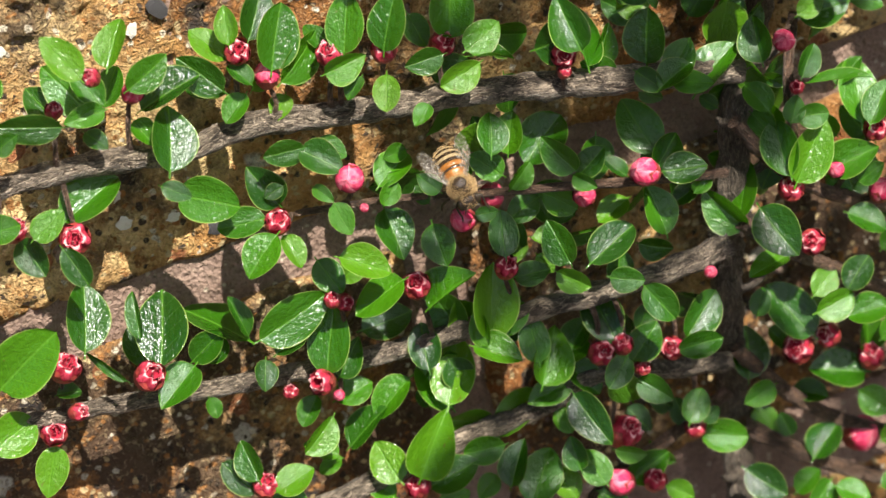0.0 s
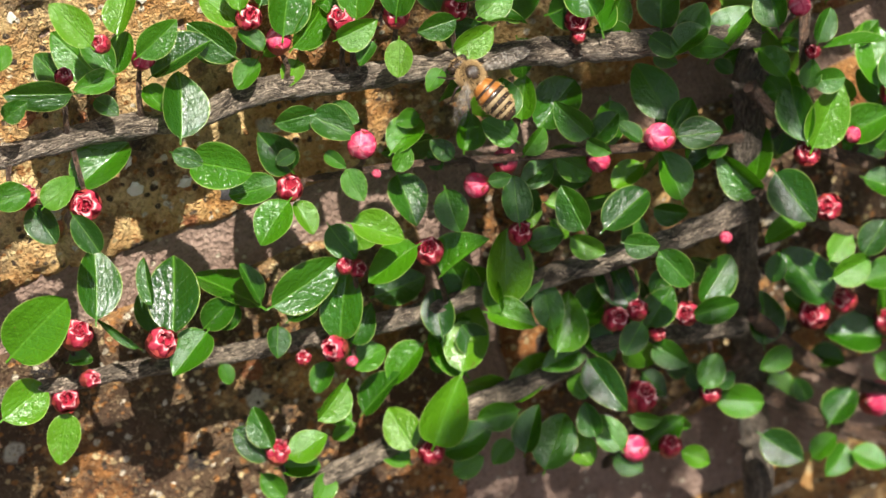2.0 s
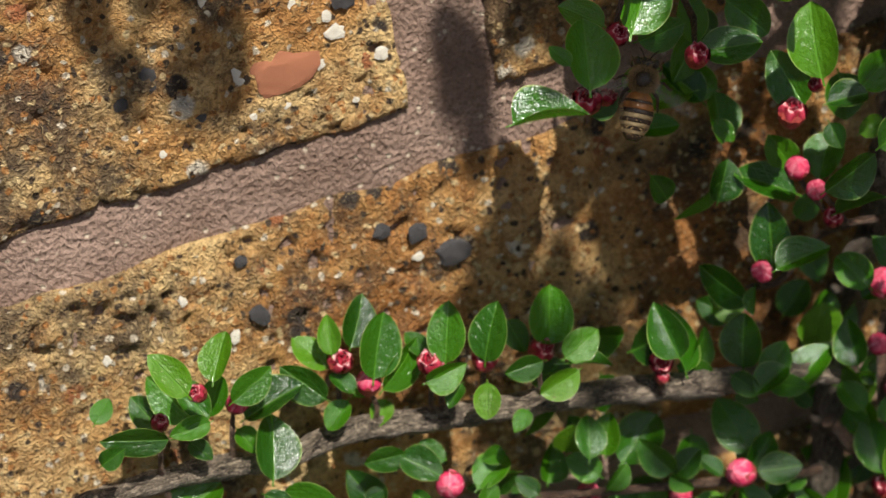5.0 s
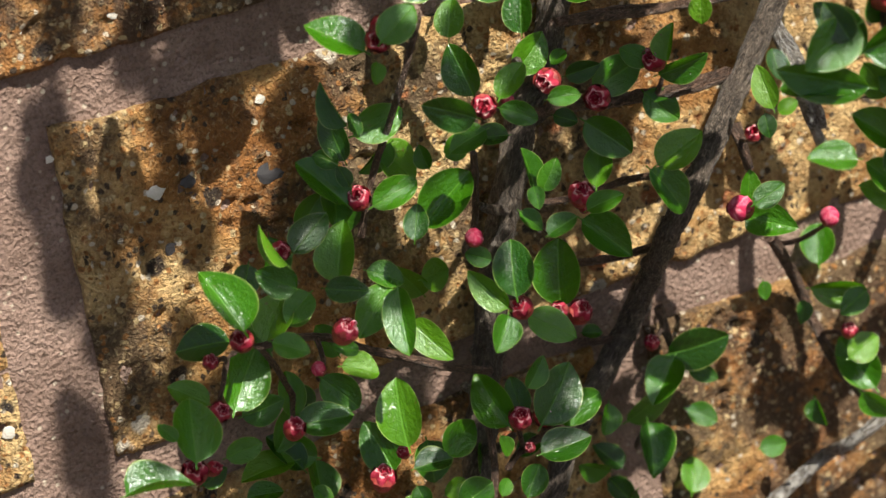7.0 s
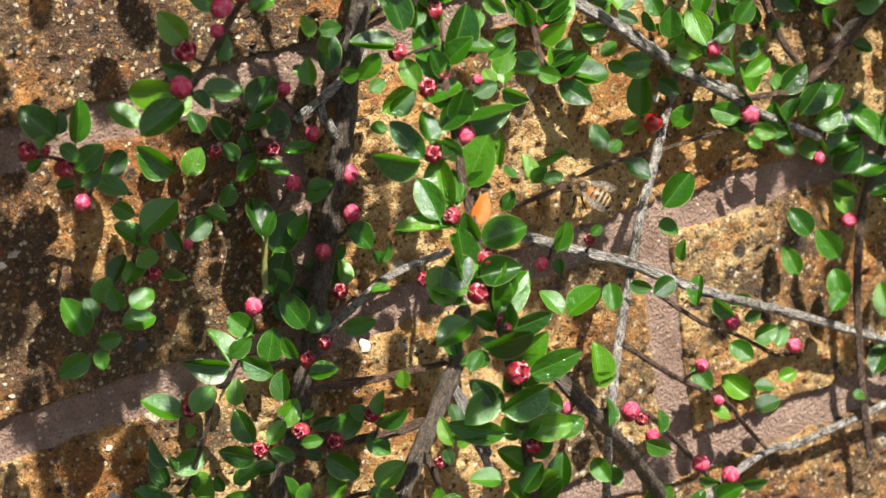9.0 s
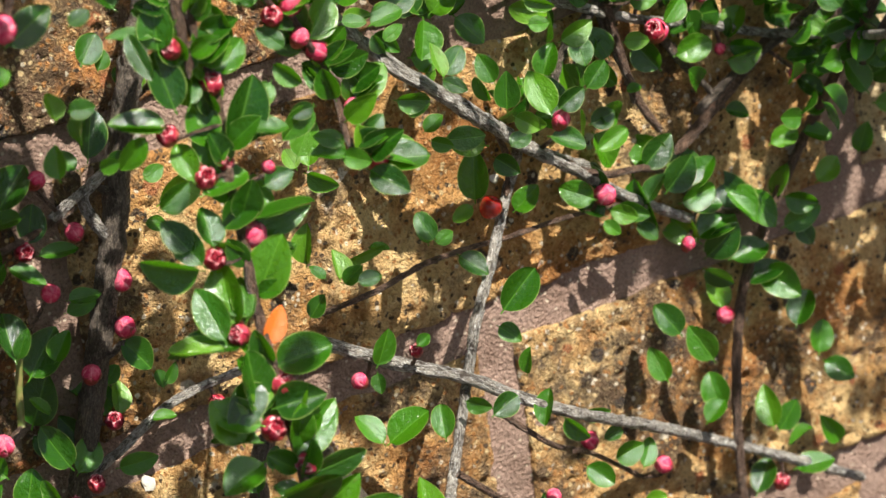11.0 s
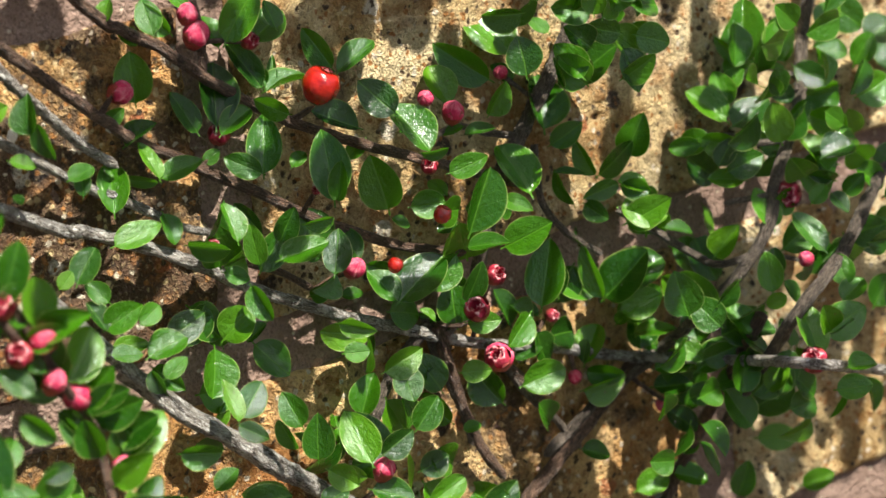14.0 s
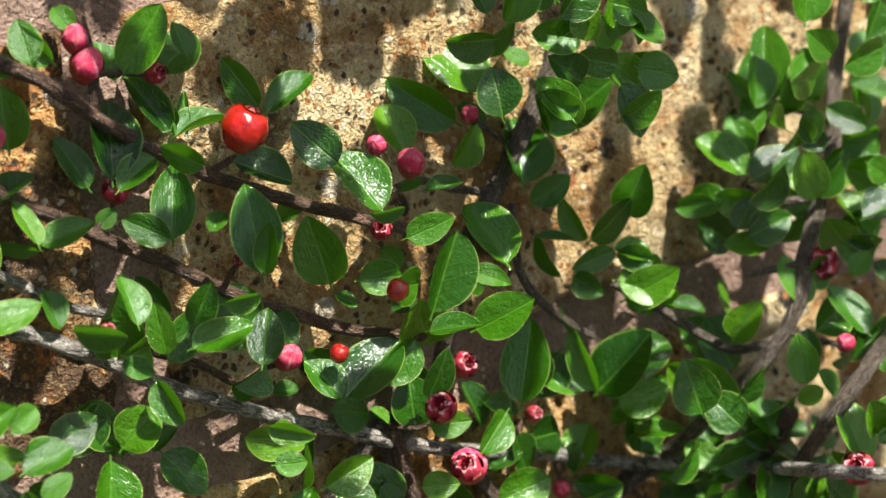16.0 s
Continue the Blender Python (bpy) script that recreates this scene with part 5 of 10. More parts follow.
buds(mid_a, [
    (63.1, -34.6, 987.1, 70, -24, 2.16, 1),
    (62.1, -16.0, 952.4, 44, -23, 2.27, 2),
    (39.0, -36.5, 956.9, 70, -4, 1.69, 1),
    (73.3, -38.2, 948.7, 38, -24, 1.54, 0),
    (28.2, -40.4, 945.4, 41, -29, 1.96, 1),
    (44.4, -46.2, 943.9, 38, 31, 2.14, 1),
    (43.7, -32.0, 931.4, 44, -42, 1.26, 0),
    (24.0, -34.6, 931.1, 53, 19, 1.82, 2),
    (38.2, -30.0, 921.0, 30, 16, 1.96, 2),
    (18.3, -32.8, 921.0, 36, -17, 2.23, 1),
    (22.4, -30.5, 919.1, 55, 42, 1.37, 2),
    (54.1, -26.7, 903.9, 24, 13, 2.32, 1)])
buds(mid_a, [
    (57.8, -28.7, 908.5, 40, -54, 1.21, 1),
    (24.1, -34.5, 940.6, 39, 5, 1.33, 1)])

mid_b = plant("cotoneaster side branches off the main stem with pink-red buds")
stem(mid_b, [(137.8, -16.7, 953.4), (127.1, -16.4, 953.2), (119.0, -9.4, 951.8), (105.8, -12.7, 955.2), (93.0, -20.8, 959.9)], 1.44, 0.92, TWIG, 20, name="stem")
stem(mid_b, [(122.5, -17.9, 924.5), (119.4, -12.4, 922.4), (113.2, -7.6, 920.5), (101.9, -11.8, 924.6), (85.2, -23.1, 931.8)], 0.94, 0.63, TWIG, 8, name="twig")
stem(mid_b, [(114.0, -4.0, 902.0), (108.0, -4.0, 903.4), (101.6, -8.0, 907.7), (91.4, -16.0, 916.8)], 0.85, 0.64, TWIG, 8, name="twig")
stem(mid_b, [(103.2, -9.4, 893.0), (93.5, -14.3, 893.7), (84.5, -20.4, 896.0), (77.2, -28.4, 897.5)], 0.84, 0.63, TWIG, 8, name="twig")
stem(mid_b, [(121.0, -18.5, 938.9), (116.1, -13.2, 937.6), (106.1, -16.4, 938.9), (95.0, -20.7, 942.3)], 0.82, 0.62, TWIG, 8, name="twig")
stem(mid_b, [(123.9, -4.0, 905.9), (124.8, -4.0, 900.6), (125.9, -4.0, 892.9), (120.3, -4.0, 884.7), (115.1, -4.0, 877.3)], 0.99, 0.66, TWIG, 8, name="twig")
stem(mid_b, [(93.0, -20.8, 959.9), (87.8, -27.2, 964.4), (82.0, -29.6, 967.6)], 0.54, 0.39, TWIG, 6, name="spur")
stem(mid_b, [(93.0, -20.8, 959.9), (88.9, -28.3, 964.6), (85.9, -31.1, 967.5)], 0.54, 0.39, TWIG, 6, name="spur")
stem(mid_b, [(99.6, -16.6, 957.4), (100.6, -19.4, 960.7), (101.3, -19.3, 964.0)], 0.55, 0.40, TWIG, 6, name="spur")
stem(mid_b, [(123.5, -15.1, 953.2), (123.6, -17.6, 957.2), (124.2, -15.9, 959.0)], 0.55, 0.40, TWIG, 6, name="spur")
stem(mid_b, [(112.3, -11.3, 953.7), (112.8, -13.7, 954.1), (112.8, -13.2, 955.2)], 0.55, 0.40, TWIG, 6, name="spur")
stem(mid_b, [(102.6, -17.9, 940.1), (101.2, -22.0, 940.0), (101.1, -23.4, 941.4)], 0.55, 0.40, TWIG, 6, name="spur")
stem(mid_b, [(103.2, -17.6, 939.8), (101.6, -23.3, 941.6), (101.2, -24.4, 939.9)], 0.55, 0.40, TWIG, 6, name="spur")
stem(mid_b, [(86.6, -21.4, 930.9), (85.1, -27.0, 929.6), (83.9, -31.4, 928.2)], 0.54, 0.39, TWIG, 6, name="spur")
stem(mid_b, [(93.6, -14.2, 914.8), (93.2, -21.9, 919.8), (94.6, -23.5, 921.9)], 0.55, 0.40, TWIG, 6, name="spur")
stem(mid_b, [(99.3, -9.6, 909.7), (99.8, -13.7, 912.9), (101.0, -14.8, 914.7)], 0.56, 0.40, TWIG, 6, name="spur")
stem(mid_b, [(84.5, -20.4, 896.0), (82.4, -24.5, 900.9), (82.6, -24.1, 903.5)], 0.55, 0.40, TWIG, 6, name="spur")
stem(mid_b, [(90.5, -15.8, 894.0), (89.0, -20.6, 898.3), (90.6, -19.5, 900.6)], 0.55, 0.40, TWIG, 6, name="spur")
stem(mid_b, [(124.6, -4.0, 901.5), (123.2, -4.3, 900.0), (120.4, -5.7, 898.7)], 0.57, 0.41, TWIG, 6, name="spur")
stem(mid_b, [(83.6, -21.3, 896.0), (83.0, -27.0, 899.2), (82.6, -28.3, 899.9)], 0.55, 0.40, TWIG, 6, name="spur")
leaves(mid_b, [
    (82.3, -26.4, 968.7, -65, -62, 110, 10.0, 8.4),
    (83.4, -34.3, 970.1, 26, -27, 24, 8.2, 4.8),
    (95.2, -16.3, 966.0, 77, -40, 2, 9.0, 8.6),
    (91.7, -29.1, 978.2, -13, -75, 50, 8.0, 8.1),
    (75.1, -42.4, 971.6, -101, -21, 150, 9.5, 7.0),
    (81.9, -37.2, 969.8, 64, 23, -34, 6.9, 4.2),
    (101.0, -19.3, 966.9, 41, -27, -3, 3.6, 3.6),
    (105.9, -14.4, 961.8, 83, -10, -22, 6.6, 4.1),
    (110.4, -15.5, 958.2, 66, -16, -1, 10.7, 7.2),
    (92.1, -34.8, 967.5, 61, 3, -13, 6.1, 3.6),
    (120.1, -20.2, 961.7, -55, -29, 137, 6.2, 5.3),
    (121.6, -23.7, 962.6, -9, -67, 31, 7.0, 4.9)])
leaves(mid_b, [
    (122.5, -18.3, 958.1, 115, -18, -36, 9.8, 6.4),
    (107.9, -15.7, 952.7, 81, 40, -37, 10.3, 7.1),
    (121.6, -13.6, 953.5, 56, 41, -44, 8.1, 7.0),
    (100.1, -19.4, 957.4, 53, 16, -44, 4.5, 4.5),
    (113.8, -30.5, 947.0, 46, -24, -7, 10.0, 7.1),
    (112.0, -31.0, 946.8, 42, 56, -35, 10.4, 6.9),
    (107.1, -18.5, 940.8, 21, -53, 44, 7.7, 7.9),
    (92.7, -23.7, 945.9, -3, -81, 130, 9.0, 6.6),
    (91.0, -29.8, 949.0, 75, -55, -4, 6.4, 4.2),
    (89.5, -29.9, 950.3, 7, 50, -105, 4.2, 4.0),
    (97.9, -32.5, 943.9, 25, -18, -17, 7.1, 5.1),
    (102.4, -20.5, 936.5, 51, 41, -37, 11.5, 7.2)])
leaves(mid_b, [
    (88.6, -24.6, 944.0, 24, 43, -40, 5.3, 5.4),
    (82.5, -48.1, 949.5, 28, -22, -13, 5.9, 5.9),
    (135.8, -13.1, 968.4, -15, 77, -145, 5.6, 5.7),
    (89.8, -21.8, 957.5, -41, -6, 161, 6.3, 6.0),
    (86.4, -20.1, 959.1, -41, 22, 168, 7.5, 5.8),
    (78.3, -41.1, 936.7, 8, -68, 59, 10.0, 7.8),
    (92.7, -27.7, 925.1, 14, -80, 37, 12.6, 9.0),
    (76.7, -40.5, 934.9, -73, -42, 126, 9.6, 5.2),
    (80.1, -28.6, 938.7, -64, -19, 143, 4.9, 4.4),
    (73.1, -48.1, 937.6, -47, 38, -141, 7.0, 7.1),
    (84.6, -30.7, 927.0, 44, 28, -37, 9.5, 6.3),
    (79.1, -28.1, 905.8, -47, -50, 108, 11.7, 7.2)])
leaves(mid_b, [
    (80.4, -35.3, 915.8, 81, -45, 10, 6.5, 6.7),
    (82.7, -26.9, 906.3, -19, -67, 100, 7.4, 4.6),
    (84.7, -29.4, 904.4, 58, -41, 19, 12.9, 9.1),
    (90.2, -24.7, 900.9, 54, -15, 6, 10.3, 5.8),
    (82.1, -33.4, 901.1, 30, -5, -9, 9.8, 7.3),
    (75.5, -31.7, 906.5, 16, 69, -59, 4.1, 3.4),
    (73.8, -43.5, 899.7, 44, -44, 26, 6.4, 6.5),
    (60.9, -43.2, 902.4, 58, -8, 17, 8.5, 6.7),
    (123.3, -6.8, 896.5, 97, -9, -25, 12.3, 9.6),
    (124.1, -7.8, 896.0, -20, 31, -152, 10.6, 9.3),
    (114.3, -4.0, 884.0, 118, -28, -22, 11.3, 10.2),
    (115.0, -11.2, 886.4, -25, 50, -113, 10.7, 9.2)])
leaves(mid_b, [
    (128.8, -4.0, 890.6, 55, 25, -37, 6.2, 3.8),
    (127.5, -4.0, 881.9, 53, 32, -27, 6.4, 6.5),
    (126.2, -4.0, 863.5, 33, -36, 49, 8.3, 8.4),
    (106.0, -6.3, 906.9, 41, 7, -21, 4.0, 3.0),
    (90.1, -16.1, 894.4, -42, 29, 166, 5.6, 5.7),
    (68.1, -45.7, 903.1, 48, -43, 29, 3.4, 3.4),
    (113.3, -4.0, 866.4, -38, -43, 121, 6.7, 6.8),
    (112.0, -4.0, 874.6, -23, -41, 132, 7.4, 6.9)])
buds(mid_b, [
    (79.2, -36.7, 970.7, 67, -18, 2.11, 1),
    (86.9, -29.9, 967.5, 43, 2, 1.17, 0),
    (97.1, -25.1, 966.6, 76, -55, 2.28, 1),
    (120.5, -20.9, 962.4, 49, -58, 2.13, 1),
    (108.1, -21.6, 959.0, 70, -39, 2.32, 1),
    (99.0, -28.8, 945.5, 35, -10, 2.30, 1),
    (100.2, -26.9, 941.9, 33, -20, 1.11, 1),
    (79.7, -39.1, 933.5, 43, -50, 2.06, 1),
    (90.8, -30.4, 925.8, 61, -45, 1.71, 1),
    (99.8, -20.3, 918.8, 38, 23, 2.17, 1),
    (80.5, -30.2, 907.8, 41, -8, 2.13, 1),
    (86.9, -26.9, 904.6, 66, -35, 2.25, 2)])
buds(mid_b, [
    (118.9, -9.4, 901.7, 33, -8, 1.51, 1),
    (81.0, -31.4, 902.1, 50, -41, 1.01, 2)])

stem_b = plant("thick dark grey-brown cotoneaster stem slanting up the wall")
stem(stem_b, [(84.5, -15.3, 867.3), (89.6, -17.8, 881.7), (97.0, -13.2, 889.2), (105.0, -10.4, 896.5), (115.2, -4.0, 901.6), (118.9, -9.4, 913.2), (118.5, -24.5, 931.5), (124.5, -26.5, 941.4), (135.2, -20.3, 949.5), (146.8, -14.9, 959.1), (152.8, -12.9, 965.8), (153.0, -12.4, 971.7), (158.9, -11.9, 980.6)], 2.21, 2.29, DARK_BARK, 20, name="stem")
stem(stem_b, [(164.3, -13.4, 988.5), (164.2, -22.3, 980.0), (160.8, -42.0, 974.3), (164.5, -49.7, 964.7), (170.3, -54.0, 954.9), (193.1, -30.7, 929.3), (215.1, -9.8, 902.0), (226.6, -6.1, 882.9), (234.5, -8.0, 868.3)], 1.81, 2.15, DARK_BARK, 20, name="stem")
stem(stem_b, [(150.4, -13.2, 958.7), (151.8, -17.4, 952.7), (156.6, -13.9, 942.4), (159.5, -11.8, 933.9)], 1.28, 0.85, SILVER, 20, name="stem")
stem(stem_b, [(135.3, -20.8, 945.2), (135.5, -22.8, 941.3), (137.5, -20.9, 935.0)], 1.25, 0.84, TWIG, 20, name="stem")
stem(stem_b, [(146.1, -10.9, 915.6), (154.6, -4.0, 900.8), (157.5, -4.0, 891.0), (158.1, -11.1, 882.9), (162.0, -16.6, 874.9)], 1.24, 0.79, TWIG, 20, name="stem")
stem(stem_b, [(93.2, -14.5, 849.7), (134.5, -9.0, 855.6), (145.5, -4.0, 855.7), (157.4, -4.0, 860.8), (165.1, -16.3, 872.5), (247.6, -4.0, 897.7), (271.1, -4.0, 898.8), (311.1, -8.2, 903.2)], 1.39, 1.17, SILVER, 20, name="stem")
stem(stem_b, [(107.2, -14.7, 972.2), (121.8, -8.4, 968.5), (134.4, -6.6, 964.9), (145.9, -7.5, 963.6)], 0.73, 0.62, TWIG, 8, name="twig")
stem(stem_b, [(137.5, -20.9, 935.0), (135.1, -26.1, 933.0), (132.0, -27.9, 931.6)], 0.56, 0.41, TWIG, 6, name="spur")
stem(stem_b, [(148.2, -8.6, 912.2), (152.6, -11.3, 913.0), (154.6, -18.7, 918.5)], 0.56, 0.41, TWIG, 6, name="spur")
stem(stem_b, [(135.4, -22.1, 942.9), (134.7, -27.1, 944.2), (134.8, -28.0, 944.8)], 0.55, 0.40, TWIG, 6, name="spur")
stem(stem_b, [(158.5, -4.0, 887.8), (155.6, -15.6, 893.5), (157.6, -16.2, 892.3)], 0.56, 0.40, TWIG, 6, name="spur")
leaves(stem_b, [
    (131.4, -30.1, 933.9, 68, -77, 10, 6.0, 4.5),
    (128.1, -37.9, 937.0, 61, -20, -6, 7.0, 4.6),
    (130.2, -30.6, 931.2, 50, 8, -48, 9.8, 6.9),
    (135.6, -35.4, 952.6, -47, -62, 96, 8.4, 4.7),
    (147.0, -19.7, 950.1, 8, -49, 80, 6.4, 4.5),
    (134.7, -33.7, 951.5, 11, 67, -100, 4.6, 4.5),
    (146.7, -17.7, 943.1, 58, -26, -21, 4.1, 3.8),
    (142.3, -12.7, 907.9, -10, 78, -102, 3.8, 3.9),
    (160.0, -4.0, 902.4, 6, -50, 54, 8.8, 7.6),
    (153.2, -11.6, 902.3, 99, 12, -24, 11.1, 6.6),
    (152.4, -10.4, 899.4, -40, 45, -141, 4.8, 4.5),
    (161.7, -18.0, 901.3, -54, 19, -169, 7.3, 5.1)])
leaves(stem_b, [
    (161.5, -18.4, 880.3, -35, -44, 102, 12.5, 7.8),
    (156.5, -18.1, 888.5, 56, -15, 6, 8.0, 8.2),
    (150.8, -13.3, 879.7, 72, 71, -83, 6.1, 6.3),
    (135.0, -17.6, 876.1, 62, 1, -11, 5.6, 5.3),
    (156.5, -21.4, 882.2, 107, 46, -29, 7.4, 6.0)])
buds(stem_b, [
    (127.8, -33.5, 935.0, 61, -58, 2.27, 0),
    (152.8, -22.0, 921.3, 37, -33, 1.83, 0),
    (132.4, -33.0, 948.1, 41, -19, 1.53, 2),
    (157.4, -17.5, 894.1, 29, -5, 1.56, 2)])

low_f = plant("cotoneaster side shoots with crowded leaves and pink buds")
stem(low_f, [(68.7, -23.9, 877.4), (63.8, -20.8, 876.6), (60.6, -13.0, 870.7), (51.2, -18.9, 869.0), (45.8, -16.8, 868.8)], 0.77, 0.58, TWIG, 8, name="twig")
stem(low_f, [(70.1, -17.4, 860.2), (77.2, -15.7, 856.8), (81.5, -22.3, 859.8)], 0.79, 0.60, TWIG, 8, name="twig")
stem(low_f, [(76.6, -23.5, 908.6), (74.4, -29.5, 899.4), (70.9, -32.0, 889.0), (77.9, -16.6, 868.5)], 0.75, 0.57, TWIG, 8, name="twig")
stem(low_f, [(63.4, -19.5, 875.6), (58.4, -22.3, 883.3), (55.7, -21.3, 889.3)], 0.55, 0.40, TWIG, 6, name="spur")
stem(low_f, [(63.8, -20.8, 876.6), (60.1, -24.6, 883.3), (57.8, -24.1, 886.8)], 0.55, 0.40, TWIG, 6, name="spur")
stem(low_f, [(63.9, -20.5, 876.5), (60.5, -24.9, 879.8), (59.2, -24.9, 880.8)], 0.55, 0.40, TWIG, 6, name="spur")
stem(low_f, [(48.3, -17.8, 868.9), (47.6, -20.6, 871.1), (47.2, -21.6, 873.2)], 0.54, 0.39, TWIG, 6, name="spur")
stem(low_f, [(70.9, -32.0, 889.0), (68.4, -37.3, 891.0), (67.5, -38.6, 891.2)], 0.54, 0.39, TWIG, 6, name="spur")
stem(low_f, [(70.1, -17.4, 860.2), (68.4, -21.2, 861.5), (67.7, -23.2, 863.4)], 0.54, 0.39, TWIG, 6, name="spur")
stem(low_f, [(76.8, -15.9, 857.0), (77.1, -19.0, 858.0), (76.8, -20.4, 859.6)], 0.54, 0.39, TWIG, 6, name="spur")
leaves(low_f, [
    (56.2, -19.0, 884.3, -27, -32, 170, 12.0, 7.9),
    (54.7, -34.6, 892.5, 101, -26, -16, 9.9, 10.1),
    (60.0, -20.3, 886.2, 12, -37, 41, 8.8, 7.4),
    (56.2, -34.5, 887.8, -9, -6, -6, 8.8, 6.9),
    (49.1, -22.1, 873.5, -6, -72, 61, 11.6, 7.2),
    (47.6, -27.3, 876.8, 18, -8, 0, 10.1, 6.6),
    (44.2, -21.2, 868.6, -88, -28, 126, 10.5, 8.7),
    (65.0, -47.2, 894.8, 64, -33, -12, 8.0, 6.0),
    (67.3, -29.6, 877.8, 57, -17, 11, 8.9, 5.9),
    (76.0, -22.5, 864.4, 10, -58, 48, 9.2, 8.0),
    (70.2, -24.8, 866.6, -6, -55, 114, 7.5, 6.1),
    (62.6, -29.7, 869.1, -33, -37, 118, 7.7, 6.4)])
leaves(low_f, [
    (70.6, -19.5, 855.2, 58, -20, 9, 5.7, 4.0),
    (47.8, -25.9, 851.0, 14, -34, 15, 11.1, 7.0),
    (40.7, -28.3, 855.5, 19, -11, 21, 7.7, 6.6),
    (30.6, -23.3, 861.1, 58, -39, 79, 13.0, 10.6),
    (61.9, -7.5, 867.6, 11, 54, -98, 7.5, 6.3),
    (65.1, -27.0, 896.2, 68, -15, 8, 5.0, 4.2),
    (59.1, -10.6, 874.5, 79, -39, -11, 6.0, 5.6)])
buds(low_f, [
    (54.1, -25.8, 893.1, 36, -18, 1.94, 0),
    (55.8, -28.6, 889.7, 54, -27, 1.67, 0),
    (57.9, -29.1, 884.0, 43, -9, 1.68, 2),
    (46.4, -24.0, 875.2, 45, -19, 1.79, 0),
    (66.0, -42.6, 895.1, 25, -14, 1.92, 2),
    (66.7, -26.1, 866.8, 30, -22, 2.51, 0),
    (77.3, -23.6, 861.9, 54, 26, 2.26, 1)])

high_a = plant("cotoneaster branch with loose sprays of leaves, partly in shade")
stem(high_a, [(129.6, -9.2, 1034.7), (124.6, -10.2, 1046.3), (133.5, -10.3, 1052.5), (141.6, -8.5, 1057.1)], 1.38, 1.10, SILVER, 20, name="stem")
stem(high_a, [(116.3, -10.4, 1044.2), (123.2, -10.3, 1047.4), (131.6, -10.3, 1050.9)], 1.23, 0.96, SILVER, 20, name="stem")
stem(high_a, [(114.0, -7.1, 982.6), (126.0, -4.0, 985.6), (136.7, -4.0, 990.7), (147.1, -4.0, 992.9), (160.6, -4.0, 993.4)], 1.14, 1.00, SILVER, 20, name="stem")
stem(high_a, [(104.3, -15.9, 972.9), (110.3, -13.2, 971.0), (127.3, -7.6, 966.2), (141.3, -6.0, 964.3), (151.9, -9.6, 964.3)], 0.99, 0.85, TWIG, 8, name="twig")
stem(high_a, [(80.3, -15.9, 1030.1), (89.9, -11.0, 1036.1), (96.7, -11.0, 1039.8), (109.5, -10.7, 1041.9), (122.9, -10.2, 1045.3)], 0.95, 0.81, TWIG, 8, name="twig")
stem(high_a, [(100.1, -10.9, 1001.3), (101.6, -10.5, 1011.0), (103.5, -11.6, 1020.9)], 0.95, 0.69, STALK, 8, name="twig")
stem(high_a, [(64.2, -18.2, 1029.6), (59.7, -17.6, 1019.5), (46.2, -30.4, 1017.2), (42.4, -28.7, 1008.2)], 0.66, 0.52, TWIG, 8, name="twig")
stem(high_a, [(51.3, -17.6, 1052.3), (58.1, -15.9, 1046.0), (63.8, -20.8, 1041.4)], 0.66, 0.53, TWIG, 8, name="twig")
stem(high_a, [(51.3, -17.6, 1052.3), (44.5, -20.8, 1056.9), (38.1, -18.2, 1058.3)], 0.56, 0.40, TWIG, 6, name="spur")
stem(high_a, [(51.3, -17.6, 1052.3), (49.0, -19.5, 1052.2), (45.4, -20.0, 1053.4)], 0.55, 0.40, TWIG, 6, name="spur")
stem(high_a, [(55.0, -16.7, 1048.9), (51.0, -26.5, 1048.2), (48.8, -26.1, 1045.3)], 0.55, 0.40, TWIG, 6, name="spur")
stem(high_a, [(61.1, -17.2, 1022.1), (64.0, -18.9, 1019.5), (66.3, -18.7, 1017.9)], 0.55, 0.40, TWIG, 6, name="spur")
stem(high_a, [(94.3, -11.0, 1038.5), (93.4, -11.5, 1040.8), (91.6, -11.7, 1042.2)], 0.55, 0.40, TWIG, 6, name="spur")
stem(high_a, [(80.3, -15.9, 1030.1), (78.0, -17.8, 1027.3), (77.3, -18.2, 1022.8)], 0.54, 0.40, TWIG, 6, name="spur")
stem(high_a, [(51.3, -17.6, 1052.3), (45.5, -21.0, 1056.2), (41.5, -22.6, 1059.0)], 0.55, 0.40, TWIG, 6, name="spur")
stem(high_a, [(118.5, -10.3, 1044.1), (119.4, -10.6, 1042.2), (121.2, -10.4, 1038.6)], 0.54, 0.40, TWIG, 6, name="spur")
stem(high_a, [(106.9, -10.7, 1041.5), (107.8, -10.9, 1040.6), (107.5, -10.9, 1039.4)], 0.54, 0.40, TWIG, 6, name="spur")
stem(high_a, [(103.5, -11.6, 1020.9), (106.9, -13.6, 1024.6), (110.7, -14.4, 1029.9)], 0.54, 0.39, TWIG, 6, name="spur")
stem(high_a, [(127.5, -8.8, 1027.0), (129.0, -9.1, 1025.5), (129.3, -11.3, 1025.1)], 0.54, 0.39, TWIG, 6, name="spur")
stem(high_a, [(124.0, -8.6, 1017.1), (127.5, -9.3, 1015.1), (130.2, -8.7, 1013.1)], 0.54, 0.39, TWIG, 6, name="spur")
stem(high_a, [(120.7, -7.7, 1006.3), (119.0, -8.8, 1004.9), (118.9, -8.8, 1005.2)], 0.54, 0.39, TWIG, 6, name="spur")
stem(high_a, [(118.0, -6.1, 995.9), (120.4, -6.3, 993.9), (124.9, -4.0, 991.2)], 0.54, 0.40, TWIG, 6, name="spur")
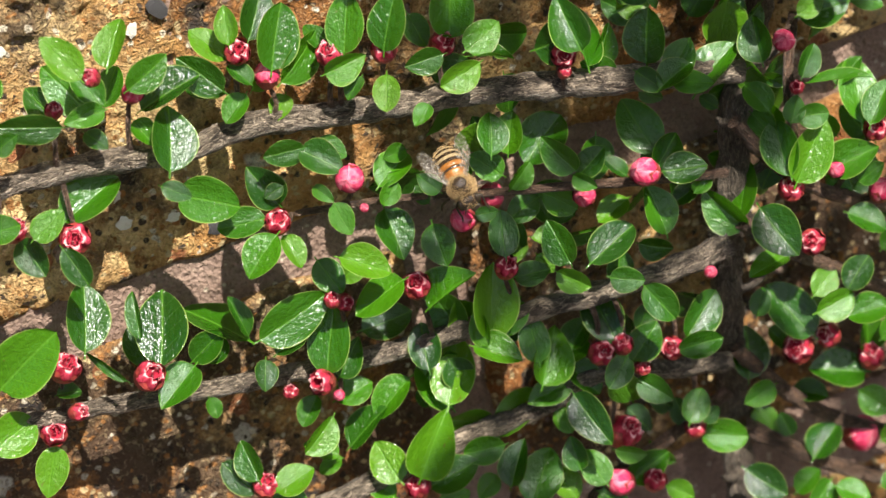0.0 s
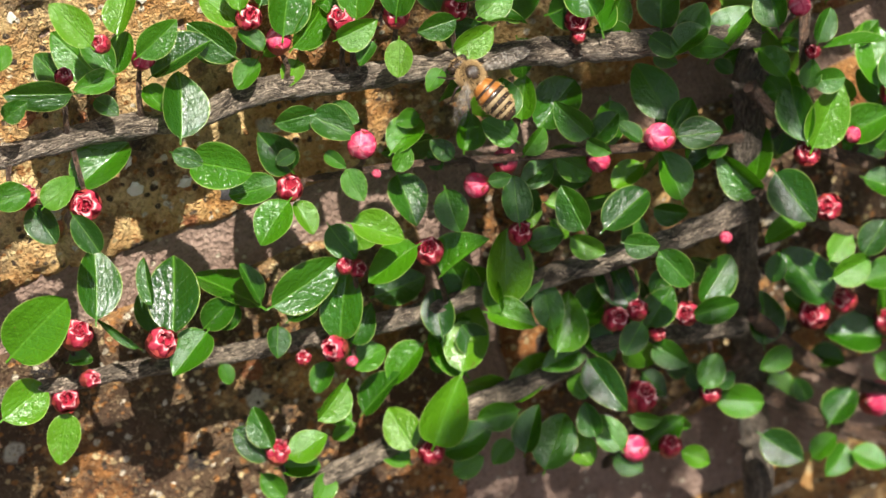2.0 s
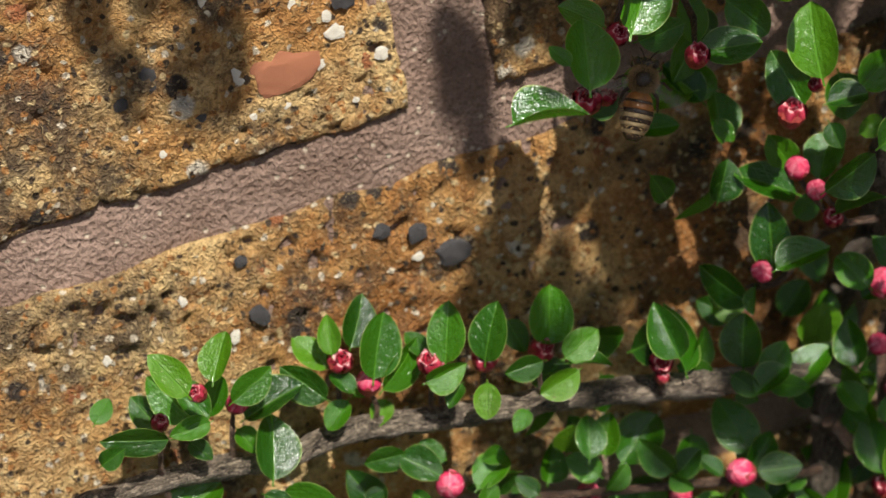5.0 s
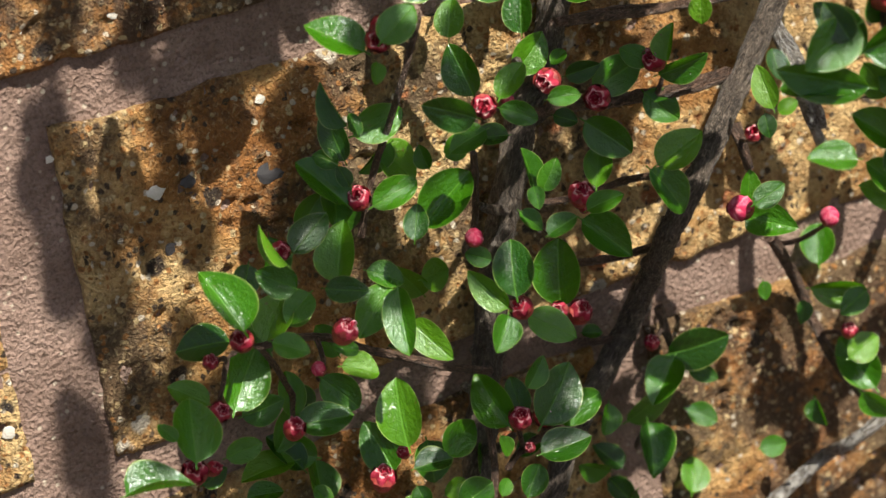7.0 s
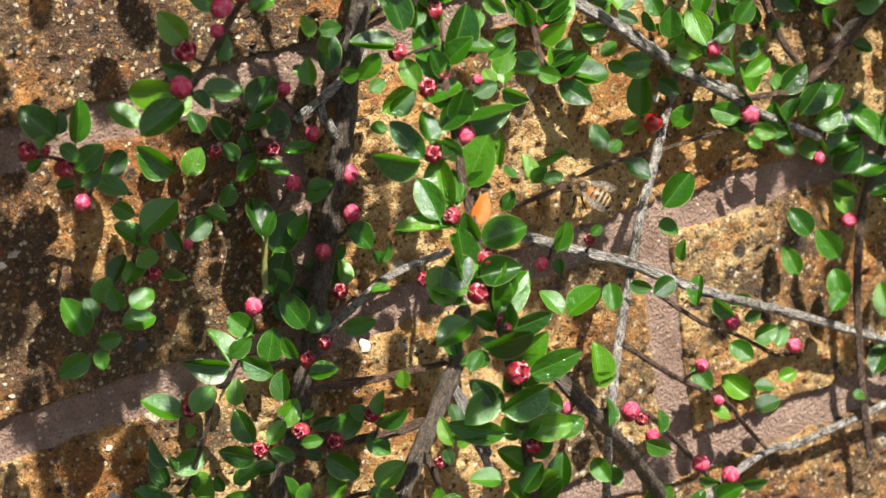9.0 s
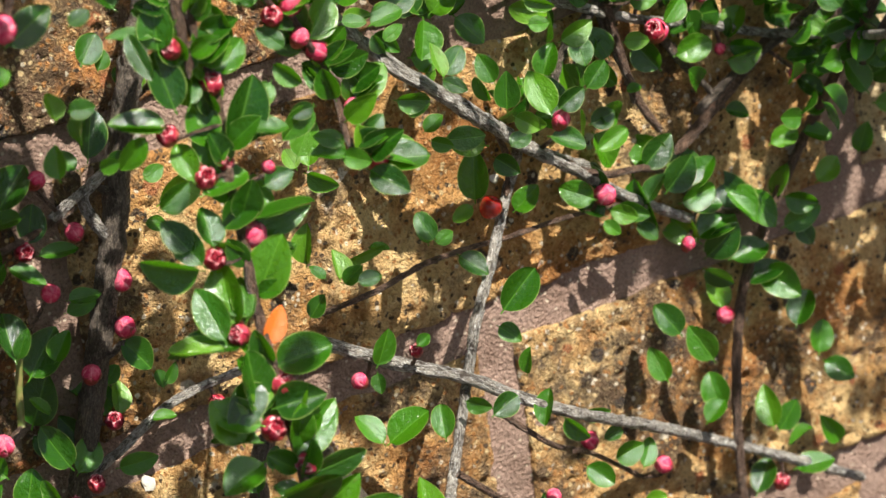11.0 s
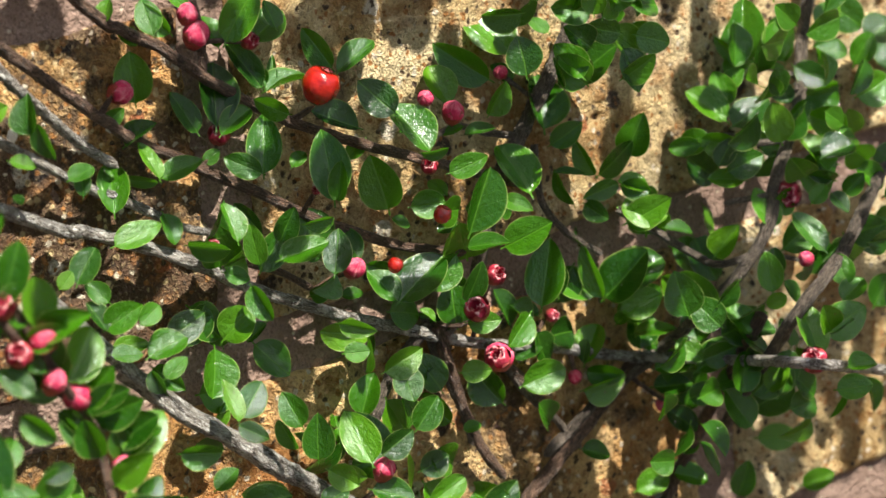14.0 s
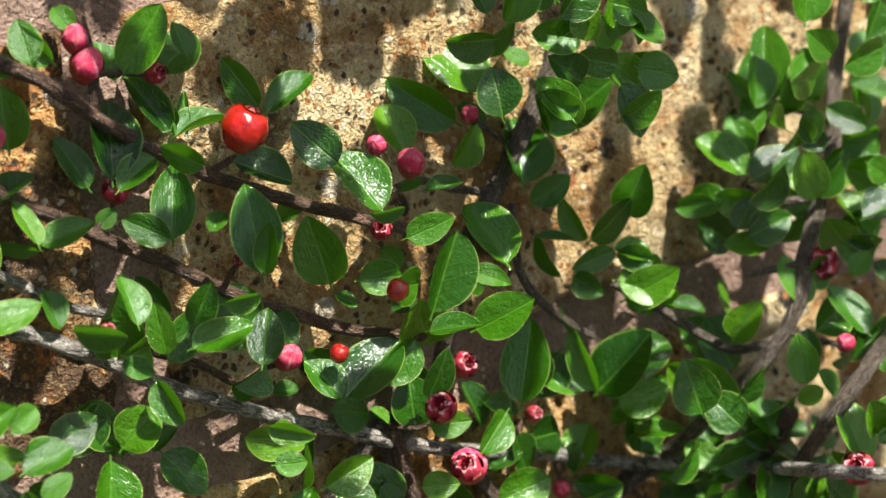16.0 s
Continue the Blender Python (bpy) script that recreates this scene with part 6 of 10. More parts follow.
stem(high_a, [(100.1, -10.9, 1001.3), (94.7, -16.3, 1001.7), (92.0, -18.6, 1000.4)], 0.54, 0.39, TWIG, 6, name="spur")
stem(high_a, [(112.1, -5.0, 977.6), (110.2, -9.6, 977.3), (105.8, -16.1, 980.0)], 0.55, 0.40, TWIG, 6, name="spur")
stem(high_a, [(114.4, -6.9, 982.6), (115.2, -9.8, 982.8), (115.3, -10.2, 980.6)], 0.55, 0.40, TWIG, 6, name="spur")
stem(high_a, [(73.8, -24.4, 981.9), (69.6, -28.6, 984.3), (65.5, -29.4, 986.1)], 0.54, 0.39, TWIG, 6, name="spur")
stem(high_a, [(118.2, -10.4, 1045.1), (115.1, -11.3, 1049.6), (112.6, -11.8, 1053.2)], 0.54, 0.40, TWIG, 6, name="spur")
leaves(high_a, [
    (45.0, -23.2, 1062.4, -57, -48, 137, 11.8, 8.4),
    (51.5, -19.9, 1058.6, 119, -71, -6, 11.4, 11.5),
    (45.1, -25.0, 1063.6, 60, -54, 44, 7.1, 3.5),
    (41.9, -24.7, 1064.4, -1, 44, -150, 4.1, 4.2),
    (45.5, -24.7, 1060.8, 60, 53, -31, 5.7, 5.3),
    (48.5, -24.2, 1053.5, 72, -34, -25, 9.2, 6.7),
    (57.6, -18.6, 1046.4, 56, -31, 22, 10.6, 5.6),
    (54.5, -21.4, 1048.2, 43, 28, -36, 8.8, 5.7),
    (47.8, -27.5, 1049.9, 78, -22, -4, 6.5, 4.5),
    (49.9, -18.4, 1048.1, -42, -6, 178, 5.1, 5.1),
    (37.8, -19.3, 1055.1, 61, -24, -17, 4.2, 3.6),
    (67.7, -21.8, 1058.5, -19, -42, 129, 9.7, 8.0)])
leaves(high_a, [
    (78.5, -15.3, 1042.6, -102, -38, 144, 11.5, 9.1),
    (83.3, -11.4, 1039.1, 71, -53, -7, 8.1, 7.4),
    (95.7, -12.1, 1046.3, -62, -64, 141, 6.5, 6.4),
    (64.5, -21.4, 1031.4, 33, -26, 10, 12.8, 9.1),
    (66.0, -19.4, 1027.0, -22, -37, 141, 10.2, 9.1),
    (76.4, -18.9, 1025.2, 60, -20, 10, 10.0, 6.0),
    (71.1, -22.7, 1030.8, 59, 57, -82, 6.5, 6.6),
    (66.6, -22.4, 1025.7, -69, 28, 163, 6.2, 5.3),
    (54.0, -20.7, 1020.3, 15, -44, 29, 8.9, 4.8),
    (57.5, -20.6, 1019.3, 31, -23, 24, 7.9, 5.7),
    (48.3, -37.5, 1019.5, -65, -71, 120, 6.4, 5.8),
    (51.1, -37.5, 1019.3, 41, -20, 6, 7.5, 7.5)])
leaves(high_a, [
    (40.5, -39.6, 1020.4, -18, -60, 107, 5.7, 4.3),
    (44.4, -31.4, 1021.2, 66, -52, -20, 7.4, 5.4),
    (37.3, -38.5, 1016.3, -22, -60, 108, 11.2, 7.3),
    (51.3, -29.8, 1012.4, 39, 1, 1, 9.3, 7.7),
    (43.3, -30.8, 1010.3, 85, -3, -13, 6.2, 4.9),
    (39.6, -33.7, 1009.0, -75, 24, 167, 9.3, 5.9),
    (40.5, -38.8, 1011.5, 1, 50, -112, 5.0, 4.2),
    (68.0, -19.7, 1018.3, 13, 11, -44, 6.8, 4.8),
    (59.1, -17.4, 1039.3, 75, 30, -46, 6.2, 5.1),
    (99.9, -15.3, 1018.2, 19, -47, 74, 11.5, 7.7),
    (105.3, -8.5, 1010.6, 50, -42, 15, 12.8, 10.6),
    (105.5, -4.0, 997.9, 72, -67, -30, 12.8, 9.3)])
leaves(high_a, [
    (109.9, -12.7, 1013.9, 50, -56, -8, 7.4, 5.2),
    (100.4, -15.7, 1018.4, 70, -63, -24, 7.0, 3.6),
    (104.2, -11.7, 1050.2, 38, -38, 19, 12.4, 8.6),
    (109.2, -11.4, 1047.0, -30, 9, 149, 7.5, 5.8),
    (109.9, -11.1, 1040.9, 41, -57, 40, 8.7, 7.0),
    (111.7, -10.9, 1037.4, 41, 2, -6, 9.3, 4.2),
    (102.4, -11.1, 1037.9, -81, -73, 118, 7.3, 4.6),
    (104.6, -10.8, 1036.8, 13, 29, -48, 8.8, 5.5),
    (91.4, -19.8, 1036.2, -70, 55, -173, 6.3, 5.4),
    (97.8, -12.8, 1039.5, -59, -53, 156, 6.0, 5.0),
    (103.4, -10.7, 1037.9, -40, 43, 170, 7.4, 7.0),
    (114.6, -13.0, 1023.8, 62, -7, -4, 7.4, 4.0)])
leaves(high_a, [
    (127.3, -10.9, 1012.4, 52, 52, -38, 8.9, 8.1),
    (122.8, -7.6, 1003.0, 50, -37, 6, 5.2, 4.4),
    (123.2, -4.0, 993.7, -3, -45, 125, 12.2, 9.5),
    (125.9, -5.0, 993.9, 48, -52, 56, 8.5, 5.7),
    (108.1, -14.4, 989.9, -62, -64, 145, 11.5, 7.0),
    (111.3, -10.4, 986.2, 58, -38, 25, 9.8, 7.3),
    (105.3, -15.1, 1003.5, -22, -42, 122, 5.8, 2.9),
    (139.5, -10.5, 1046.7, 69, -17, -0, 5.4, 5.5),
    (138.4, -9.7, 1036.6, 61, 19, -22, 4.9, 4.9),
    (137.4, -6.0, 996.7, -3, -63, 90, 4.3, 3.6),
    (138.3, -5.9, 997.2, 88, -56, -7, 5.5, 3.0),
    (120.6, -11.8, 984.5, 82, -10, -34, 9.2, 5.2)])
leaves(high_a, [
    (82.0, -21.0, 990.2, 21, -48, 96, 10.8, 8.0),
    (82.6, -21.3, 991.6, 78, -35, -29, 7.1, 4.9),
    (76.8, -32.6, 993.7, -98, -14, 161, 12.1, 7.1),
    (92.9, -22.9, 983.5, -89, -34, 152, 9.8, 6.2),
    (102.1, -19.2, 984.0, -101, -68, 139, 7.2, 4.3),
    (103.1, -22.7, 980.3, 33, -6, -30, 8.0, 6.1),
    (94.9, -9.7, 990.7, -53, -35, 119, 8.5, 7.7),
    (97.7, -10.4, 982.3, 46, -66, 16, 9.2, 9.2),
    (132.9, -6.3, 990.5, 32, -2, -23, 5.7, 3.1),
    (142.6, -10.1, 1039.9, 86, -22, -11, 10.6, 8.0),
    (116.9, -4.0, 989.9, -67, -44, 120, 8.4, 6.2),
    (108.8, -4.1, 989.4, -59, -50, 130, 6.2, 5.9)])
leaves(high_a, [
    (86.1, -12.9, 1029.1, 24, 29, -47, 6.4, 6.5),
    (123.5, -11.6, 1053.9, -24, -41, 132, 7.1, 7.3),
    (88.8, -11.7, 1049.1, -18, -62, 106, 6.3, 6.4),
    (78.7, -14.1, 1057.8, 70, -21, 6, 9.6, 7.1),
    (130.3, -9.5, 1075.3, 54, -39, 23, 7.9, 6.6),
    (133.9, -9.3, 1073.0, 76, -54, 8, 4.7, 4.8),
    (141.4, -9.3, 1067.0, -47, -47, 120, 6.2, 5.6),
    (142.6, -8.9, 1065.6, 3, -51, 62, 5.3, 4.1),
    (127.0, -11.2, 1055.2, 61, -64, 26, 11.1, 7.1),
    (131.1, -11.2, 1052.9, 56, -5, -37, 5.6, 4.0),
    (179.8, -11.4, 1037.9, 8, -50, 49, 11.0, 6.5),
    (176.7, -11.4, 1038.3, -31, -52, 100, 5.4, 4.6)])
leaves(high_a, [
    (176.4, -9.2, 1014.8, 11, -80, 12, 9.5, 6.2),
    (174.9, -20.0, 1014.3, -20, -47, 136, 4.5, 4.6),
    (179.4, -18.4, 1012.4, 38, -62, 63, 7.1, 6.0),
    (179.8, -19.5, 1011.4, 68, -40, -38, 6.0, 4.8),
    (179.7, -26.4, 1013.4, 60, -4, -23, 5.4, 4.0),
    (173.6, -12.6, 1003.4, 64, -54, -27, 6.2, 6.1),
    (191.3, -13.1, 1015.1, 39, 14, -18, 4.9, 2.4),
    (114.1, -16.6, 1027.7, 35, 3, -9, 7.4, 4.7)])
buds(high_a, [
    (38.3, -20.6, 1060.3, 49, 12, 2.34, 1),
    (46.6, -22.4, 1054.0, 79, 28, 2.35, 1),
    (46.9, -28.6, 1046.2, 75, -36, 2.07, 0),
    (65.5, -20.9, 1019.9, 39, -12, 1.86, 1),
    (91.9, -12.0, 1043.4, 45, -7, 1.74, 1),
    (76.5, -19.8, 1024.2, 42, -21, 1.34, 0),
    (41.8, -23.7, 1060.3, 43, 29, 1.29, 1),
    (120.8, -10.9, 1040.2, 41, -30, 2.06, 0),
    (108.4, -11.3, 1039.4, 76, -0, 2.17, 1),
    (110.2, -16.7, 1030.6, 76, -13, 2.03, 0),
    (130.1, -9.6, 1025.8, 46, -28, 2.48, 0),
    (128.5, -10.8, 1015.4, 45, -44, 2.36, 0)])
buds(high_a, [
    (118.9, -10.1, 1007.3, 35, 0, 2.08, 0),
    (123.6, -6.9, 993.6, 43, -21, 2.10, 1),
    (90.4, -23.0, 1003.6, 40, -10, 2.28, 0),
    (105.8, -18.2, 982.5, 31, 19, 2.07, 1),
    (113.9, -13.2, 983.5, 30, -19, 1.94, 1),
    (64.3, -34.7, 988.9, 57, 5, 2.25, 1),
    (113.8, -12.2, 1054.4, 51, 28, 1.90, 0)])

high_b = plant("slender silver-grey cotoneaster branches with a few leaves in front of bricks")
stem(high_b, [(174.5, -9.7, 996.9), (180.3, -13.3, 993.6), (189.7, -18.8, 988.4), (203.3, -25.8, 982.2), (214.2, -31.5, 974.9), (227.6, -34.0, 966.8), (269.8, -10.7, 941.4), (310.1, -8.7, 918.1), (331.6, -7.9, 905.2)], 1.60, 1.31, SILVER, 20, name="stem")
stem(high_b, [(239.4, -7.6, 1027.0), (238.4, -4.0, 1018.3), (233.5, -4.9, 1010.2), (223.8, -12.3, 1001.6), (209.8, -25.1, 994.7), (205.8, -25.0, 983.5), (201.3, -25.3, 971.0), (193.0, -31.8, 961.3), (177.6, -51.8, 959.5), (177.7, -45.7, 942.2), (187.4, -25.1, 916.3), (191.7, -13.4, 897.1), (191.6, -10.3, 882.5)], 1.31, 1.16, SILVER, 20, name="stem")
stem(high_b, [(175.9, -11.6, 1003.0), (186.0, -20.5, 1007.3), (208.1, -12.8, 1006.8), (233.4, -6.7, 1003.5), (250.4, -7.9, 1003.7), (271.0, -5.1, 1000.8)], 0.75, 0.60, TWIG, 8, name="twig")
stem(high_b, [(194.4, -32.4, 962.6), (198.9, -32.7, 958.1), (214.2, -26.3, 944.3), (234.3, -18.9, 928.4), (248.1, -8.0, 912.4), (256.6, -5.5, 901.1)], 0.92, 0.62, TWIG, 8, name="twig")
stem(high_b, [(208.5, -29.3, 972.9), (221.4, -31.4, 960.2), (242.8, -14.5, 945.7), (259.3, -11.0, 932.3)], 0.75, 0.61, TWIG, 8, name="twig")
stem(high_b, [(171.4, -52.5, 955.6), (197.3, -33.3, 941.5), (223.2, -13.6, 913.9), (237.0, -5.0, 896.2), (240.2, -4.0, 886.2)], 0.92, 0.77, TWIG, 8, name="twig")
stem(high_b, [(149.9, -12.9, 958.8), (150.7, -16.8, 951.9), (155.6, -12.9, 939.5), (160.3, -9.7, 928.8)], 1.31, 1.02, SILVER, 20, name="stem")
stem(high_b, [(257.4, -6.9, 1002.7), (258.0, -8.2, 1004.6), (258.8, -8.6, 1006.4)], 0.58, 0.42, TWIG, 6, name="spur")
stem(high_b, [(193.0, -20.6, 986.9), (192.7, -23.6, 989.4), (193.3, -24.3, 990.6)], 0.55, 0.40, TWIG, 6, name="spur")
stem(high_b, [(184.8, -15.8, 991.1), (184.1, -17.6, 989.2), (182.2, -16.8, 985.1)], 0.55, 0.40, TWIG, 6, name="spur")
stem(high_b, [(227.7, -30.8, 956.2), (241.1, -16.6, 947.9), (241.3, -17.8, 949.3)], 0.56, 0.41, TWIG, 6, name="spur")
stem(high_b, [(259.3, -11.0, 932.3), (264.0, -12.1, 931.5), (266.1, -12.6, 933.2)], 0.56, 0.41, TWIG, 6, name="spur")
stem(high_b, [(189.6, -34.9, 944.5), (188.7, -38.6, 944.0), (188.4, -40.0, 944.7)], 0.56, 0.41, TWIG, 6, name="spur")
stem(high_b, [(201.5, -29.9, 937.1), (199.2, -33.8, 936.2), (199.2, -34.2, 932.7)], 0.56, 0.41, TWIG, 6, name="spur")
stem(high_b, [(225.2, -12.3, 911.3), (225.8, -13.9, 910.3), (226.0, -13.5, 908.7)], 0.56, 0.41, TWIG, 6, name="spur")
stem(high_b, [(235.0, -6.1, 898.8), (237.8, -8.2, 897.2), (238.8, -9.0, 897.6)], 0.56, 0.41, TWIG, 6, name="spur")
stem(high_b, [(166.3, -51.0, 961.6), (165.1, -51.9, 959.5), (163.4, -50.4, 958.7)], 0.54, 0.40, TWIG, 6, name="spur")
stem(high_b, [(217.2, -25.0, 942.1), (218.0, -29.5, 945.3), (219.4, -30.7, 946.0)], 0.56, 0.41, TWIG, 6, name="spur")
stem(high_b, [(228.4, -20.9, 933.1), (228.2, -23.9, 932.2), (227.7, -24.6, 931.0)], 0.56, 0.41, TWIG, 6, name="spur")
stem(high_b, [(149.7, -4.0, 993.0), (150.0, -4.0, 990.6), (150.8, -4.0, 988.1)], 0.54, 0.40, TWIG, 6, name="spur")
stem(high_b, [(194.2, -33.9, 942.7), (194.5, -37.5, 942.0), (193.8, -38.8, 941.3)], 0.56, 0.41, TWIG, 6, name="spur")
leaves(high_b, [
    (151.1, -16.0, 968.4, -13, -56, 76, 8.0, 7.2),
    (152.6, -22.3, 975.7, 31, -53, 30, 5.7, 3.6),
    (166.9, -63.1, 968.9, 45, -74, 49, 10.7, 9.4),
    (165.5, -60.4, 969.3, 96, -3, -39, 7.4, 4.6),
    (174.1, -39.5, 979.6, 33, -29, -20, 11.2, 8.3),
    (169.2, -45.0, 982.6, -15, -46, 115, 8.8, 6.0),
    (182.3, -50.1, 980.7, -1, -50, 62, 8.3, 5.4),
    (201.6, -28.6, 977.2, 98, 23, -29, 6.3, 4.6),
    (203.4, -37.0, 975.4, 63, -19, 0, 8.0, 5.7),
    (216.6, -37.0, 968.2, 1, -62, 25, 8.8, 5.1),
    (215.5, -34.4, 981.1, 12, -77, -5, 6.4, 4.7),
    (184.8, -20.0, 989.8, 113, -64, -21, 9.0, 9.1)])
leaves(high_b, [
    (183.2, -22.2, 988.8, 16, 67, -116, 4.8, 4.6),
    (185.9, -11.1, 1012.5, 110, -12, -27, 9.7, 3.1),
    (191.1, -28.3, 994.5, 54, -22, 6, 4.4, 3.0),
    (214.0, -14.2, 1006.2, 31, 34, -51, 8.1, 6.2),
    (206.5, -13.6, 1011.6, -2, -56, 65, 7.8, 4.7),
    (207.1, -16.4, 1011.9, 59, -26, -13, 4.8, 4.4),
    (222.8, -10.4, 1016.8, 55, -84, -6, 11.9, 7.5),
    (236.0, -6.2, 1009.2, 62, -39, -22, 8.2, 6.8),
    (222.3, -9.6, 1015.1, -56, 22, 174, 5.9, 3.8),
    (210.8, -35.6, 998.7, 75, -42, -14, 12.0, 8.0),
    (211.4, -31.4, 993.3, 51, 36, -47, 6.3, 5.5),
    (255.3, -11.3, 1007.3, -76, -24, 140, 8.9, 6.9)])
leaves(high_b, [
    (258.9, -9.6, 1001.6, -26, -29, 131, 8.5, 8.7),
    (260.5, -9.5, 1007.4, -96, -63, 130, 6.8, 4.8),
    (263.5, -7.3, 1000.6, 66, 12, -35, 9.0, 5.4),
    (257.8, -10.9, 1000.7, 63, 42, -48, 5.1, 4.7),
    (271.1, -5.4, 994.6, 35, 38, -59, 6.2, 6.3),
    (272.3, -8.0, 1000.1, 11, -49, -8, 9.0, 9.1),
    (218.5, -43.4, 971.1, 98, 45, -55, 7.2, 7.4),
    (236.6, -22.3, 959.8, 96, 1, -23, 7.2, 4.0),
    (242.3, -22.0, 951.6, 60, -12, -5, 5.7, 3.6),
    (237.8, -19.8, 945.4, 48, 33, -60, 8.0, 6.1),
    (250.3, -13.9, 941.3, 85, -12, -11, 8.2, 6.8),
    (257.8, -14.5, 936.6, 41, -37, 33, 8.7, 5.0)])
leaves(high_b, [
    (257.6, -13.4, 926.4, 62, -4, -11, 6.3, 6.4),
    (226.7, -24.1, 936.2, -52, -53, 117, 8.5, 6.5),
    (246.6, -13.9, 924.3, -49, -35, 119, 10.4, 7.4),
    (247.8, -15.2, 927.9, 31, 15, -34, 6.2, 6.1),
    (249.5, -11.7, 918.5, 38, -8, -17, 8.0, 6.5),
    (226.1, -25.3, 930.6, 24, 31, -53, 5.6, 5.7),
    (204.0, -31.0, 931.9, 81, -79, 26, 6.7, 6.8),
    (195.0, -37.7, 934.0, 96, 28, -26, 7.4, 5.6),
    (171.5, -58.0, 953.2, 75, -47, 48, 8.2, 6.5),
    (209.3, -8.1, 898.0, 82, -38, -25, 11.4, 9.2),
    (194.7, -20.4, 900.1, 22, -50, 60, 11.6, 7.2),
    (205.1, -10.0, 897.0, 87, 44, -28, 6.1, 6.2)])
leaves(high_b, [
    (218.7, -9.9, 893.7, 52, -13, -1, 8.4, 5.3),
    (228.1, -5.9, 892.4, 31, -50, -12, 6.3, 5.9),
    (233.6, -10.5, 894.5, 68, -26, -39, 8.8, 7.1),
    (235.6, -6.8, 888.7, 70, 39, -38, 10.0, 7.5),
    (227.6, -11.3, 903.6, 105, 21, -33, 5.9, 3.7),
    (246.0, -5.4, 893.8, 109, 6, -27, 8.4, 4.9),
    (175.3, -40.7, 936.8, 45, 47, -75, 7.8, 6.2),
    (189.9, -28.8, 919.9, -5, -34, 104, 9.6, 8.0)])
buds(high_b, [
    (259.5, -10.1, 1006.9, 68, -7, 2.62, 0),
    (191.9, -26.0, 992.6, 39, -50, 1.57, 1),
    (180.2, -18.5, 987.0, 47, -60, 1.86, 0),
    (239.6, -19.6, 951.6, 40, -53, 2.13, 0),
    (264.4, -13.4, 934.6, 53, -65, 2.19, 0),
    (187.6, -43.4, 947.9, 33, 6, 2.45, 0),
    (197.4, -37.1, 935.2, 43, -37, 1.91, 0),
    (225.2, -16.8, 910.9, 53, -9, 2.47, 0),
    (238.6, -11.2, 900.8, 24, 18, 2.53, 0),
    (161.2, -53.8, 960.4, 64, -41, 1.67, 0),
    (218.6, -33.5, 948.5, 34, 2, 1.78, 0),
    (227.1, -26.9, 933.1, 30, 7, 1.51, 0)])
buds(high_b, [
    (149.1, -7.4, 989.3, 75, -27, 1.98, 1),
    (191.8, -41.5, 943.3, 48, -43, 1.74, 1)])

high_c = plant("dark cotoneaster twigs with small glossy leaves hanging before the wall")
stem(high_c, [(269.3, -5.7, 1051.8), (273.6, -4.0, 1035.2), (277.3, -4.0, 1024.1), (282.5, -4.0, 1015.1)], 1.35, 1.01, TWIG, 20, name="stem")
stem(high_c, [(285.7, -4.0, 1039.1), (291.2, -4.0, 1032.0), (296.7, -4.0, 1024.1)], 1.19, 1.01, TWIG, 20, name="stem")
stem(high_c, [(319.1, -4.0, 1029.9), (299.8, -4.0, 1017.1), (285.8, -4.0, 1008.3)], 1.54, 1.37, TWIG, 20, name="stem")
stem(high_c, [(333.6, -28.6, 1039.9), (331.6, -21.9, 1029.3), (331.2, -4.0, 1007.0), (314.5, -4.0, 986.8), (302.3, -4.0, 968.7), (292.8, -9.2, 947.6), (291.1, -8.7, 922.5), (291.2, -8.3, 903.8), (291.9, -8.0, 886.5)], 1.36, 1.19, TWIG, 20, name="stem")
stem(high_c, [(195.1, -11.8, 1064.4), (205.3, -16.5, 1053.8), (214.6, -20.4, 1045.4), (230.6, -14.0, 1032.3), (246.3, -6.3, 1020.4), (263.1, -4.0, 1010.8)], 1.75, 1.43, SILVER, 20, name="stem")
stem(high_c, [(246.3, -6.3, 1020.4), (260.5, -7.5, 1011.3), (279.1, -4.0, 1006.3), (293.9, -4.0, 992.0), (310.2, -4.0, 986.2)], 1.00, 0.83, TWIG, 8, name="twig")
stem(high_c, [(285.7, -4.0, 1039.1), (285.7, -4.0, 1038.4), (284.9, -4.2, 1039.3)], 0.59, 0.43, TWIG, 6, name="spur")
stem(high_c, [(244.5, -6.6, 1021.9), (246.1, -10.9, 1025.1), (247.6, -12.0, 1027.8)], 0.58, 0.42, TWIG, 6, name="spur")
stem(high_c, [(291.0, -4.0, 994.8), (288.3, -4.0, 988.0), (284.4, -5.4, 984.2)], 0.57, 0.42, TWIG, 6, name="spur")
stem(high_c, [(301.1, -4.0, 963.3), (299.3, -4.0, 962.7), (296.5, -4.0, 962.7)], 0.56, 0.41, TWIG, 6, name="spur")
stem(high_c, [(316.4, -4.0, 1028.0), (319.8, -6.3, 1023.8), (322.4, -8.8, 1020.7)], 0.57, 0.42, TWIG, 6, name="spur")
stem(high_c, [(303.6, -8.8, 921.9), (304.3, -8.8, 916.6), (302.5, -8.8, 913.0)], 0.55, 0.40, TWIG, 6, name="spur")
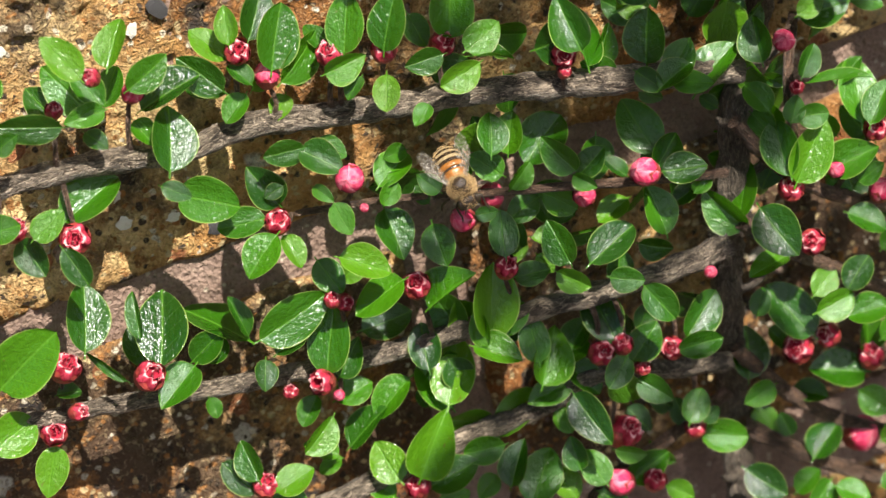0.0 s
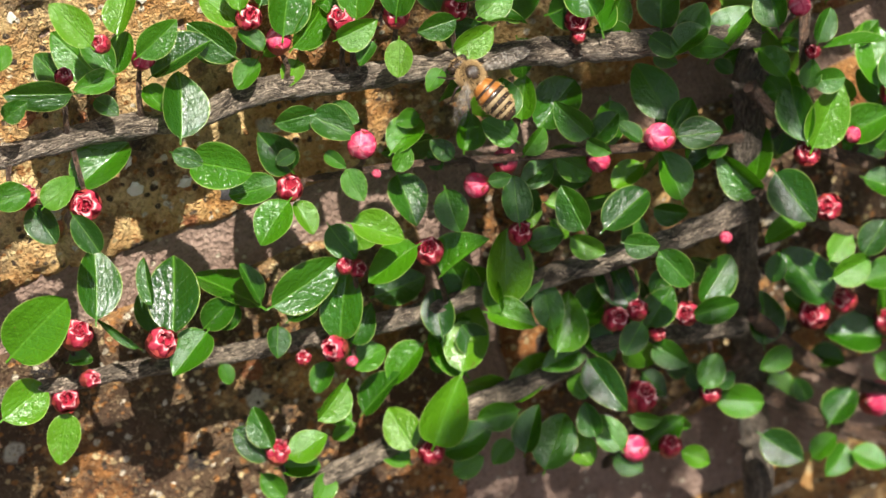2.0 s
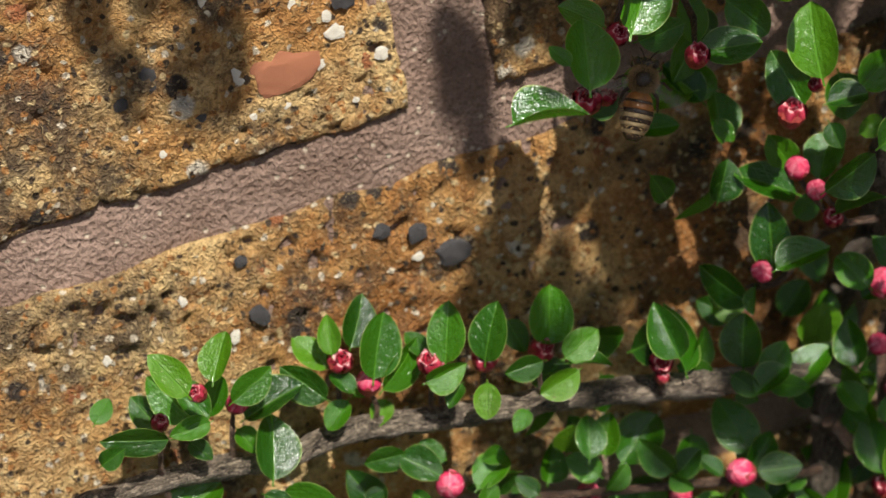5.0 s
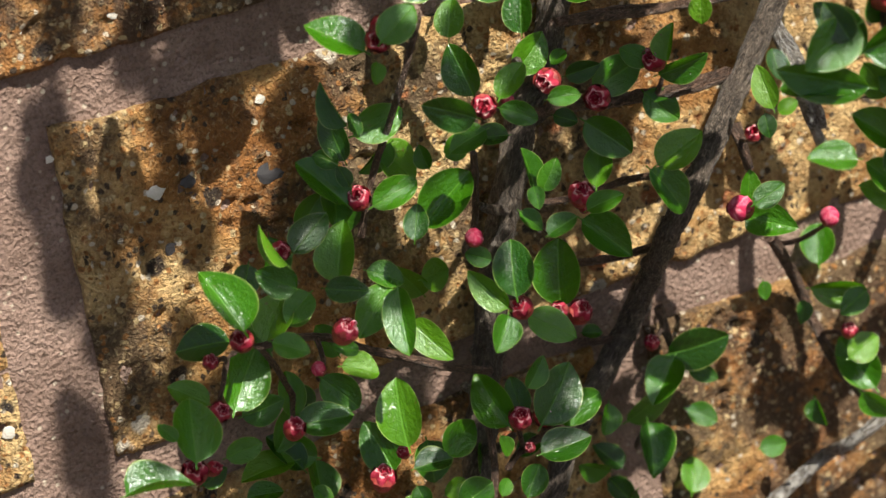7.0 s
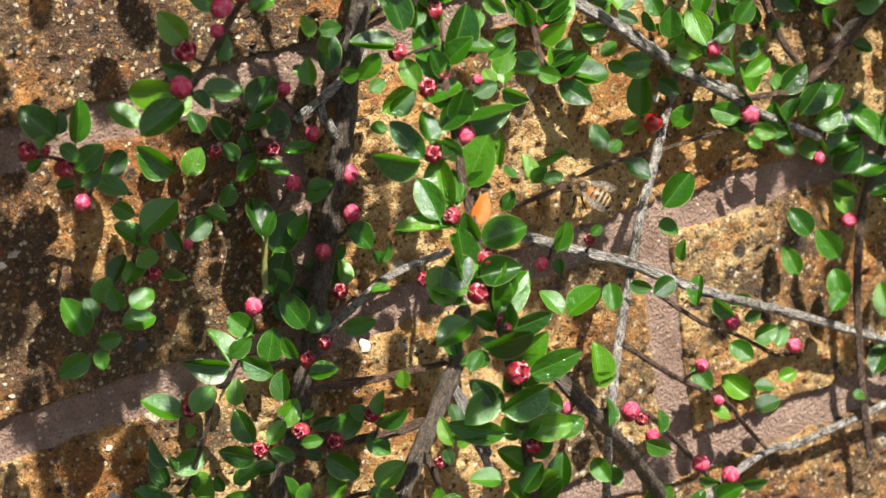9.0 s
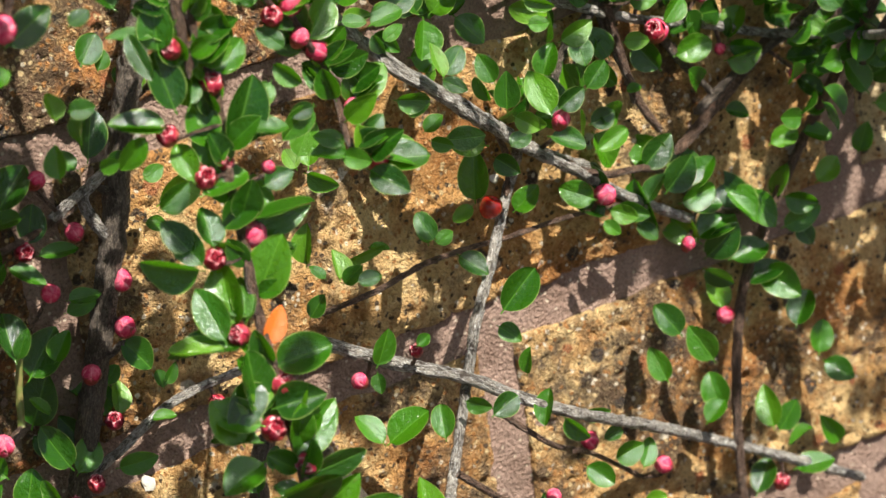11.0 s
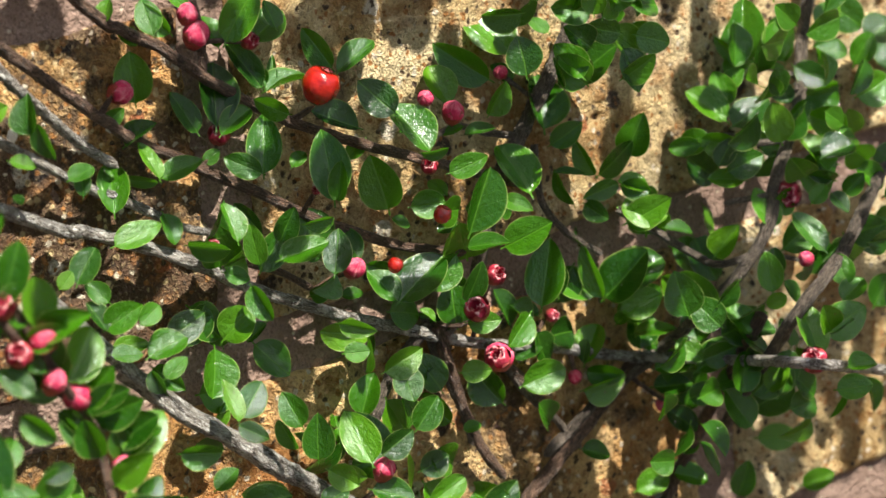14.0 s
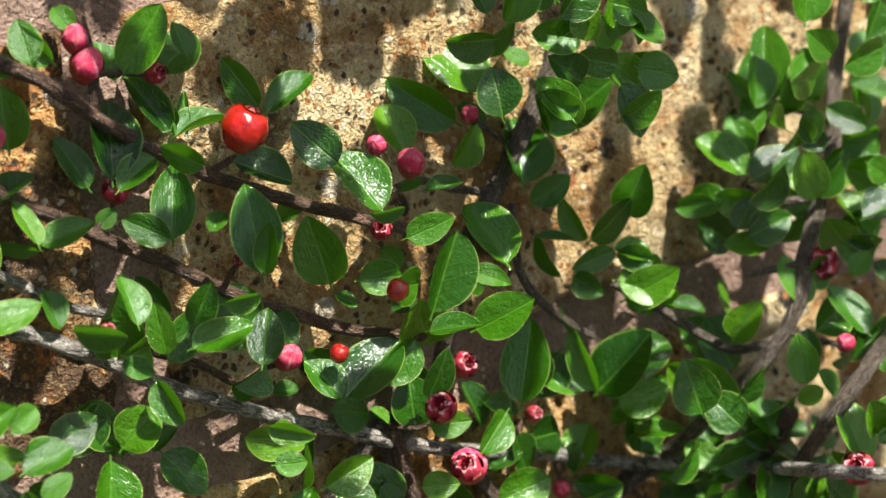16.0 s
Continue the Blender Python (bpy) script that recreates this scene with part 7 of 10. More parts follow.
leaves(high_c, [
    (222.1, -31.0, 1043.1, 59, -82, 3, 8.7, 8.9),
    (247.6, -14.8, 1031.4, -39, -51, 110, 12.5, 7.9),
    (243.9, -19.2, 1035.0, 85, -28, -20, 7.5, 5.7),
    (222.7, -18.3, 1031.7, -67, -20, 147, 9.3, 7.2),
    (225.1, -18.1, 1027.9, 74, 38, -45, 6.9, 5.4),
    (260.4, -10.4, 1002.8, 86, 26, -26, 7.5, 5.0),
    (282.5, -4.0, 1006.9, -83, -44, 141, 11.1, 10.4),
    (284.7, -4.0, 1000.6, 48, -30, 18, 12.1, 10.5),
    (285.5, -4.9, 995.9, 88, -10, -11, 10.0, 8.1),
    (305.3, -4.0, 988.2, -53, -50, 122, 13.1, 8.3),
    (288.8, -5.4, 985.8, 39, -16, -3, 12.5, 12.2),
    (288.6, -5.6, 984.8, -72, -41, 116, 12.0, 8.1)])
leaves(high_c, [
    (298.9, -4.7, 976.7, 40, -6, -9, 11.2, 8.2),
    (289.8, -5.4, 976.8, 112, 37, -34, 8.3, 8.4),
    (309.1, -4.0, 970.2, 52, 31, -67, 11.4, 10.1),
    (315.0, -4.0, 988.4, 3, -63, -5, 9.0, 9.2),
    (313.0, -10.8, 990.5, 95, 23, -27, 9.3, 6.1),
    (325.5, -8.5, 990.5, 53, -26, 8, 9.4, 6.0),
    (206.4, -16.7, 1013.2, -33, -53, 105, 7.5, 5.1),
    (283.6, -13.1, 956.5, -89, -61, 147, 10.8, 7.6),
    (274.4, -13.2, 966.5, -55, -56, 134, 9.6, 7.9),
    (269.3, -12.5, 955.4, -55, -62, 106, 9.4, 5.8),
    (286.5, -9.6, 941.2, -30, -73, 91, 9.7, 7.8),
    (280.2, -12.1, 940.2, 30, -37, -5, 7.3, 6.6)])
leaves(high_c, [
    (302.5, -9.4, 930.6, -21, -61, 69, 11.3, 6.7),
    (304.5, -9.3, 929.0, 63, -52, -16, 9.0, 6.1),
    (315.1, -9.2, 925.9, -3, 23, 158, 7.6, 7.8),
    (308.7, -9.0, 916.5, 26, -4, -17, 10.8, 10.2),
    (323.9, -8.2, 918.7, -71, -63, 144, 8.6, 5.5),
    (295.4, -8.9, 914.3, 19, -35, 27, 11.2, 6.7),
    (319.2, -9.9, 945.7, 43, -61, 27, 8.7, 6.6),
    (322.1, -8.2, 942.0, 51, 29, -59, 8.7, 7.1),
    (252.4, -19.1, 1037.6, 78, -48, -20, 7.6, 7.7),
    (306.1, -4.0, 1031.1, 109, 10, -37, 8.1, 5.9),
    (321.2, -7.7, 1028.1, 46, -2, -20, 8.5, 5.9),
    (326.2, -4.0, 1017.1, 52, 36, -59, 7.7, 6.7)])
leaves(high_c, [
    (330.6, -4.0, 1015.7, 57, -57, -20, 10.8, 6.0),
    (212.9, -21.4, 1052.1, 53, -34, 17, 8.6, 5.7),
    (190.4, -36.9, 1055.0, 102, 13, -19, 7.8, 5.2),
    (287.6, -8.5, 910.7, 52, 30, -46, 4.1, 4.2),
    (272.5, -4.5, 1006.1, 93, 75, -58, 15.3, 7.0),
    (306.5, -4.0, 992.6, 38, 51, -69, 11.6, 7.7),
    (326.4, -4.0, 1002.8, 36, 22, -32, 7.5, 7.7),
    (316.6, -10.5, 982.2, 44, 57, -68, 6.5, 6.5),
    (310.3, -11.0, 1005.3, 58, -13, -11, 8.2, 5.8),
    (269.8, -15.7, 1053.7, 77, 4, -28, 6.7, 5.5),
    (289.0, -5.1, 1033.2, 75, -12, -22, 9.7, 7.3),
    (306.0, -4.0, 1033.0, 20, -49, 14, 9.0, 6.8)])
leaves(high_c, [
    (266.2, -16.6, 1044.6, 70, 4, -27, 6.1, 5.5),
    (281.1, -5.5, 1000.4, 88, -46, -19, 11.0, 11.2),
    (289.8, -4.0, 998.7, 42, -47, -18, 9.4, 9.5),
    (287.7, -4.0, 994.2, 34, 4, -22, 9.2, 9.4),
    (300.4, -4.0, 994.0, 20, 42, -62, 10.4, 8.2),
    (291.4, -4.7, 979.8, 97, -42, -39, 11.7, 11.9),
    (303.5, -4.0, 968.8, 30, -12, -15, 10.7, 7.7),
    (296.4, -4.0, 964.5, -46, -58, 130, 8.6, 8.7),
    (313.2, -9.6, 955.2, 19, -51, 15, 10.1, 10.3),
    (312.1, -10.5, 982.6, 76, -21, -24, 10.5, 6.2)])
buds(high_c, [
    (280.9, -9.2, 1042.4, 56, -44, 2.85, 0),
    (245.0, -17.5, 1031.6, 32, 15, 2.10, 0),
    (285.5, -5.6, 985.2, 36, 16, 1.70, 0),
    (295.2, -4.2, 962.6, 77, -61, 2.24, 0),
    (325.4, -4.0, 1018.4, 83, -60, 1.57, 0),
    (303.5, -8.9, 914.8, 25, 7, 2.10, 1)])

near_a = plant("young cotoneaster shoot with pink buds standing forward of the others")
stem(near_a, [(131.3, -57.4, 1102.2), (133.6, -58.0, 1090.5), (136.4, -57.9, 1077.3), (134.9, -60.2, 1060.8), (134.0, -63.8, 1048.4), (132.5, -67.5, 1033.1), (131.8, -71.9, 1019.3), (132.8, -73.7, 1007.2), (130.9, -79.6, 995.8), (130.2, -84.0, 983.6), (131.8, -82.1, 966.8), (133.0, -80.9, 953.2), (133.8, -80.0, 948.6)], 1.11, 1.24, TWIG, 20, name="stem")
stem(near_a, [(136.1, -57.9, 1078.6), (136.6, -58.2, 1076.5), (134.7, -58.1, 1076.3)], 0.50, 0.36, TWIG, 6, name="spur")
stem(near_a, [(133.8, -64.4, 1046.5), (133.7, -64.3, 1046.8), (134.3, -64.5, 1046.3)], 0.52, 0.38, TWIG, 6, name="spur")
stem(near_a, [(134.0, -58.0, 1088.8), (132.6, -58.6, 1087.4), (129.1, -58.7, 1086.3)], 0.50, 0.37, TWIG, 6, name="spur")
stem(near_a, [(135.9, -59.8, 1069.3), (129.7, -59.5, 1069.3), (123.6, -59.5, 1068.7)], 0.51, 0.37, TWIG, 6, name="spur")
stem(near_a, [(134.8, -60.7, 1059.0), (131.1, -60.6, 1059.4), (128.5, -60.9, 1058.8)], 0.52, 0.38, TWIG, 6, name="spur")
stem(near_a, [(133.3, -65.4, 1043.0), (129.4, -65.6, 1042.6), (125.1, -65.4, 1043.7)], 0.52, 0.38, TWIG, 6, name="spur")
stem(near_a, [(132.2, -69.5, 1026.8), (130.8, -69.5, 1027.5), (127.8, -69.5, 1027.9)], 0.53, 0.38, TWIG, 6, name="spur")
stem(near_a, [(132.7, -73.4, 1008.7), (130.8, -73.8, 1008.4), (127.4, -73.6, 1007.5)], 0.53, 0.38, TWIG, 6, name="spur")
stem(near_a, [(129.7, -83.8, 989.4), (130.0, -84.3, 989.6), (128.6, -83.7, 988.2)], 0.53, 0.38, TWIG, 6, name="spur")
stem(near_a, [(131.5, -82.3, 969.2), (132.0, -82.9, 967.2), (134.1, -81.9, 966.7)], 0.52, 0.38, TWIG, 6, name="spur")
stem(near_a, [(134.5, -57.9, 1086.6), (133.6, -58.6, 1085.3), (133.5, -58.5, 1085.4)], 0.50, 0.37, TWIG, 6, name="spur")
stem(near_a, [(134.6, -61.0, 1057.9), (138.9, -61.4, 1056.3), (144.5, -61.3, 1057.4)], 0.52, 0.38, TWIG, 6, name="spur")
stem(near_a, [(128.8, -57.0, 1111.3), (130.2, -57.3, 1103.4), (130.4, -58.1, 1093.5), (131.7, -58.5, 1081.3)], 0.87, 0.87, TWIG, 8, name="twig")
leaves(near_a, [
    (126.0, -59.6, 1075.3, -13, -71, 100, 12.5, 7.9),
    (131.9, -59.7, 1065.7, -16, -74, 98, 9.7, 8.2),
    (137.6, -59.8, 1064.4, 97, -63, -15, 14.9, 9.3),
    (123.5, -59.3, 1072.3, -38, -14, 162, 11.9, 6.4),
    (139.0, -60.7, 1065.8, 39, -3, -11, 10.6, 5.5),
    (127.1, -60.6, 1059.8, -22, -55, 92, 8.7, 5.6),
    (126.8, -64.4, 1046.6, 23, -54, 73, 9.0, 9.0),
    (123.3, -65.3, 1044.0, -57, -50, 118, 11.2, 6.4),
    (122.3, -65.4, 1042.9, -116, -14, 151, 12.3, 9.1),
    (133.5, -67.6, 1034.0, 63, -63, -25, 14.2, 10.0),
    (136.8, -63.5, 1048.8, 109, 2, -12, 13.5, 5.9),
    (123.2, -69.6, 1028.6, -38, -57, 102, 12.2, 7.1)])
leaves(near_a, [
    (122.6, -70.0, 1026.7, -11, -8, 157, 11.6, 7.5),
    (129.4, -68.8, 1031.1, -8, -56, 73, 7.4, 4.8),
    (133.0, -71.7, 1020.1, 53, -13, -22, 12.1, 9.0),
    (126.5, -73.9, 1013.6, 39, -61, 62, 14.8, 7.2),
    (124.9, -75.7, 1010.8, -50, -30, 150, 11.1, 7.6),
    (124.7, -74.8, 1006.8, -9, -9, 146, 10.3, 7.6),
    (130.8, -77.4, 1002.5, 64, -32, 10, 15.0, 8.1),
    (131.5, -79.5, 998.4, 102, -2, -3, 14.6, 7.1),
    (125.1, -82.1, 994.0, -54, -5, 164, 7.8, 4.9),
    (132.5, -87.6, 989.0, 94, -8, -14, 14.7, 8.1),
    (132.2, -81.9, 991.2, 98, -35, -35, 11.1, 7.7),
    (125.8, -83.3, 979.9, -62, -51, 139, 11.4, 6.7)])
leaves(near_a, [
    (134.2, -82.4, 981.7, 80, 29, -36, 9.6, 7.4),
    (123.8, -87.1, 975.7, -102, -15, 150, 14.9, 7.8),
    (131.1, -85.2, 972.5, 62, -1, -14, 12.1, 7.2),
    (124.8, -59.2, 1087.8, -1, -76, 58, 10.5, 7.6),
    (132.7, -59.8, 1083.3, 52, -42, -14, 9.4, 8.1),
    (134.7, -73.4, 1012.7, -25, 44, 154, 9.6, 9.1),
    (142.0, -61.9, 1054.7, 60, -11, -6, 7.0, 5.2),
    (132.8, -60.1, 1061.1, -29, -73, 89, 10.8, 7.6),
    (118.1, -61.6, 1056.6, 95, -31, -16, 7.8, 6.6),
    (139.0, -63.3, 1049.6, 36, -46, 57, 9.8, 8.2),
    (135.0, -66.8, 1038.0, 35, -23, 9, 11.4, 6.5),
    (126.1, -70.3, 1026.5, -14, -5, 159, 15.0, 9.1)])
leaves(near_a, [
    (127.0, -73.2, 1011.7, -17, -85, 123, 14.3, 9.5),
    (120.7, -74.6, 1008.0, -52, -64, 140, 10.9, 11.1),
    (117.5, -84.4, 993.7, 36, -37, 13, 6.2, 6.3),
    (120.4, -88.6, 985.0, -65, -55, 121, 7.4, 7.5),
    (122.6, -84.6, 975.1, -27, -7, 141, 12.0, 7.6),
    (142.0, -81.5, 967.3, 68, -26, -15, 7.6, 7.7),
    (122.7, -83.6, 962.2, -35, -14, 162, 8.5, 6.0),
    (128.5, -83.7, 957.0, 40, -52, -22, 9.0, 8.7),
    (140.3, -82.8, 954.0, 1, -72, 36, 9.1, 8.2),
    (128.5, -85.3, 971.7, 26, -35, 20, 10.9, 6.9)])
buds(near_a, [
    (135.4, -58.7, 1078.1, 38, 10, 2.46, 2),
    (136.4, -64.3, 1046.2, 73, 7, 2.68, 0),
    (127.6, -58.8, 1087.6, 53, -53, 2.32, 1),
    (123.4, -59.4, 1070.5, 38, -34, 2.25, 1),
    (129.7, -60.5, 1059.8, 51, -6, 2.39, 1),
    (135.1, -60.0, 1061.5, 71, 1, 1.84, 1),
    (126.3, -65.1, 1044.2, 59, -6, 2.25, 1),
    (126.6, -69.5, 1028.7, 61, -57, 2.25, 1),
    (132.9, -72.8, 1016.6, 31, 12, 2.83, 2),
    (128.2, -75.0, 1008.8, 56, 0, 2.68, 1),
    (132.8, -78.2, 1000.2, 80, -55, 2.69, 2),
    (130.1, -86.2, 989.7, 60, 20, 2.96, 2)])
buds(near_a, [
    (133.0, -83.6, 968.7, 45, -38, 2.57, 1),
    (133.9, -58.8, 1086.2, 45, 12, 1.23, 1),
    (143.9, -61.1, 1058.0, 54, -57, 1.39, 0)])

near_b = plant("cotoneaster shoot with round leaves and bright pink buds")
stem(near_b, [(153.1, -54.7, 1096.9), (158.2, -56.0, 1084.3), (167.4, -50.3, 1067.9), (163.6, -61.1, 1057.1), (167.3, -62.3, 1052.2)], 0.85, 0.70, TWIG, 8, name="twig")
stem(near_b, [(162.3, -50.7, 1079.9), (158.1, -56.6, 1081.0), (157.3, -56.3, 1080.0)], 0.51, 0.37, TWIG, 6, name="spur")
stem(near_b, [(167.3, -52.5, 1061.4), (169.1, -53.1, 1061.3), (169.9, -52.6, 1060.6)], 0.52, 0.38, TWIG, 6, name="spur")
stem(near_b, [(167.1, -62.2, 1052.5), (168.6, -62.2, 1052.3), (168.2, -62.5, 1051.3)], 0.51, 0.37, TWIG, 6, name="spur")
stem(near_b, [(131.1, -56.0, 1167.0), (143.4, -55.8, 1116.7), (148.1, -55.0, 1100.3), (153.2, -56.1, 1089.5), (162.1, -50.4, 1077.3), (168.4, -50.4, 1067.6), (171.8, -53.7, 1060.3)], 0.75, 0.75, TWIG, 8, name="twig")
stem(near_b, [(154.1, -56.1, 1088.0), (153.4, -56.5, 1087.2), (153.3, -56.1, 1086.2)], 0.50, 0.37, TWIG, 6, name="spur")
stem(near_b, [(156.7, -55.7, 1087.9), (156.0, -56.1, 1088.1), (156.9, -55.5, 1087.7)], 0.50, 0.37, TWIG, 6, name="spur")
stem(near_b, [(167.4, -50.5, 1067.2), (167.3, -51.2, 1066.3), (166.9, -50.8, 1066.9)], 0.51, 0.37, TWIG, 6, name="spur")
leaves(near_b, [
    (170.5, -54.7, 1064.1, 51, -36, 2, 10.1, 7.3),
    (162.2, -61.5, 1055.1, -36, -17, 154, 7.6, 7.6),
    (166.5, -60.4, 1056.8, 67, -28, 8, 8.4, 4.6),
    (169.7, -62.1, 1051.9, 44, 5, -22, 10.6, 7.8),
    (166.7, -62.7, 1050.8, 48, 25, -62, 9.7, 6.5),
    (162.6, -52.7, 1079.1, 73, -44, 13, 10.5, 7.6),
    (149.1, -56.2, 1097.9, 37, -58, 47, 8.9, 6.4),
    (151.8, -56.6, 1096.3, 84, -67, -21, 10.1, 5.6),
    (157.3, -56.5, 1090.4, 34, -80, 47, 8.4, 7.3),
    (163.5, -50.6, 1086.4, 125, -49, -36, 5.6, 4.7),
    (142.9, -56.7, 1093.9, 70, -22, -27, 5.6, 4.6),
    (137.0, -58.7, 1079.7, 58, -32, 12, 9.8, 6.1)])
leaves(near_b, [
    (173.0, -39.0, 1068.3, 42, 5, -25, 6.2, 5.8),
    (164.2, -53.1, 1067.8, -88, -54, 139, 7.1, 3.5),
    (160.1, -54.5, 1065.3, -77, 10, 164, 5.5, 4.3),
    (161.4, -61.5, 1055.4, 72, 15, -51, 6.4, 4.8),
    (153.9, -55.5, 1086.0, 35, 28, -56, 4.5, 4.4),
    (148.8, -56.3, 1090.4, -58, -53, 137, 4.1, 4.0),
    (152.6, -55.8, 1092.2, 63, -16, 3, 3.8, 3.6),
    (104.7, -59.4, 1073.8, -5, -87, 7, 7.2, 7.4),
    (107.5, -59.7, 1067.9, 85, -17, -47, 4.5, 4.5),
    (98.6, -59.7, 1068.5, -29, -69, 63, 7.0, 7.1),
    (103.5, -58.9, 1081.1, 69, -5, -39, 5.5, 4.9),
    (100.2, -59.0, 1080.1, 25, -49, 70, 6.5, 5.3)])
buds(near_b, [
    (158.1, -57.1, 1081.4, 42, 16, 1.95, 0),
    (164.6, -51.6, 1076.0, 50, -52, 2.40, 0),
    (170.0, -54.1, 1062.2, 45, 3, 2.14, 0),
    (169.3, -61.9, 1052.9, 33, -2, 2.41, 0),
    (146.6, -56.0, 1106.7, 66, -46, 2.28, 0),
    (151.5, -55.9, 1095.8, 40, -14, 2.30, 1),
    (152.4, -57.3, 1087.5, 55, -28, 2.21, 1),
    (157.4, -56.7, 1088.5, 64, 1, 2.32, 0),
    (165.7, -51.9, 1068.2, 46, -47, 1.43, 0)])

near_c = plant("cotoneaster shoot crowded with leaves, reddish twig and pink buds")
stem(near_c, [(97.8, -57.3, 1108.9), (93.0, -57.8, 1100.4), (81.7, -58.4, 1090.7), (72.0, -59.3, 1080.9), (67.2, -59.6, 1075.9)], 0.96, 0.82, TWIG, 8, name="twig")
stem(near_c, [(87.7, -58.1, 1095.9), (85.8, -58.0, 1096.5), (85.3, -58.0, 1098.0)], 0.53, 0.39, TWIG, 6, name="spur")
stem(near_c, [(92.8, -57.8, 1100.2), (92.8, -57.9, 1099.6), (92.7, -57.8, 1100.4)], 0.53, 0.38, TWIG, 6, name="spur")
stem(near_c, [(85.2, -58.2, 1093.7), (85.4, -58.2, 1094.1), (84.5, -58.2, 1093.7)], 0.53, 0.39, TWIG, 6, name="spur")
stem(near_c, [(81.2, -58.4, 1090.2), (78.5, -58.3, 1092.4), (77.0, -58.3, 1093.6)], 0.53, 0.39, TWIG, 6, name="spur")
stem(near_c, [(71.9, -59.3, 1080.7), (70.8, -58.9, 1081.8), (67.8, -58.8, 1084.2)], 0.53, 0.39, TWIG, 6, name="spur")
stem(near_c, [(67.2, -59.6, 1075.9), (66.6, -59.6, 1074.7), (64.5, -59.6, 1075.5)], 0.53, 0.39, TWIG, 6, name="spur")
stem(near_c, [(77.4, -58.7, 1086.3), (77.8, -58.7, 1086.1), (77.1, -58.6, 1086.7)], 0.53, 0.39, TWIG, 6, name="spur")
stem(near_c, [(122.8, -56.0, 1157.7), (125.3, -56.0, 1145.0), (129.0, -56.3, 1127.6), (131.2, -56.8, 1108.9), (131.5, -57.7, 1098.7), (131.4, -58.3, 1091.3), (130.8, -58.6, 1080.1)], 0.91, 0.82, TWIG, 8, name="twig")
stem(near_c, [(126.6, -56.3, 1138.8), (126.2, -56.4, 1137.6), (123.6, -56.4, 1137.9)], 0.51, 0.37, TWIG, 6, name="spur")
stem(near_c, [(127.2, -56.3, 1136.4), (126.7, -56.3, 1135.0), (126.4, -56.3, 1134.1)], 0.51, 0.37, TWIG, 6, name="spur")
stem(near_c, [(139.5, -56.2, 1132.1), (138.1, -56.2, 1129.9), (136.6, -56.2, 1129.7)], 0.50, 0.37, TWIG, 6, name="spur")
stem(near_c, [(129.1, -56.4, 1126.8), (127.7, -56.4, 1126.0), (125.6, -56.5, 1125.2)], 0.51, 0.37, TWIG, 6, name="spur")
stem(near_c, [(129.3, -56.5, 1124.7), (129.5, -56.5, 1124.5), (127.8, -56.6, 1122.8)], 0.51, 0.37, TWIG, 6, name="spur")
stem(near_c, [(129.2, -56.4, 1126.0), (124.7, -56.5, 1124.9), (119.6, -56.7, 1123.2)], 0.51, 0.37, TWIG, 6, name="spur")
stem(near_c, [(143.8, -55.2, 1115.7), (142.4, -55.7, 1114.9), (142.5, -55.7, 1114.0)], 0.50, 0.36, TWIG, 6, name="spur")
stem(near_c, [(128.8, -57.0, 1111.3), (122.3, -57.0, 1111.0), (115.8, -57.3, 1109.7)], 0.51, 0.37, TWIG, 6, name="spur")
stem(near_c, [(128.9, -57.0, 1110.9), (126.4, -57.0, 1109.2), (123.3, -57.1, 1109.3)], 0.51, 0.37, TWIG, 6, name="spur")
stem(near_c, [(131.2, -56.9, 1108.2), (131.9, -57.0, 1107.4), (131.9, -56.9, 1107.3)], 0.50, 0.37, TWIG, 6, name="spur")
leaves(near_c, [
    (68.1, -58.6, 1087.1, -92, -57, 153, 9.8, 7.5),
    (82.1, -57.9, 1099.3, -5, -54, 104, 9.7, 9.9),
    (77.7, -58.3, 1093.5, -86, -38, 151, 8.3, 5.5),
    (63.0, -59.5, 1076.8, -82, 1, 137, 12.5, 7.6),
    (64.5, -59.7, 1073.5, -46, 23, 177, 13.1, 8.3),
    (67.9, -59.4, 1078.9, -89, -29, 153, 7.7, 4.9),
    (70.0, -59.6, 1074.8, 38, 9, -19, 9.6, 7.4),
    (67.2, -59.6, 1075.2, 35, 48, -45, 5.8, 5.3),
    (93.8, -58.0, 1097.1, 67, -23, 10, 12.8, 6.9),
    (75.2, -58.9, 1081.2, 93, -49, 2, 6.4, 5.6),
    (86.3, -58.4, 1090.9, 46, -11, 2, 7.1, 5.9),
    (121.6, -56.5, 1136.7, -64, -31, 145, 6.1, 4.1)])
leaves(near_c, [
    (123.2, -56.4, 1134.2, -47, -12, 131, 8.3, 4.6),
    (126.6, -56.5, 1126.6, 124, -74, -26, 10.2, 7.5),
    (121.4, -56.6, 1125.6, -37, -55, 120, 8.4, 6.6),
    (133.9, -56.3, 1131.2, 141, -78, -55, 9.0, 5.3),
    (139.5, -56.2, 1131.3, 59, -44, 30, 9.5, 5.2),
    (137.2, -56.4, 1116.5, 49, -48, 36, 11.6, 7.4),
    (136.7, -56.6, 1116.2, -74, -81, 147, 7.3, 4.1),
    (144.7, -55.0, 1107.6, 31, -53, 61, 9.8, 7.2),
    (124.3, -57.0, 1111.1, 43, -84, 11, 9.6, 5.7),
    (129.5, -57.1, 1107.6, -15, -58, 67, 9.0, 4.8),
    (133.4, -56.9, 1108.8, 59, -45, 26, 10.4, 5.7),
    (114.3, -57.5, 1112.1, 2, -52, 64, 9.2, 5.9)])
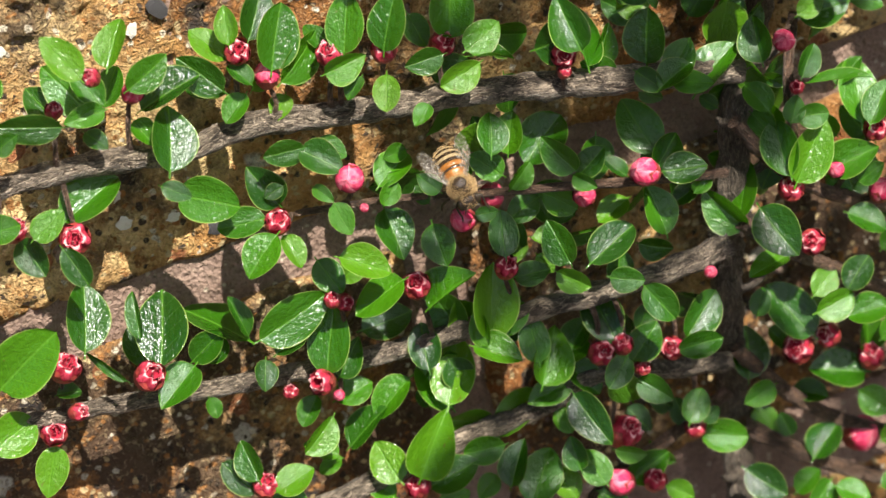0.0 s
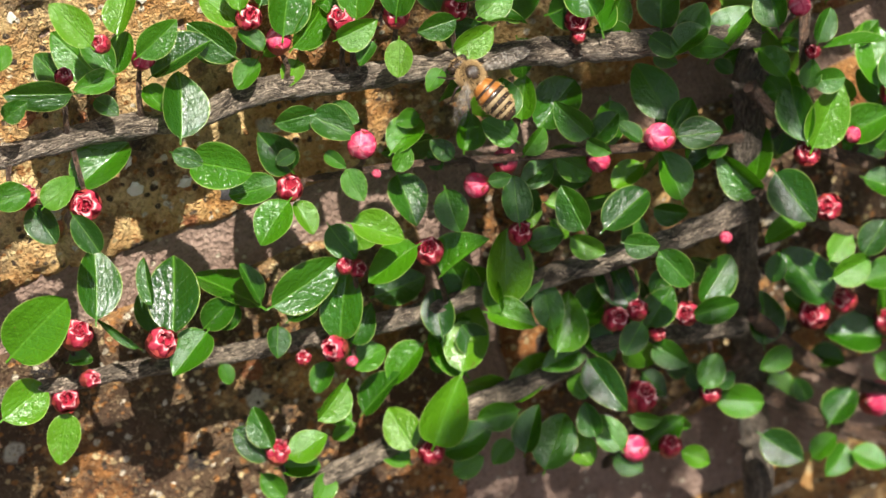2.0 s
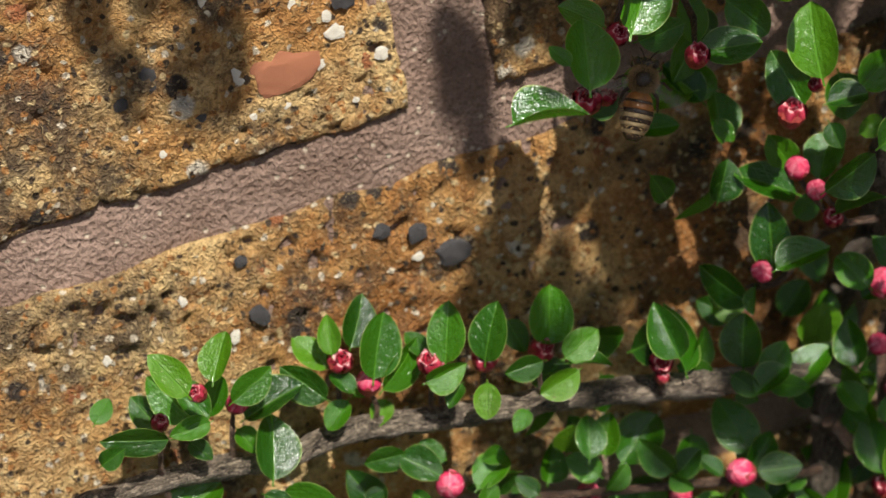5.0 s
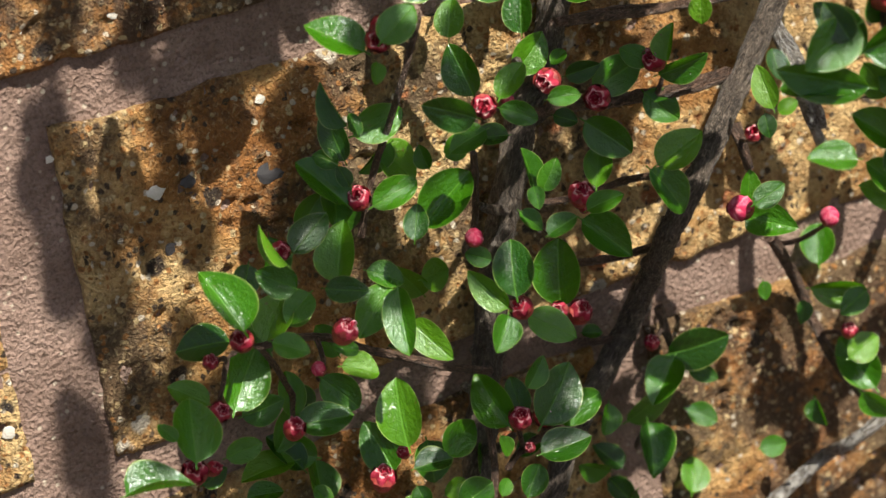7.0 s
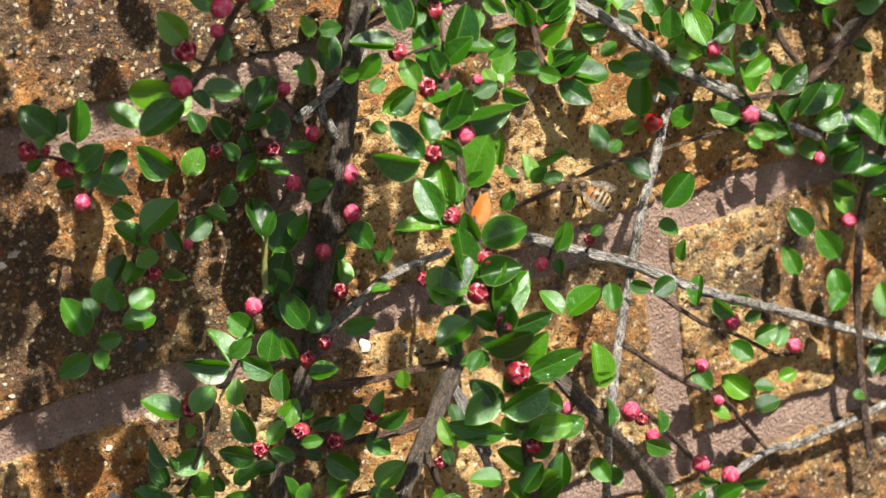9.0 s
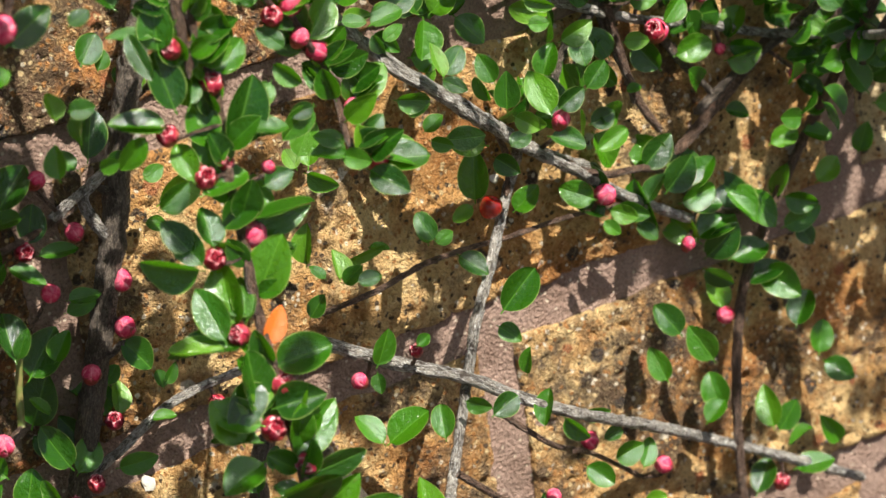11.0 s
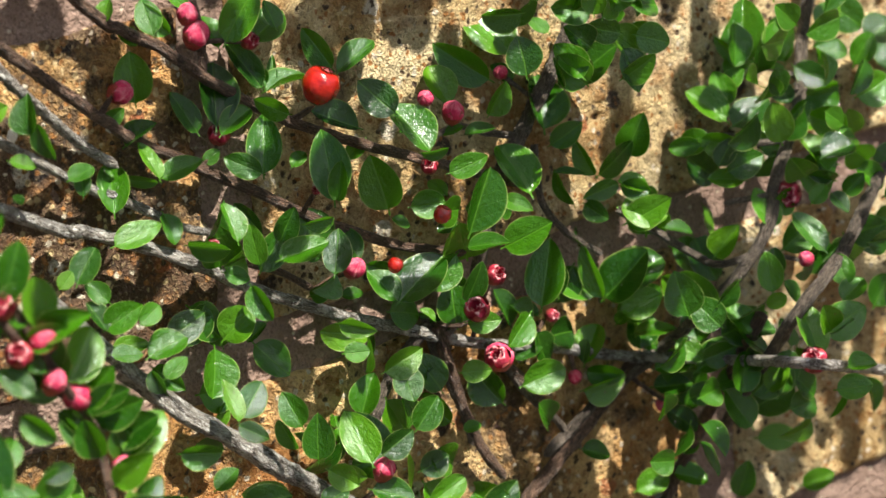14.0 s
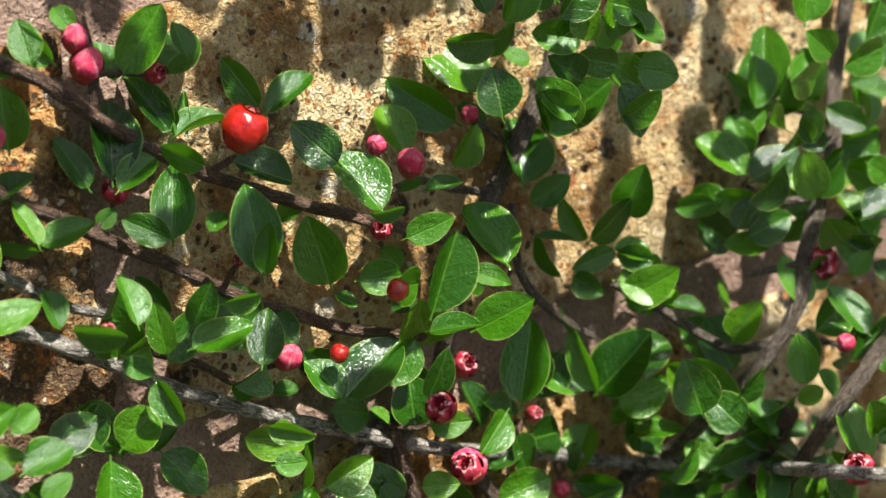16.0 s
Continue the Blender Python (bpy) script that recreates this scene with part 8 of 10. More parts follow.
leaves(near_c, [
    (122.2, -57.2, 1109.0, -71, -59, 154, 8.0, 5.0),
    (136.3, -56.7, 1095.3, 51, -66, 51, 7.3, 7.4),
    (128.0, -58.0, 1099.2, 54, -65, 61, 7.8, 7.2),
    (112.3, -58.4, 1103.6, -58, -21, 130, 6.0, 4.5),
    (127.1, -58.5, 1090.1, 18, -46, 50, 9.7, 5.1),
    (124.5, -58.9, 1090.6, -31, -9, 150, 9.9, 3.9),
    (113.7, -56.6, 1126.1, -35, -43, 127, 6.0, 6.2),
    (129.2, -60.4, 1075.6, 56, -48, 58, 9.1, 4.5),
    (126.8, -56.7, 1113.2, 87, -19, -47, 6.7, 4.3),
    (116.5, -58.0, 1104.3, 46, -7, -3, 5.6, 4.4),
    (146.0, -55.0, 1123.1, 70, -44, 22, 7.9, 4.2),
    (110.5, -56.1, 1114.1, -21, -57, 98, 6.4, 4.8)])
leaves(near_c, [
    (125.7, -57.3, 1103.5, -69, 19, -174, 5.3, 4.3),
    (140.7, -56.3, 1104.0, 88, -12, -24, 5.1, 3.9),
    (107.2, -58.5, 1097.7, 43, -21, 2, 5.1, 4.7),
    (128.9, -59.7, 1075.1, -35, -49, 50, 11.1, 7.1),
    (123.5, -59.4, 1071.9, -23, -17, 163, 11.3, 5.6),
    (140.4, -61.8, 1067.7, 29, 8, -37, 6.8, 4.6),
    (119.0, -58.6, 1092.5, 47, 54, -84, 10.8, 4.2),
    (118.4, -59.4, 1071.4, -89, 46, 150, 8.6, 5.0),
    (134.7, -58.1, 1082.2, 71, -27, -35, 7.0, 5.1),
    (128.8, -58.2, 1095.3, -61, -19, 159, 6.9, 4.8),
    (137.5, -58.8, 1093.8, 76, 53, -70, 8.3, 5.4),
    (117.3, -58.1, 1098.5, -15, -49, 125, 8.0, 6.1)])
leaves(near_c, [
    (123.9, -58.0, 1101.3, 71, -25, -1, 7.8, 4.3),
    (133.1, -58.7, 1086.6, -118, 46, 165, 6.9, 6.6),
    (159.9, -53.9, 1065.2, -92, 39, 163, 9.2, 5.9),
    (169.1, -61.2, 1053.9, 36, 16, -24, 11.7, 7.6),
    (156.1, -58.4, 1072.1, -96, -43, 147, 7.1, 4.4),
    (149.0, -58.3, 1074.2, -63, 36, -169, 7.6, 4.6),
    (152.9, -59.1, 1080.9, -51, -40, 134, 7.0, 4.4),
    (126.8, -68.8, 1030.3, -38, -63, 78, 14.0, 9.2),
    (127.9, -72.3, 1018.8, -54, 37, -161, 12.5, 7.7),
    (129.9, -74.0, 1012.5, 61, -8, -29, 10.8, 8.0),
    (123.4, -76.9, 1003.3, -34, 15, -173, 10.7, 8.2),
    (124.5, -81.6, 996.6, 121, -14, -32, 12.7, 11.4)])
leaves(near_c, [
    (122.9, -87.0, 986.6, -58, 21, -172, 11.5, 7.9),
    (123.7, -87.0, 981.7, 98, -15, -19, 13.3, 9.9),
    (121.6, -64.2, 1047.3, -49, -47, 122, 8.4, 6.0),
    (128.2, -61.4, 1056.8, 37, -14, -1, 11.0, 8.1),
    (130.5, -63.6, 1049.1, 58, -34, -13, 10.5, 6.8),
    (138.5, -57.4, 1095.4, 32, -1, -33, 6.6, 5.1),
    (137.3, -63.6, 1049.1, 7, -16, -46, 13.9, 7.7),
    (129.1, -68.5, 1030.5, 10, -53, 59, 9.9, 5.3)])
buds(near_c, [
    (85.8, -57.9, 1099.1, 58, -12, 2.47, 0),
    (93.3, -57.8, 1100.6, 74, -14, 2.89, 0),
    (84.6, -58.1, 1095.5, 38, -22, 2.34, 0),
    (78.9, -58.3, 1093.2, 85, 13, 2.60, 0),
    (67.7, -58.7, 1085.3, 57, -21, 2.59, 1),
    (64.5, -59.5, 1077.3, 41, -23, 2.59, 0),
    (76.6, -58.6, 1087.8, 45, -42, 1.65, 0),
    (122.8, -56.4, 1137.8, 88, -42, 1.61, 0),
    (126.4, -56.4, 1135.7, 39, -19, 1.88, 1),
    (138.3, -56.2, 1131.1, 49, 27, 2.26, 0),
    (124.5, -56.5, 1125.8, 69, -51, 1.88, 1),
    (127.9, -56.6, 1124.1, 43, -18, 1.88, 1)])
buds(near_c, [
    (118.8, -56.6, 1124.5, 47, -49, 1.88, 1),
    (141.4, -56.0, 1115.1, 55, -57, 1.55, 0),
    (113.8, -57.3, 1111.7, 85, -9, 1.69, 1),
    (116.6, -57.3, 1111.0, 37, 25, 1.61, 0),
    (123.9, -57.1, 1109.9, 54, 13, 1.26, 0),
    (132.7, -57.0, 1108.1, 54, 4, 1.71, 1),
    (130.5, -57.3, 1105.4, 74, 24, 1.08, 0)])

shoot_leaves(near_a, [(131.3, -57.4, 1102.2), (133.6, -58.0, 1090.5), (136.4, -57.9, 1077.3), (134.9, -60.2, 1060.8), (134.0, -63.8, 1048.4), (132.5, -67.5, 1033.1), (131.8, -71.9, 1019.3), (132.8, -73.7, 1007.2), (130.9, -79.6, 995.8), (130.2, -84.0, 983.6), (131.8, -82.1, 966.8), (133.0, -80.9, 953.2), (133.8, -80.0, 948.6)], 40, 31, 8.5)
shoot_leaves(near_b, [(153.1, -54.7, 1096.9), (158.2, -56.0, 1084.3), (167.4, -50.3, 1067.9), (163.6, -61.1, 1057.1), (167.3, -62.3, 1052.2)], 16, 32, 8.0)
shoot_leaves(near_b, [(131.1, -56.0, 1167.0), (143.4, -55.8, 1116.7), (148.1, -55.0, 1100.3), (153.2, -56.1, 1089.5), (162.1, -50.4, 1077.3), (168.4, -50.4, 1067.6), (171.8, -53.7, 1060.3)], 20, 33, 8.0)
shoot_leaves(near_c, [(122.8, -56.0, 1157.7), (125.3, -56.0, 1145.0), (129.0, -56.3, 1127.6), (131.2, -56.8, 1108.9), (131.5, -57.7, 1098.7), (131.4, -58.3, 1091.3), (130.8, -58.6, 1080.1)], 22, 34, 8.5)

top_a = plant("silver-barked cotoneaster branch lined with glossy leaves and flowers")
stem(top_a, [(145.9, -10.7, 1120.0), (183.3, -12.1, 1095.2), (196.5, -4.0, 1089.1), (206.6, -5.3, 1084.1), (212.4, -7.6, 1080.8), (221.5, -4.0, 1075.2), (231.3, -4.0, 1068.5), (240.0, -4.0, 1063.8), (249.8, -4.0, 1058.4), (260.1, -4.0, 1053.7), (271.9, -5.1, 1048.2), (285.7, -4.0, 1042.6), (299.2, -4.0, 1038.3), (315.3, -4.0, 1032.1), (326.5, -11.0, 1029.6), (329.9, -27.8, 1031.1), (331.5, -48.1, 1033.3), (422.3, -8.0, 996.5)], 1.22, 1.13, SILVER, 20, name="stem")
stem(top_a, [(219.1, -5.4, 1078.3), (229.3, -4.0, 1074.5), (236.9, -4.0, 1070.6), (243.4, -4.0, 1065.6)], 0.79, 0.62, TWIG, 8, name="twig")
stem(top_a, [(278.5, -4.0, 1045.5), (279.1, -7.5, 1052.4), (281.3, -8.8, 1058.5)], 0.58, 0.42, TWIG, 6, name="spur")
stem(top_a, [(269.3, -5.7, 1051.8), (271.2, -11.3, 1052.0), (274.6, -13.5, 1053.7)], 0.58, 0.42, TWIG, 6, name="spur")
stem(top_a, [(281.0, -4.0, 1044.5), (279.8, -8.7, 1043.8), (279.1, -11.8, 1041.7)], 0.58, 0.42, TWIG, 6, name="spur")
stem(top_a, [(243.4, -4.0, 1065.6), (246.7, -4.6, 1067.0), (252.0, -4.0, 1066.7)], 0.57, 0.42, TWIG, 6, name="spur")
stem(top_a, [(293.4, -4.0, 1040.2), (295.2, -4.0, 1043.0), (297.8, -4.0, 1045.4)], 0.59, 0.43, TWIG, 6, name="spur")
stem(top_a, [(302.4, -4.0, 1037.0), (303.1, -4.0, 1032.5), (302.9, -4.0, 1030.2)], 0.58, 0.42, TWIG, 6, name="spur")
stem(top_a, [(219.1, -5.4, 1078.3), (216.7, -10.9, 1081.4), (217.2, -11.6, 1081.7)], 0.56, 0.41, TWIG, 6, name="spur")
leaves(top_a, [
    (309.7, -8.4, 1046.9, 50, -43, -41, 13.4, 12.4),
    (315.0, -5.5, 1040.9, 95, -30, -45, 10.6, 7.2),
    (308.8, -6.7, 1047.4, -58, -32, 138, 9.9, 6.8),
    (308.6, -9.1, 1047.3, -109, -75, 130, 12.1, 5.1),
    (293.3, -8.7, 1049.5, 25, -70, 12, 13.8, 8.4),
    (295.7, -4.0, 1046.1, -34, -31, 134, 6.0, 3.0),
    (316.3, -8.4, 1037.4, 12, -5, -36, 8.7, 6.8),
    (275.2, -6.9, 1052.3, -0, -55, 90, 11.9, 5.9),
    (272.1, -12.9, 1056.9, 120, -61, -52, 8.9, 4.8),
    (258.2, -10.6, 1060.4, 38, -26, 3, 13.3, 8.7),
    (257.4, -10.9, 1060.6, -19, -49, 115, 8.4, 6.6),
    (256.0, -4.0, 1067.4, 101, 29, -26, 6.6, 5.3)])
leaves(top_a, [
    (240.6, -16.1, 1071.4, 23, -49, 40, 9.4, 5.8),
    (251.2, -8.8, 1070.2, 3, -54, 88, 8.2, 4.4),
    (288.5, -4.0, 1046.0, -28, -73, 140, 8.3, 6.6),
    (272.5, -6.4, 1050.7, -103, -28, 146, 7.1, 4.0),
    (228.7, -16.8, 1077.3, 26, -13, -21, 9.8, 10.0),
    (233.3, -10.2, 1078.7, 96, -59, -36, 7.2, 4.8),
    (224.8, -16.0, 1077.3, -140, -81, -169, 8.2, 4.4),
    (218.9, -8.7, 1083.1, 146, -53, -27, 7.5, 6.4),
    (230.2, -9.2, 1081.1, -75, -44, 112, 8.0, 4.2),
    (207.7, -20.3, 1086.0, 120, 7, -53, 8.1, 6.3),
    (219.9, -10.9, 1076.3, 58, 22, -30, 5.1, 5.2),
    (223.7, -13.6, 1073.1, 70, 58, -77, 7.5, 4.8)])
leaves(top_a, [
    (199.1, -9.3, 1086.6, 45, -11, -5, 9.9, 5.4),
    (211.5, -6.6, 1089.2, -6, 52, -95, 6.3, 4.2),
    (229.7, -7.1, 1063.2, -26, 33, 164, 5.1, 5.2),
    (240.3, -15.8, 1061.6, 104, 20, -34, 7.4, 4.0),
    (239.8, -16.8, 1056.0, 65, 3, -25, 5.1, 4.1),
    (248.8, -16.3, 1049.7, 92, -20, -20, 8.6, 6.9),
    (288.2, -4.7, 1039.0, 20, -20, -24, 6.2, 6.3),
    (304.6, -4.4, 1027.7, 113, -3, -24, 9.4, 8.0),
    (321.3, -6.6, 1023.9, 42, 3, -23, 8.5, 6.2),
    (325.0, -16.9, 1028.4, 40, -23, -24, 10.7, 7.3),
    (321.9, -14.6, 1035.2, 51, 34, -58, 7.2, 5.0),
    (327.9, -19.8, 1039.6, -88, -62, 145, 11.5, 7.9)])
leaves(top_a, [
    (328.2, -21.8, 1035.9, 69, -13, -16, 11.1, 8.4),
    (330.9, -27.5, 1036.4, -12, -53, 97, 7.7, 7.7),
    (323.5, -5.9, 1030.5, -25, -46, 115, 5.9, 6.0),
    (312.9, -7.1, 1040.0, 32, -25, -1, 4.6, 4.4),
    (327.6, -19.2, 1024.6, 64, -8, -15, 8.1, 6.3),
    (332.2, -29.8, 1024.3, 50, -43, -24, 6.6, 6.4),
    (242.0, -9.6, 1072.9, -75, -55, 152, 5.4, 4.6),
    (241.1, -5.9, 1065.3, 96, -17, -46, 5.2, 3.5),
    (249.4, -4.0, 1062.7, 39, -1, -20, 4.4, 3.1),
    (230.7, -6.2, 1073.0, 64, -40, 9, 9.4, 5.7),
    (301.4, -4.0, 1048.8, -35, -67, 70, 8.2, 7.4),
    (312.5, -6.4, 1047.1, 40, -20, -9, 14.4, 12.1)])
leaves(top_a, [
    (203.3, -16.5, 1069.1, 63, -21, -3, 8.3, 8.1),
    (194.7, -22.1, 1075.0, 64, -28, 4, 5.4, 5.5),
    (260.6, -17.9, 1056.9, -9, -43, 125, 3.7, 3.8),
    (312.1, -10.3, 1043.6, 62, -12, -21, 9.4, 7.9),
    (305.6, -6.4, 1038.7, -37, 71, 148, 5.1, 5.2)])
buds(top_a, [
    (279.8, -13.1, 1060.4, 62, -2, 2.07, 2),
    (270.3, -18.6, 1056.9, 50, -48, 2.47, 2),
    (276.1, -15.6, 1044.7, 42, -42, 2.43, 2),
    (250.5, -8.1, 1068.8, 56, -1, 2.03, 0),
    (298.1, -5.5, 1045.8, 72, 3, 1.39, 1),
    (303.1, -4.0, 1031.0, 41, -32, 1.43, 0),
    (216.2, -14.7, 1083.1, 60, 11, 1.18, 1)])

top_b = plant("brown cotoneaster twigs with leaves, pink flowers and last year's fruit")
stem(top_b, [(169.2, -8.0, 1165.7), (203.5, -4.0, 1129.1), (209.9, -4.0, 1123.8), (217.6, -4.0, 1118.7), (225.4, -4.0, 1111.8), (233.3, -4.0, 1105.6), (240.7, -4.0, 1100.3), (247.3, -4.0, 1096.6), (257.2, -4.0, 1091.5), (264.6, -8.1, 1087.9), (295.5, -9.1, 1073.7)], 1.15, 0.97, TWIG, 20, name="stem")
stem(top_b, [(179.8, -9.9, 1129.3), (208.1, -4.0, 1104.3), (216.1, -4.0, 1099.0), (224.1, -4.0, 1093.5), (233.4, -4.0, 1087.7), (239.0, -4.0, 1083.7), (247.3, -4.4, 1078.1), (254.5, -4.0, 1074.3), (263.6, -5.4, 1069.4), (276.5, -8.6, 1065.1)], 1.13, 0.95, TWIG, 20, name="stem")
stem(top_b, [(225.4, -4.0, 1111.8), (226.2, -4.0, 1116.8), (226.1, -4.0, 1121.9), (225.3, -4.0, 1128.0)], 0.87, 0.78, TWIG, 8, name="twig")
stem(top_b, [(242.0, -4.0, 1099.1), (245.8, -4.0, 1099.6), (249.0, -4.0, 1100.7)], 0.70, 0.53, TWIG, 8, name="twig")
stem(top_b, [(163.4, -15.2, 1122.5), (197.8, -4.0, 1097.4), (203.0, -4.0, 1094.4), (211.0, -4.0, 1089.0), (216.9, -4.4, 1084.8), (224.5, -4.0, 1081.6)], 0.93, 0.76, SILVER, 8, name="twig")
stem(top_b, [(226.1, -4.0, 1120.3), (225.8, -4.0, 1118.9), (224.6, -4.0, 1117.9)], 0.56, 0.41, TWIG, 6, name="spur")
stem(top_b, [(225.8, -4.0, 1124.7), (224.6, -4.0, 1123.0), (223.9, -4.0, 1122.4)], 0.57, 0.41, TWIG, 6, name="spur")
stem(top_b, [(226.2, -4.0, 1117.8), (230.4, -4.0, 1117.3), (235.5, -4.0, 1115.7)], 0.57, 0.41, TWIG, 6, name="spur")
stem(top_b, [(203.0, -4.0, 1109.1), (203.9, -4.0, 1110.6), (206.1, -4.0, 1112.4)], 0.55, 0.40, TWIG, 6, name="spur")
stem(top_b, [(222.2, -4.0, 1094.8), (225.3, -4.0, 1096.7), (226.9, -4.0, 1098.9)], 0.56, 0.41, TWIG, 6, name="spur")
stem(top_b, [(243.1, -4.0, 1080.9), (242.0, -9.5, 1085.0), (242.6, -11.2, 1086.5)], 0.57, 0.41, TWIG, 6, name="spur")
leaves(top_b, [
    (210.7, -4.0, 1110.0, 152, -87, -91, 9.4, 8.1),
    (222.7, -4.0, 1101.6, -37, -62, 132, 9.1, 4.9),
    (226.0, -5.6, 1102.3, 38, -56, 46, 13.2, 8.4),
    (226.0, -6.9, 1100.7, 38, -26, 3, 8.0, 5.1),
    (232.5, -9.2, 1092.0, 19, -60, 42, 11.9, 6.8),
    (230.8, -11.4, 1092.7, -76, -27, 133, 7.8, 4.8),
    (237.8, -4.0, 1106.9, -52, -60, 135, 11.3, 4.7),
    (239.5, -9.7, 1101.8, -113, -26, 140, 7.2, 5.1),
    (238.0, -5.1, 1106.0, 13, -9, 0, 10.3, 4.7),
    (229.8, -4.0, 1116.2, 4, -57, 90, 6.9, 6.3),
    (230.8, -5.2, 1117.1, 76, -53, -18, 11.6, 6.7),
    (237.3, -4.0, 1115.8, 46, -31, -0, 8.8, 7.5)])
leaves(top_b, [
    (220.0, -4.0, 1120.9, -93, -46, 136, 8.2, 4.7),
    (252.3, -6.6, 1107.5, -82, -54, 111, 9.6, 5.6),
    (255.3, -4.0, 1105.8, 38, -26, 3, 10.6, 4.9),
    (254.3, -10.0, 1095.7, -41, -30, 157, 9.8, 6.9),
    (211.8, -7.4, 1095.9, 47, -14, -17, 8.5, 4.7),
    (210.1, -9.5, 1096.6, 19, -57, 98, 7.9, 5.3),
    (207.2, -4.0, 1102.7, 31, -33, -34, 7.2, 7.3),
    (212.9, -4.0, 1094.4, -124, -15, 160, 7.6, 3.0),
    (238.7, -4.0, 1106.9, -63, -51, 134, 5.2, 4.2),
    (240.7, -4.0, 1105.6, -20, -58, 54, 7.3, 2.2),
    (259.1, -10.3, 1076.8, 36, 37, -39, 3.8, 3.9),
    (241.2, -18.4, 1085.8, 0, -75, 66, 13.5, 7.9)])
leaves(top_b, [
    (241.5, -19.6, 1085.8, 110, -79, -74, 7.8, 3.9),
    (256.2, -13.6, 1079.6, -119, -79, 161, 11.5, 9.7),
    (213.2, -4.0, 1120.4, -63, -46, 151, 4.6, 4.7),
    (223.9, -4.0, 1124.7, -31, -52, 110, 4.7, 4.7),
    (203.7, -4.0, 1107.8, 102, -28, -23, 4.5, 4.6),
    (223.3, -4.0, 1095.5, 59, -37, -29, 3.8, 3.9),
    (242.1, -4.0, 1090.3, 44, -28, 7, 4.4, 4.0),
    (259.3, -4.0, 1091.6, -53, 35, 162, 5.3, 5.1),
    (180.1, -20.0, 1112.9, -14, -82, 50, 7.4, 6.8),
    (181.4, -20.4, 1114.7, 105, 72, -52, 7.1, 4.4),
    (190.9, -11.2, 1101.1, 38, -12, -2, 5.4, 4.7),
    (192.8, -12.0, 1097.8, 12, -69, 53, 5.3, 3.2)])
leaves(top_b, [
    (201.7, -6.2, 1091.6, 13, -51, 55, 10.6, 6.1),
    (176.6, -20.7, 1101.9, -62, -36, 145, 2.3, 2.4),
    (219.7, -17.7, 1083.3, 29, -57, 73, 8.2, 5.4),
    (236.0, -15.3, 1082.0, 120, -2, -25, 5.7, 5.7),
    (240.0, -8.4, 1117.9, 9, -59, 85, 6.1, 6.2),
    (216.5, -4.0, 1121.5, -23, -67, 87, 7.0, 5.6),
    (206.4, -4.0, 1125.8, 36, -61, 11, 4.6, 4.7),
    (258.9, -15.9, 1098.2, -70, -50, 144, 9.2, 7.3)])
buds(top_b, [
    (225.5, -4.0, 1119.7, 42, -5, 2.43, 0),
    (224.2, -4.0, 1123.8, 43, -15, 1.90, 0),
    (236.6, -4.5, 1116.0, 74, 10, 1.66, 1),
    (208.2, -4.0, 1112.3, 81, 28, 1.95, 0),
    (227.3, -4.0, 1100.3, 47, -18, 2.08, 1),
    (240.9, -13.2, 1087.2, 71, -55, 0.87, 1)])

top_c = plant("dark-barked cotoneaster stem with broad glossy leaves, in the shade")
stem(top_c, [(338.3, -8.0, 1160.6), (318.6, -8.0, 1116.8), (317.3, -4.0, 1107.0), (312.3, -4.0, 1102.2), (307.8, -4.0, 1096.5), (302.0, -4.0, 1090.0), (296.4, -4.0, 1083.6), (289.4, -6.0, 1078.0), (284.5, -8.5, 1072.9), (281.0, -8.8, 1066.3), (279.3, -4.0, 1054.6), (269.3, -5.6, 1048.2)], 1.64, 1.37, DARK_BARK, 20, name="stem")
stem(top_c, [(299.6, -4.0, 1081.0), (298.5, -5.7, 1070.0), (303.0, -6.8, 1062.3), (311.7, -6.8, 1055.2)], 0.83, 0.65, DARK_BARK, 8, name="twig")
stem(top_c, [(314.8, -9.1, 1064.4), (321.0, -13.8, 1058.6), (328.5, -15.5, 1052.0), (331.0, -20.8, 1050.1), (337.2, -25.7, 1052.2)], 0.86, 0.77, DARK_BARK, 8, name="twig")
stem(top_c, [(296.4, -4.0, 1083.6), (288.7, -4.0, 1086.0), (280.1, -5.4, 1089.5), (270.8, -8.9, 1089.2)], 0.80, 0.63, DARK_BARK, 8, name="twig")
stem(top_c, [(267.9, -4.0, 1052.9), (269.0, -4.0, 1046.0), (271.3, -4.0, 1039.6), (274.0, -4.0, 1031.8), (275.6, -4.0, 1024.3)], 0.82, 0.64, DARK_BARK, 8, name="twig")
stem(top_c, [(268.7, -4.0, 1051.8), (258.8, -4.0, 1045.1), (252.7, -6.7, 1039.6), (248.4, -7.1, 1033.8)], 1.17, 0.90, DARK_BARK, 20, name="stem")
stem(top_c, [(284.2, -4.0, 1041.5), (290.7, -4.0, 1030.8), (295.7, -4.0, 1025.3), (302.5, -4.0, 1015.6)], 0.95, 0.86, DARK_BARK, 8, name="twig")
stem(top_c, [(323.5, -5.9, 1030.5), (311.8, -4.0, 1025.5), (303.6, -4.0, 1021.9), (292.9, -4.0, 1016.7)], 1.25, 1.06, DARK_BARK, 20, name="stem")
stem(top_c, [(278.5, -6.0, 1089.5), (275.8, -10.3, 1091.9), (275.4, -10.8, 1092.5)], 0.57, 0.41, DARK_BARK, 6, name="spur")
stem(top_c, [(272.4, -8.3, 1089.3), (268.4, -13.4, 1095.2), (269.6, -11.8, 1097.6)], 0.57, 0.41, DARK_BARK, 6, name="spur")
stem(top_c, [(301.8, -4.0, 1089.6), (298.2, -4.0, 1092.5), (293.9, -4.0, 1096.4)], 0.58, 0.42, DARK_BARK, 6, name="spur")
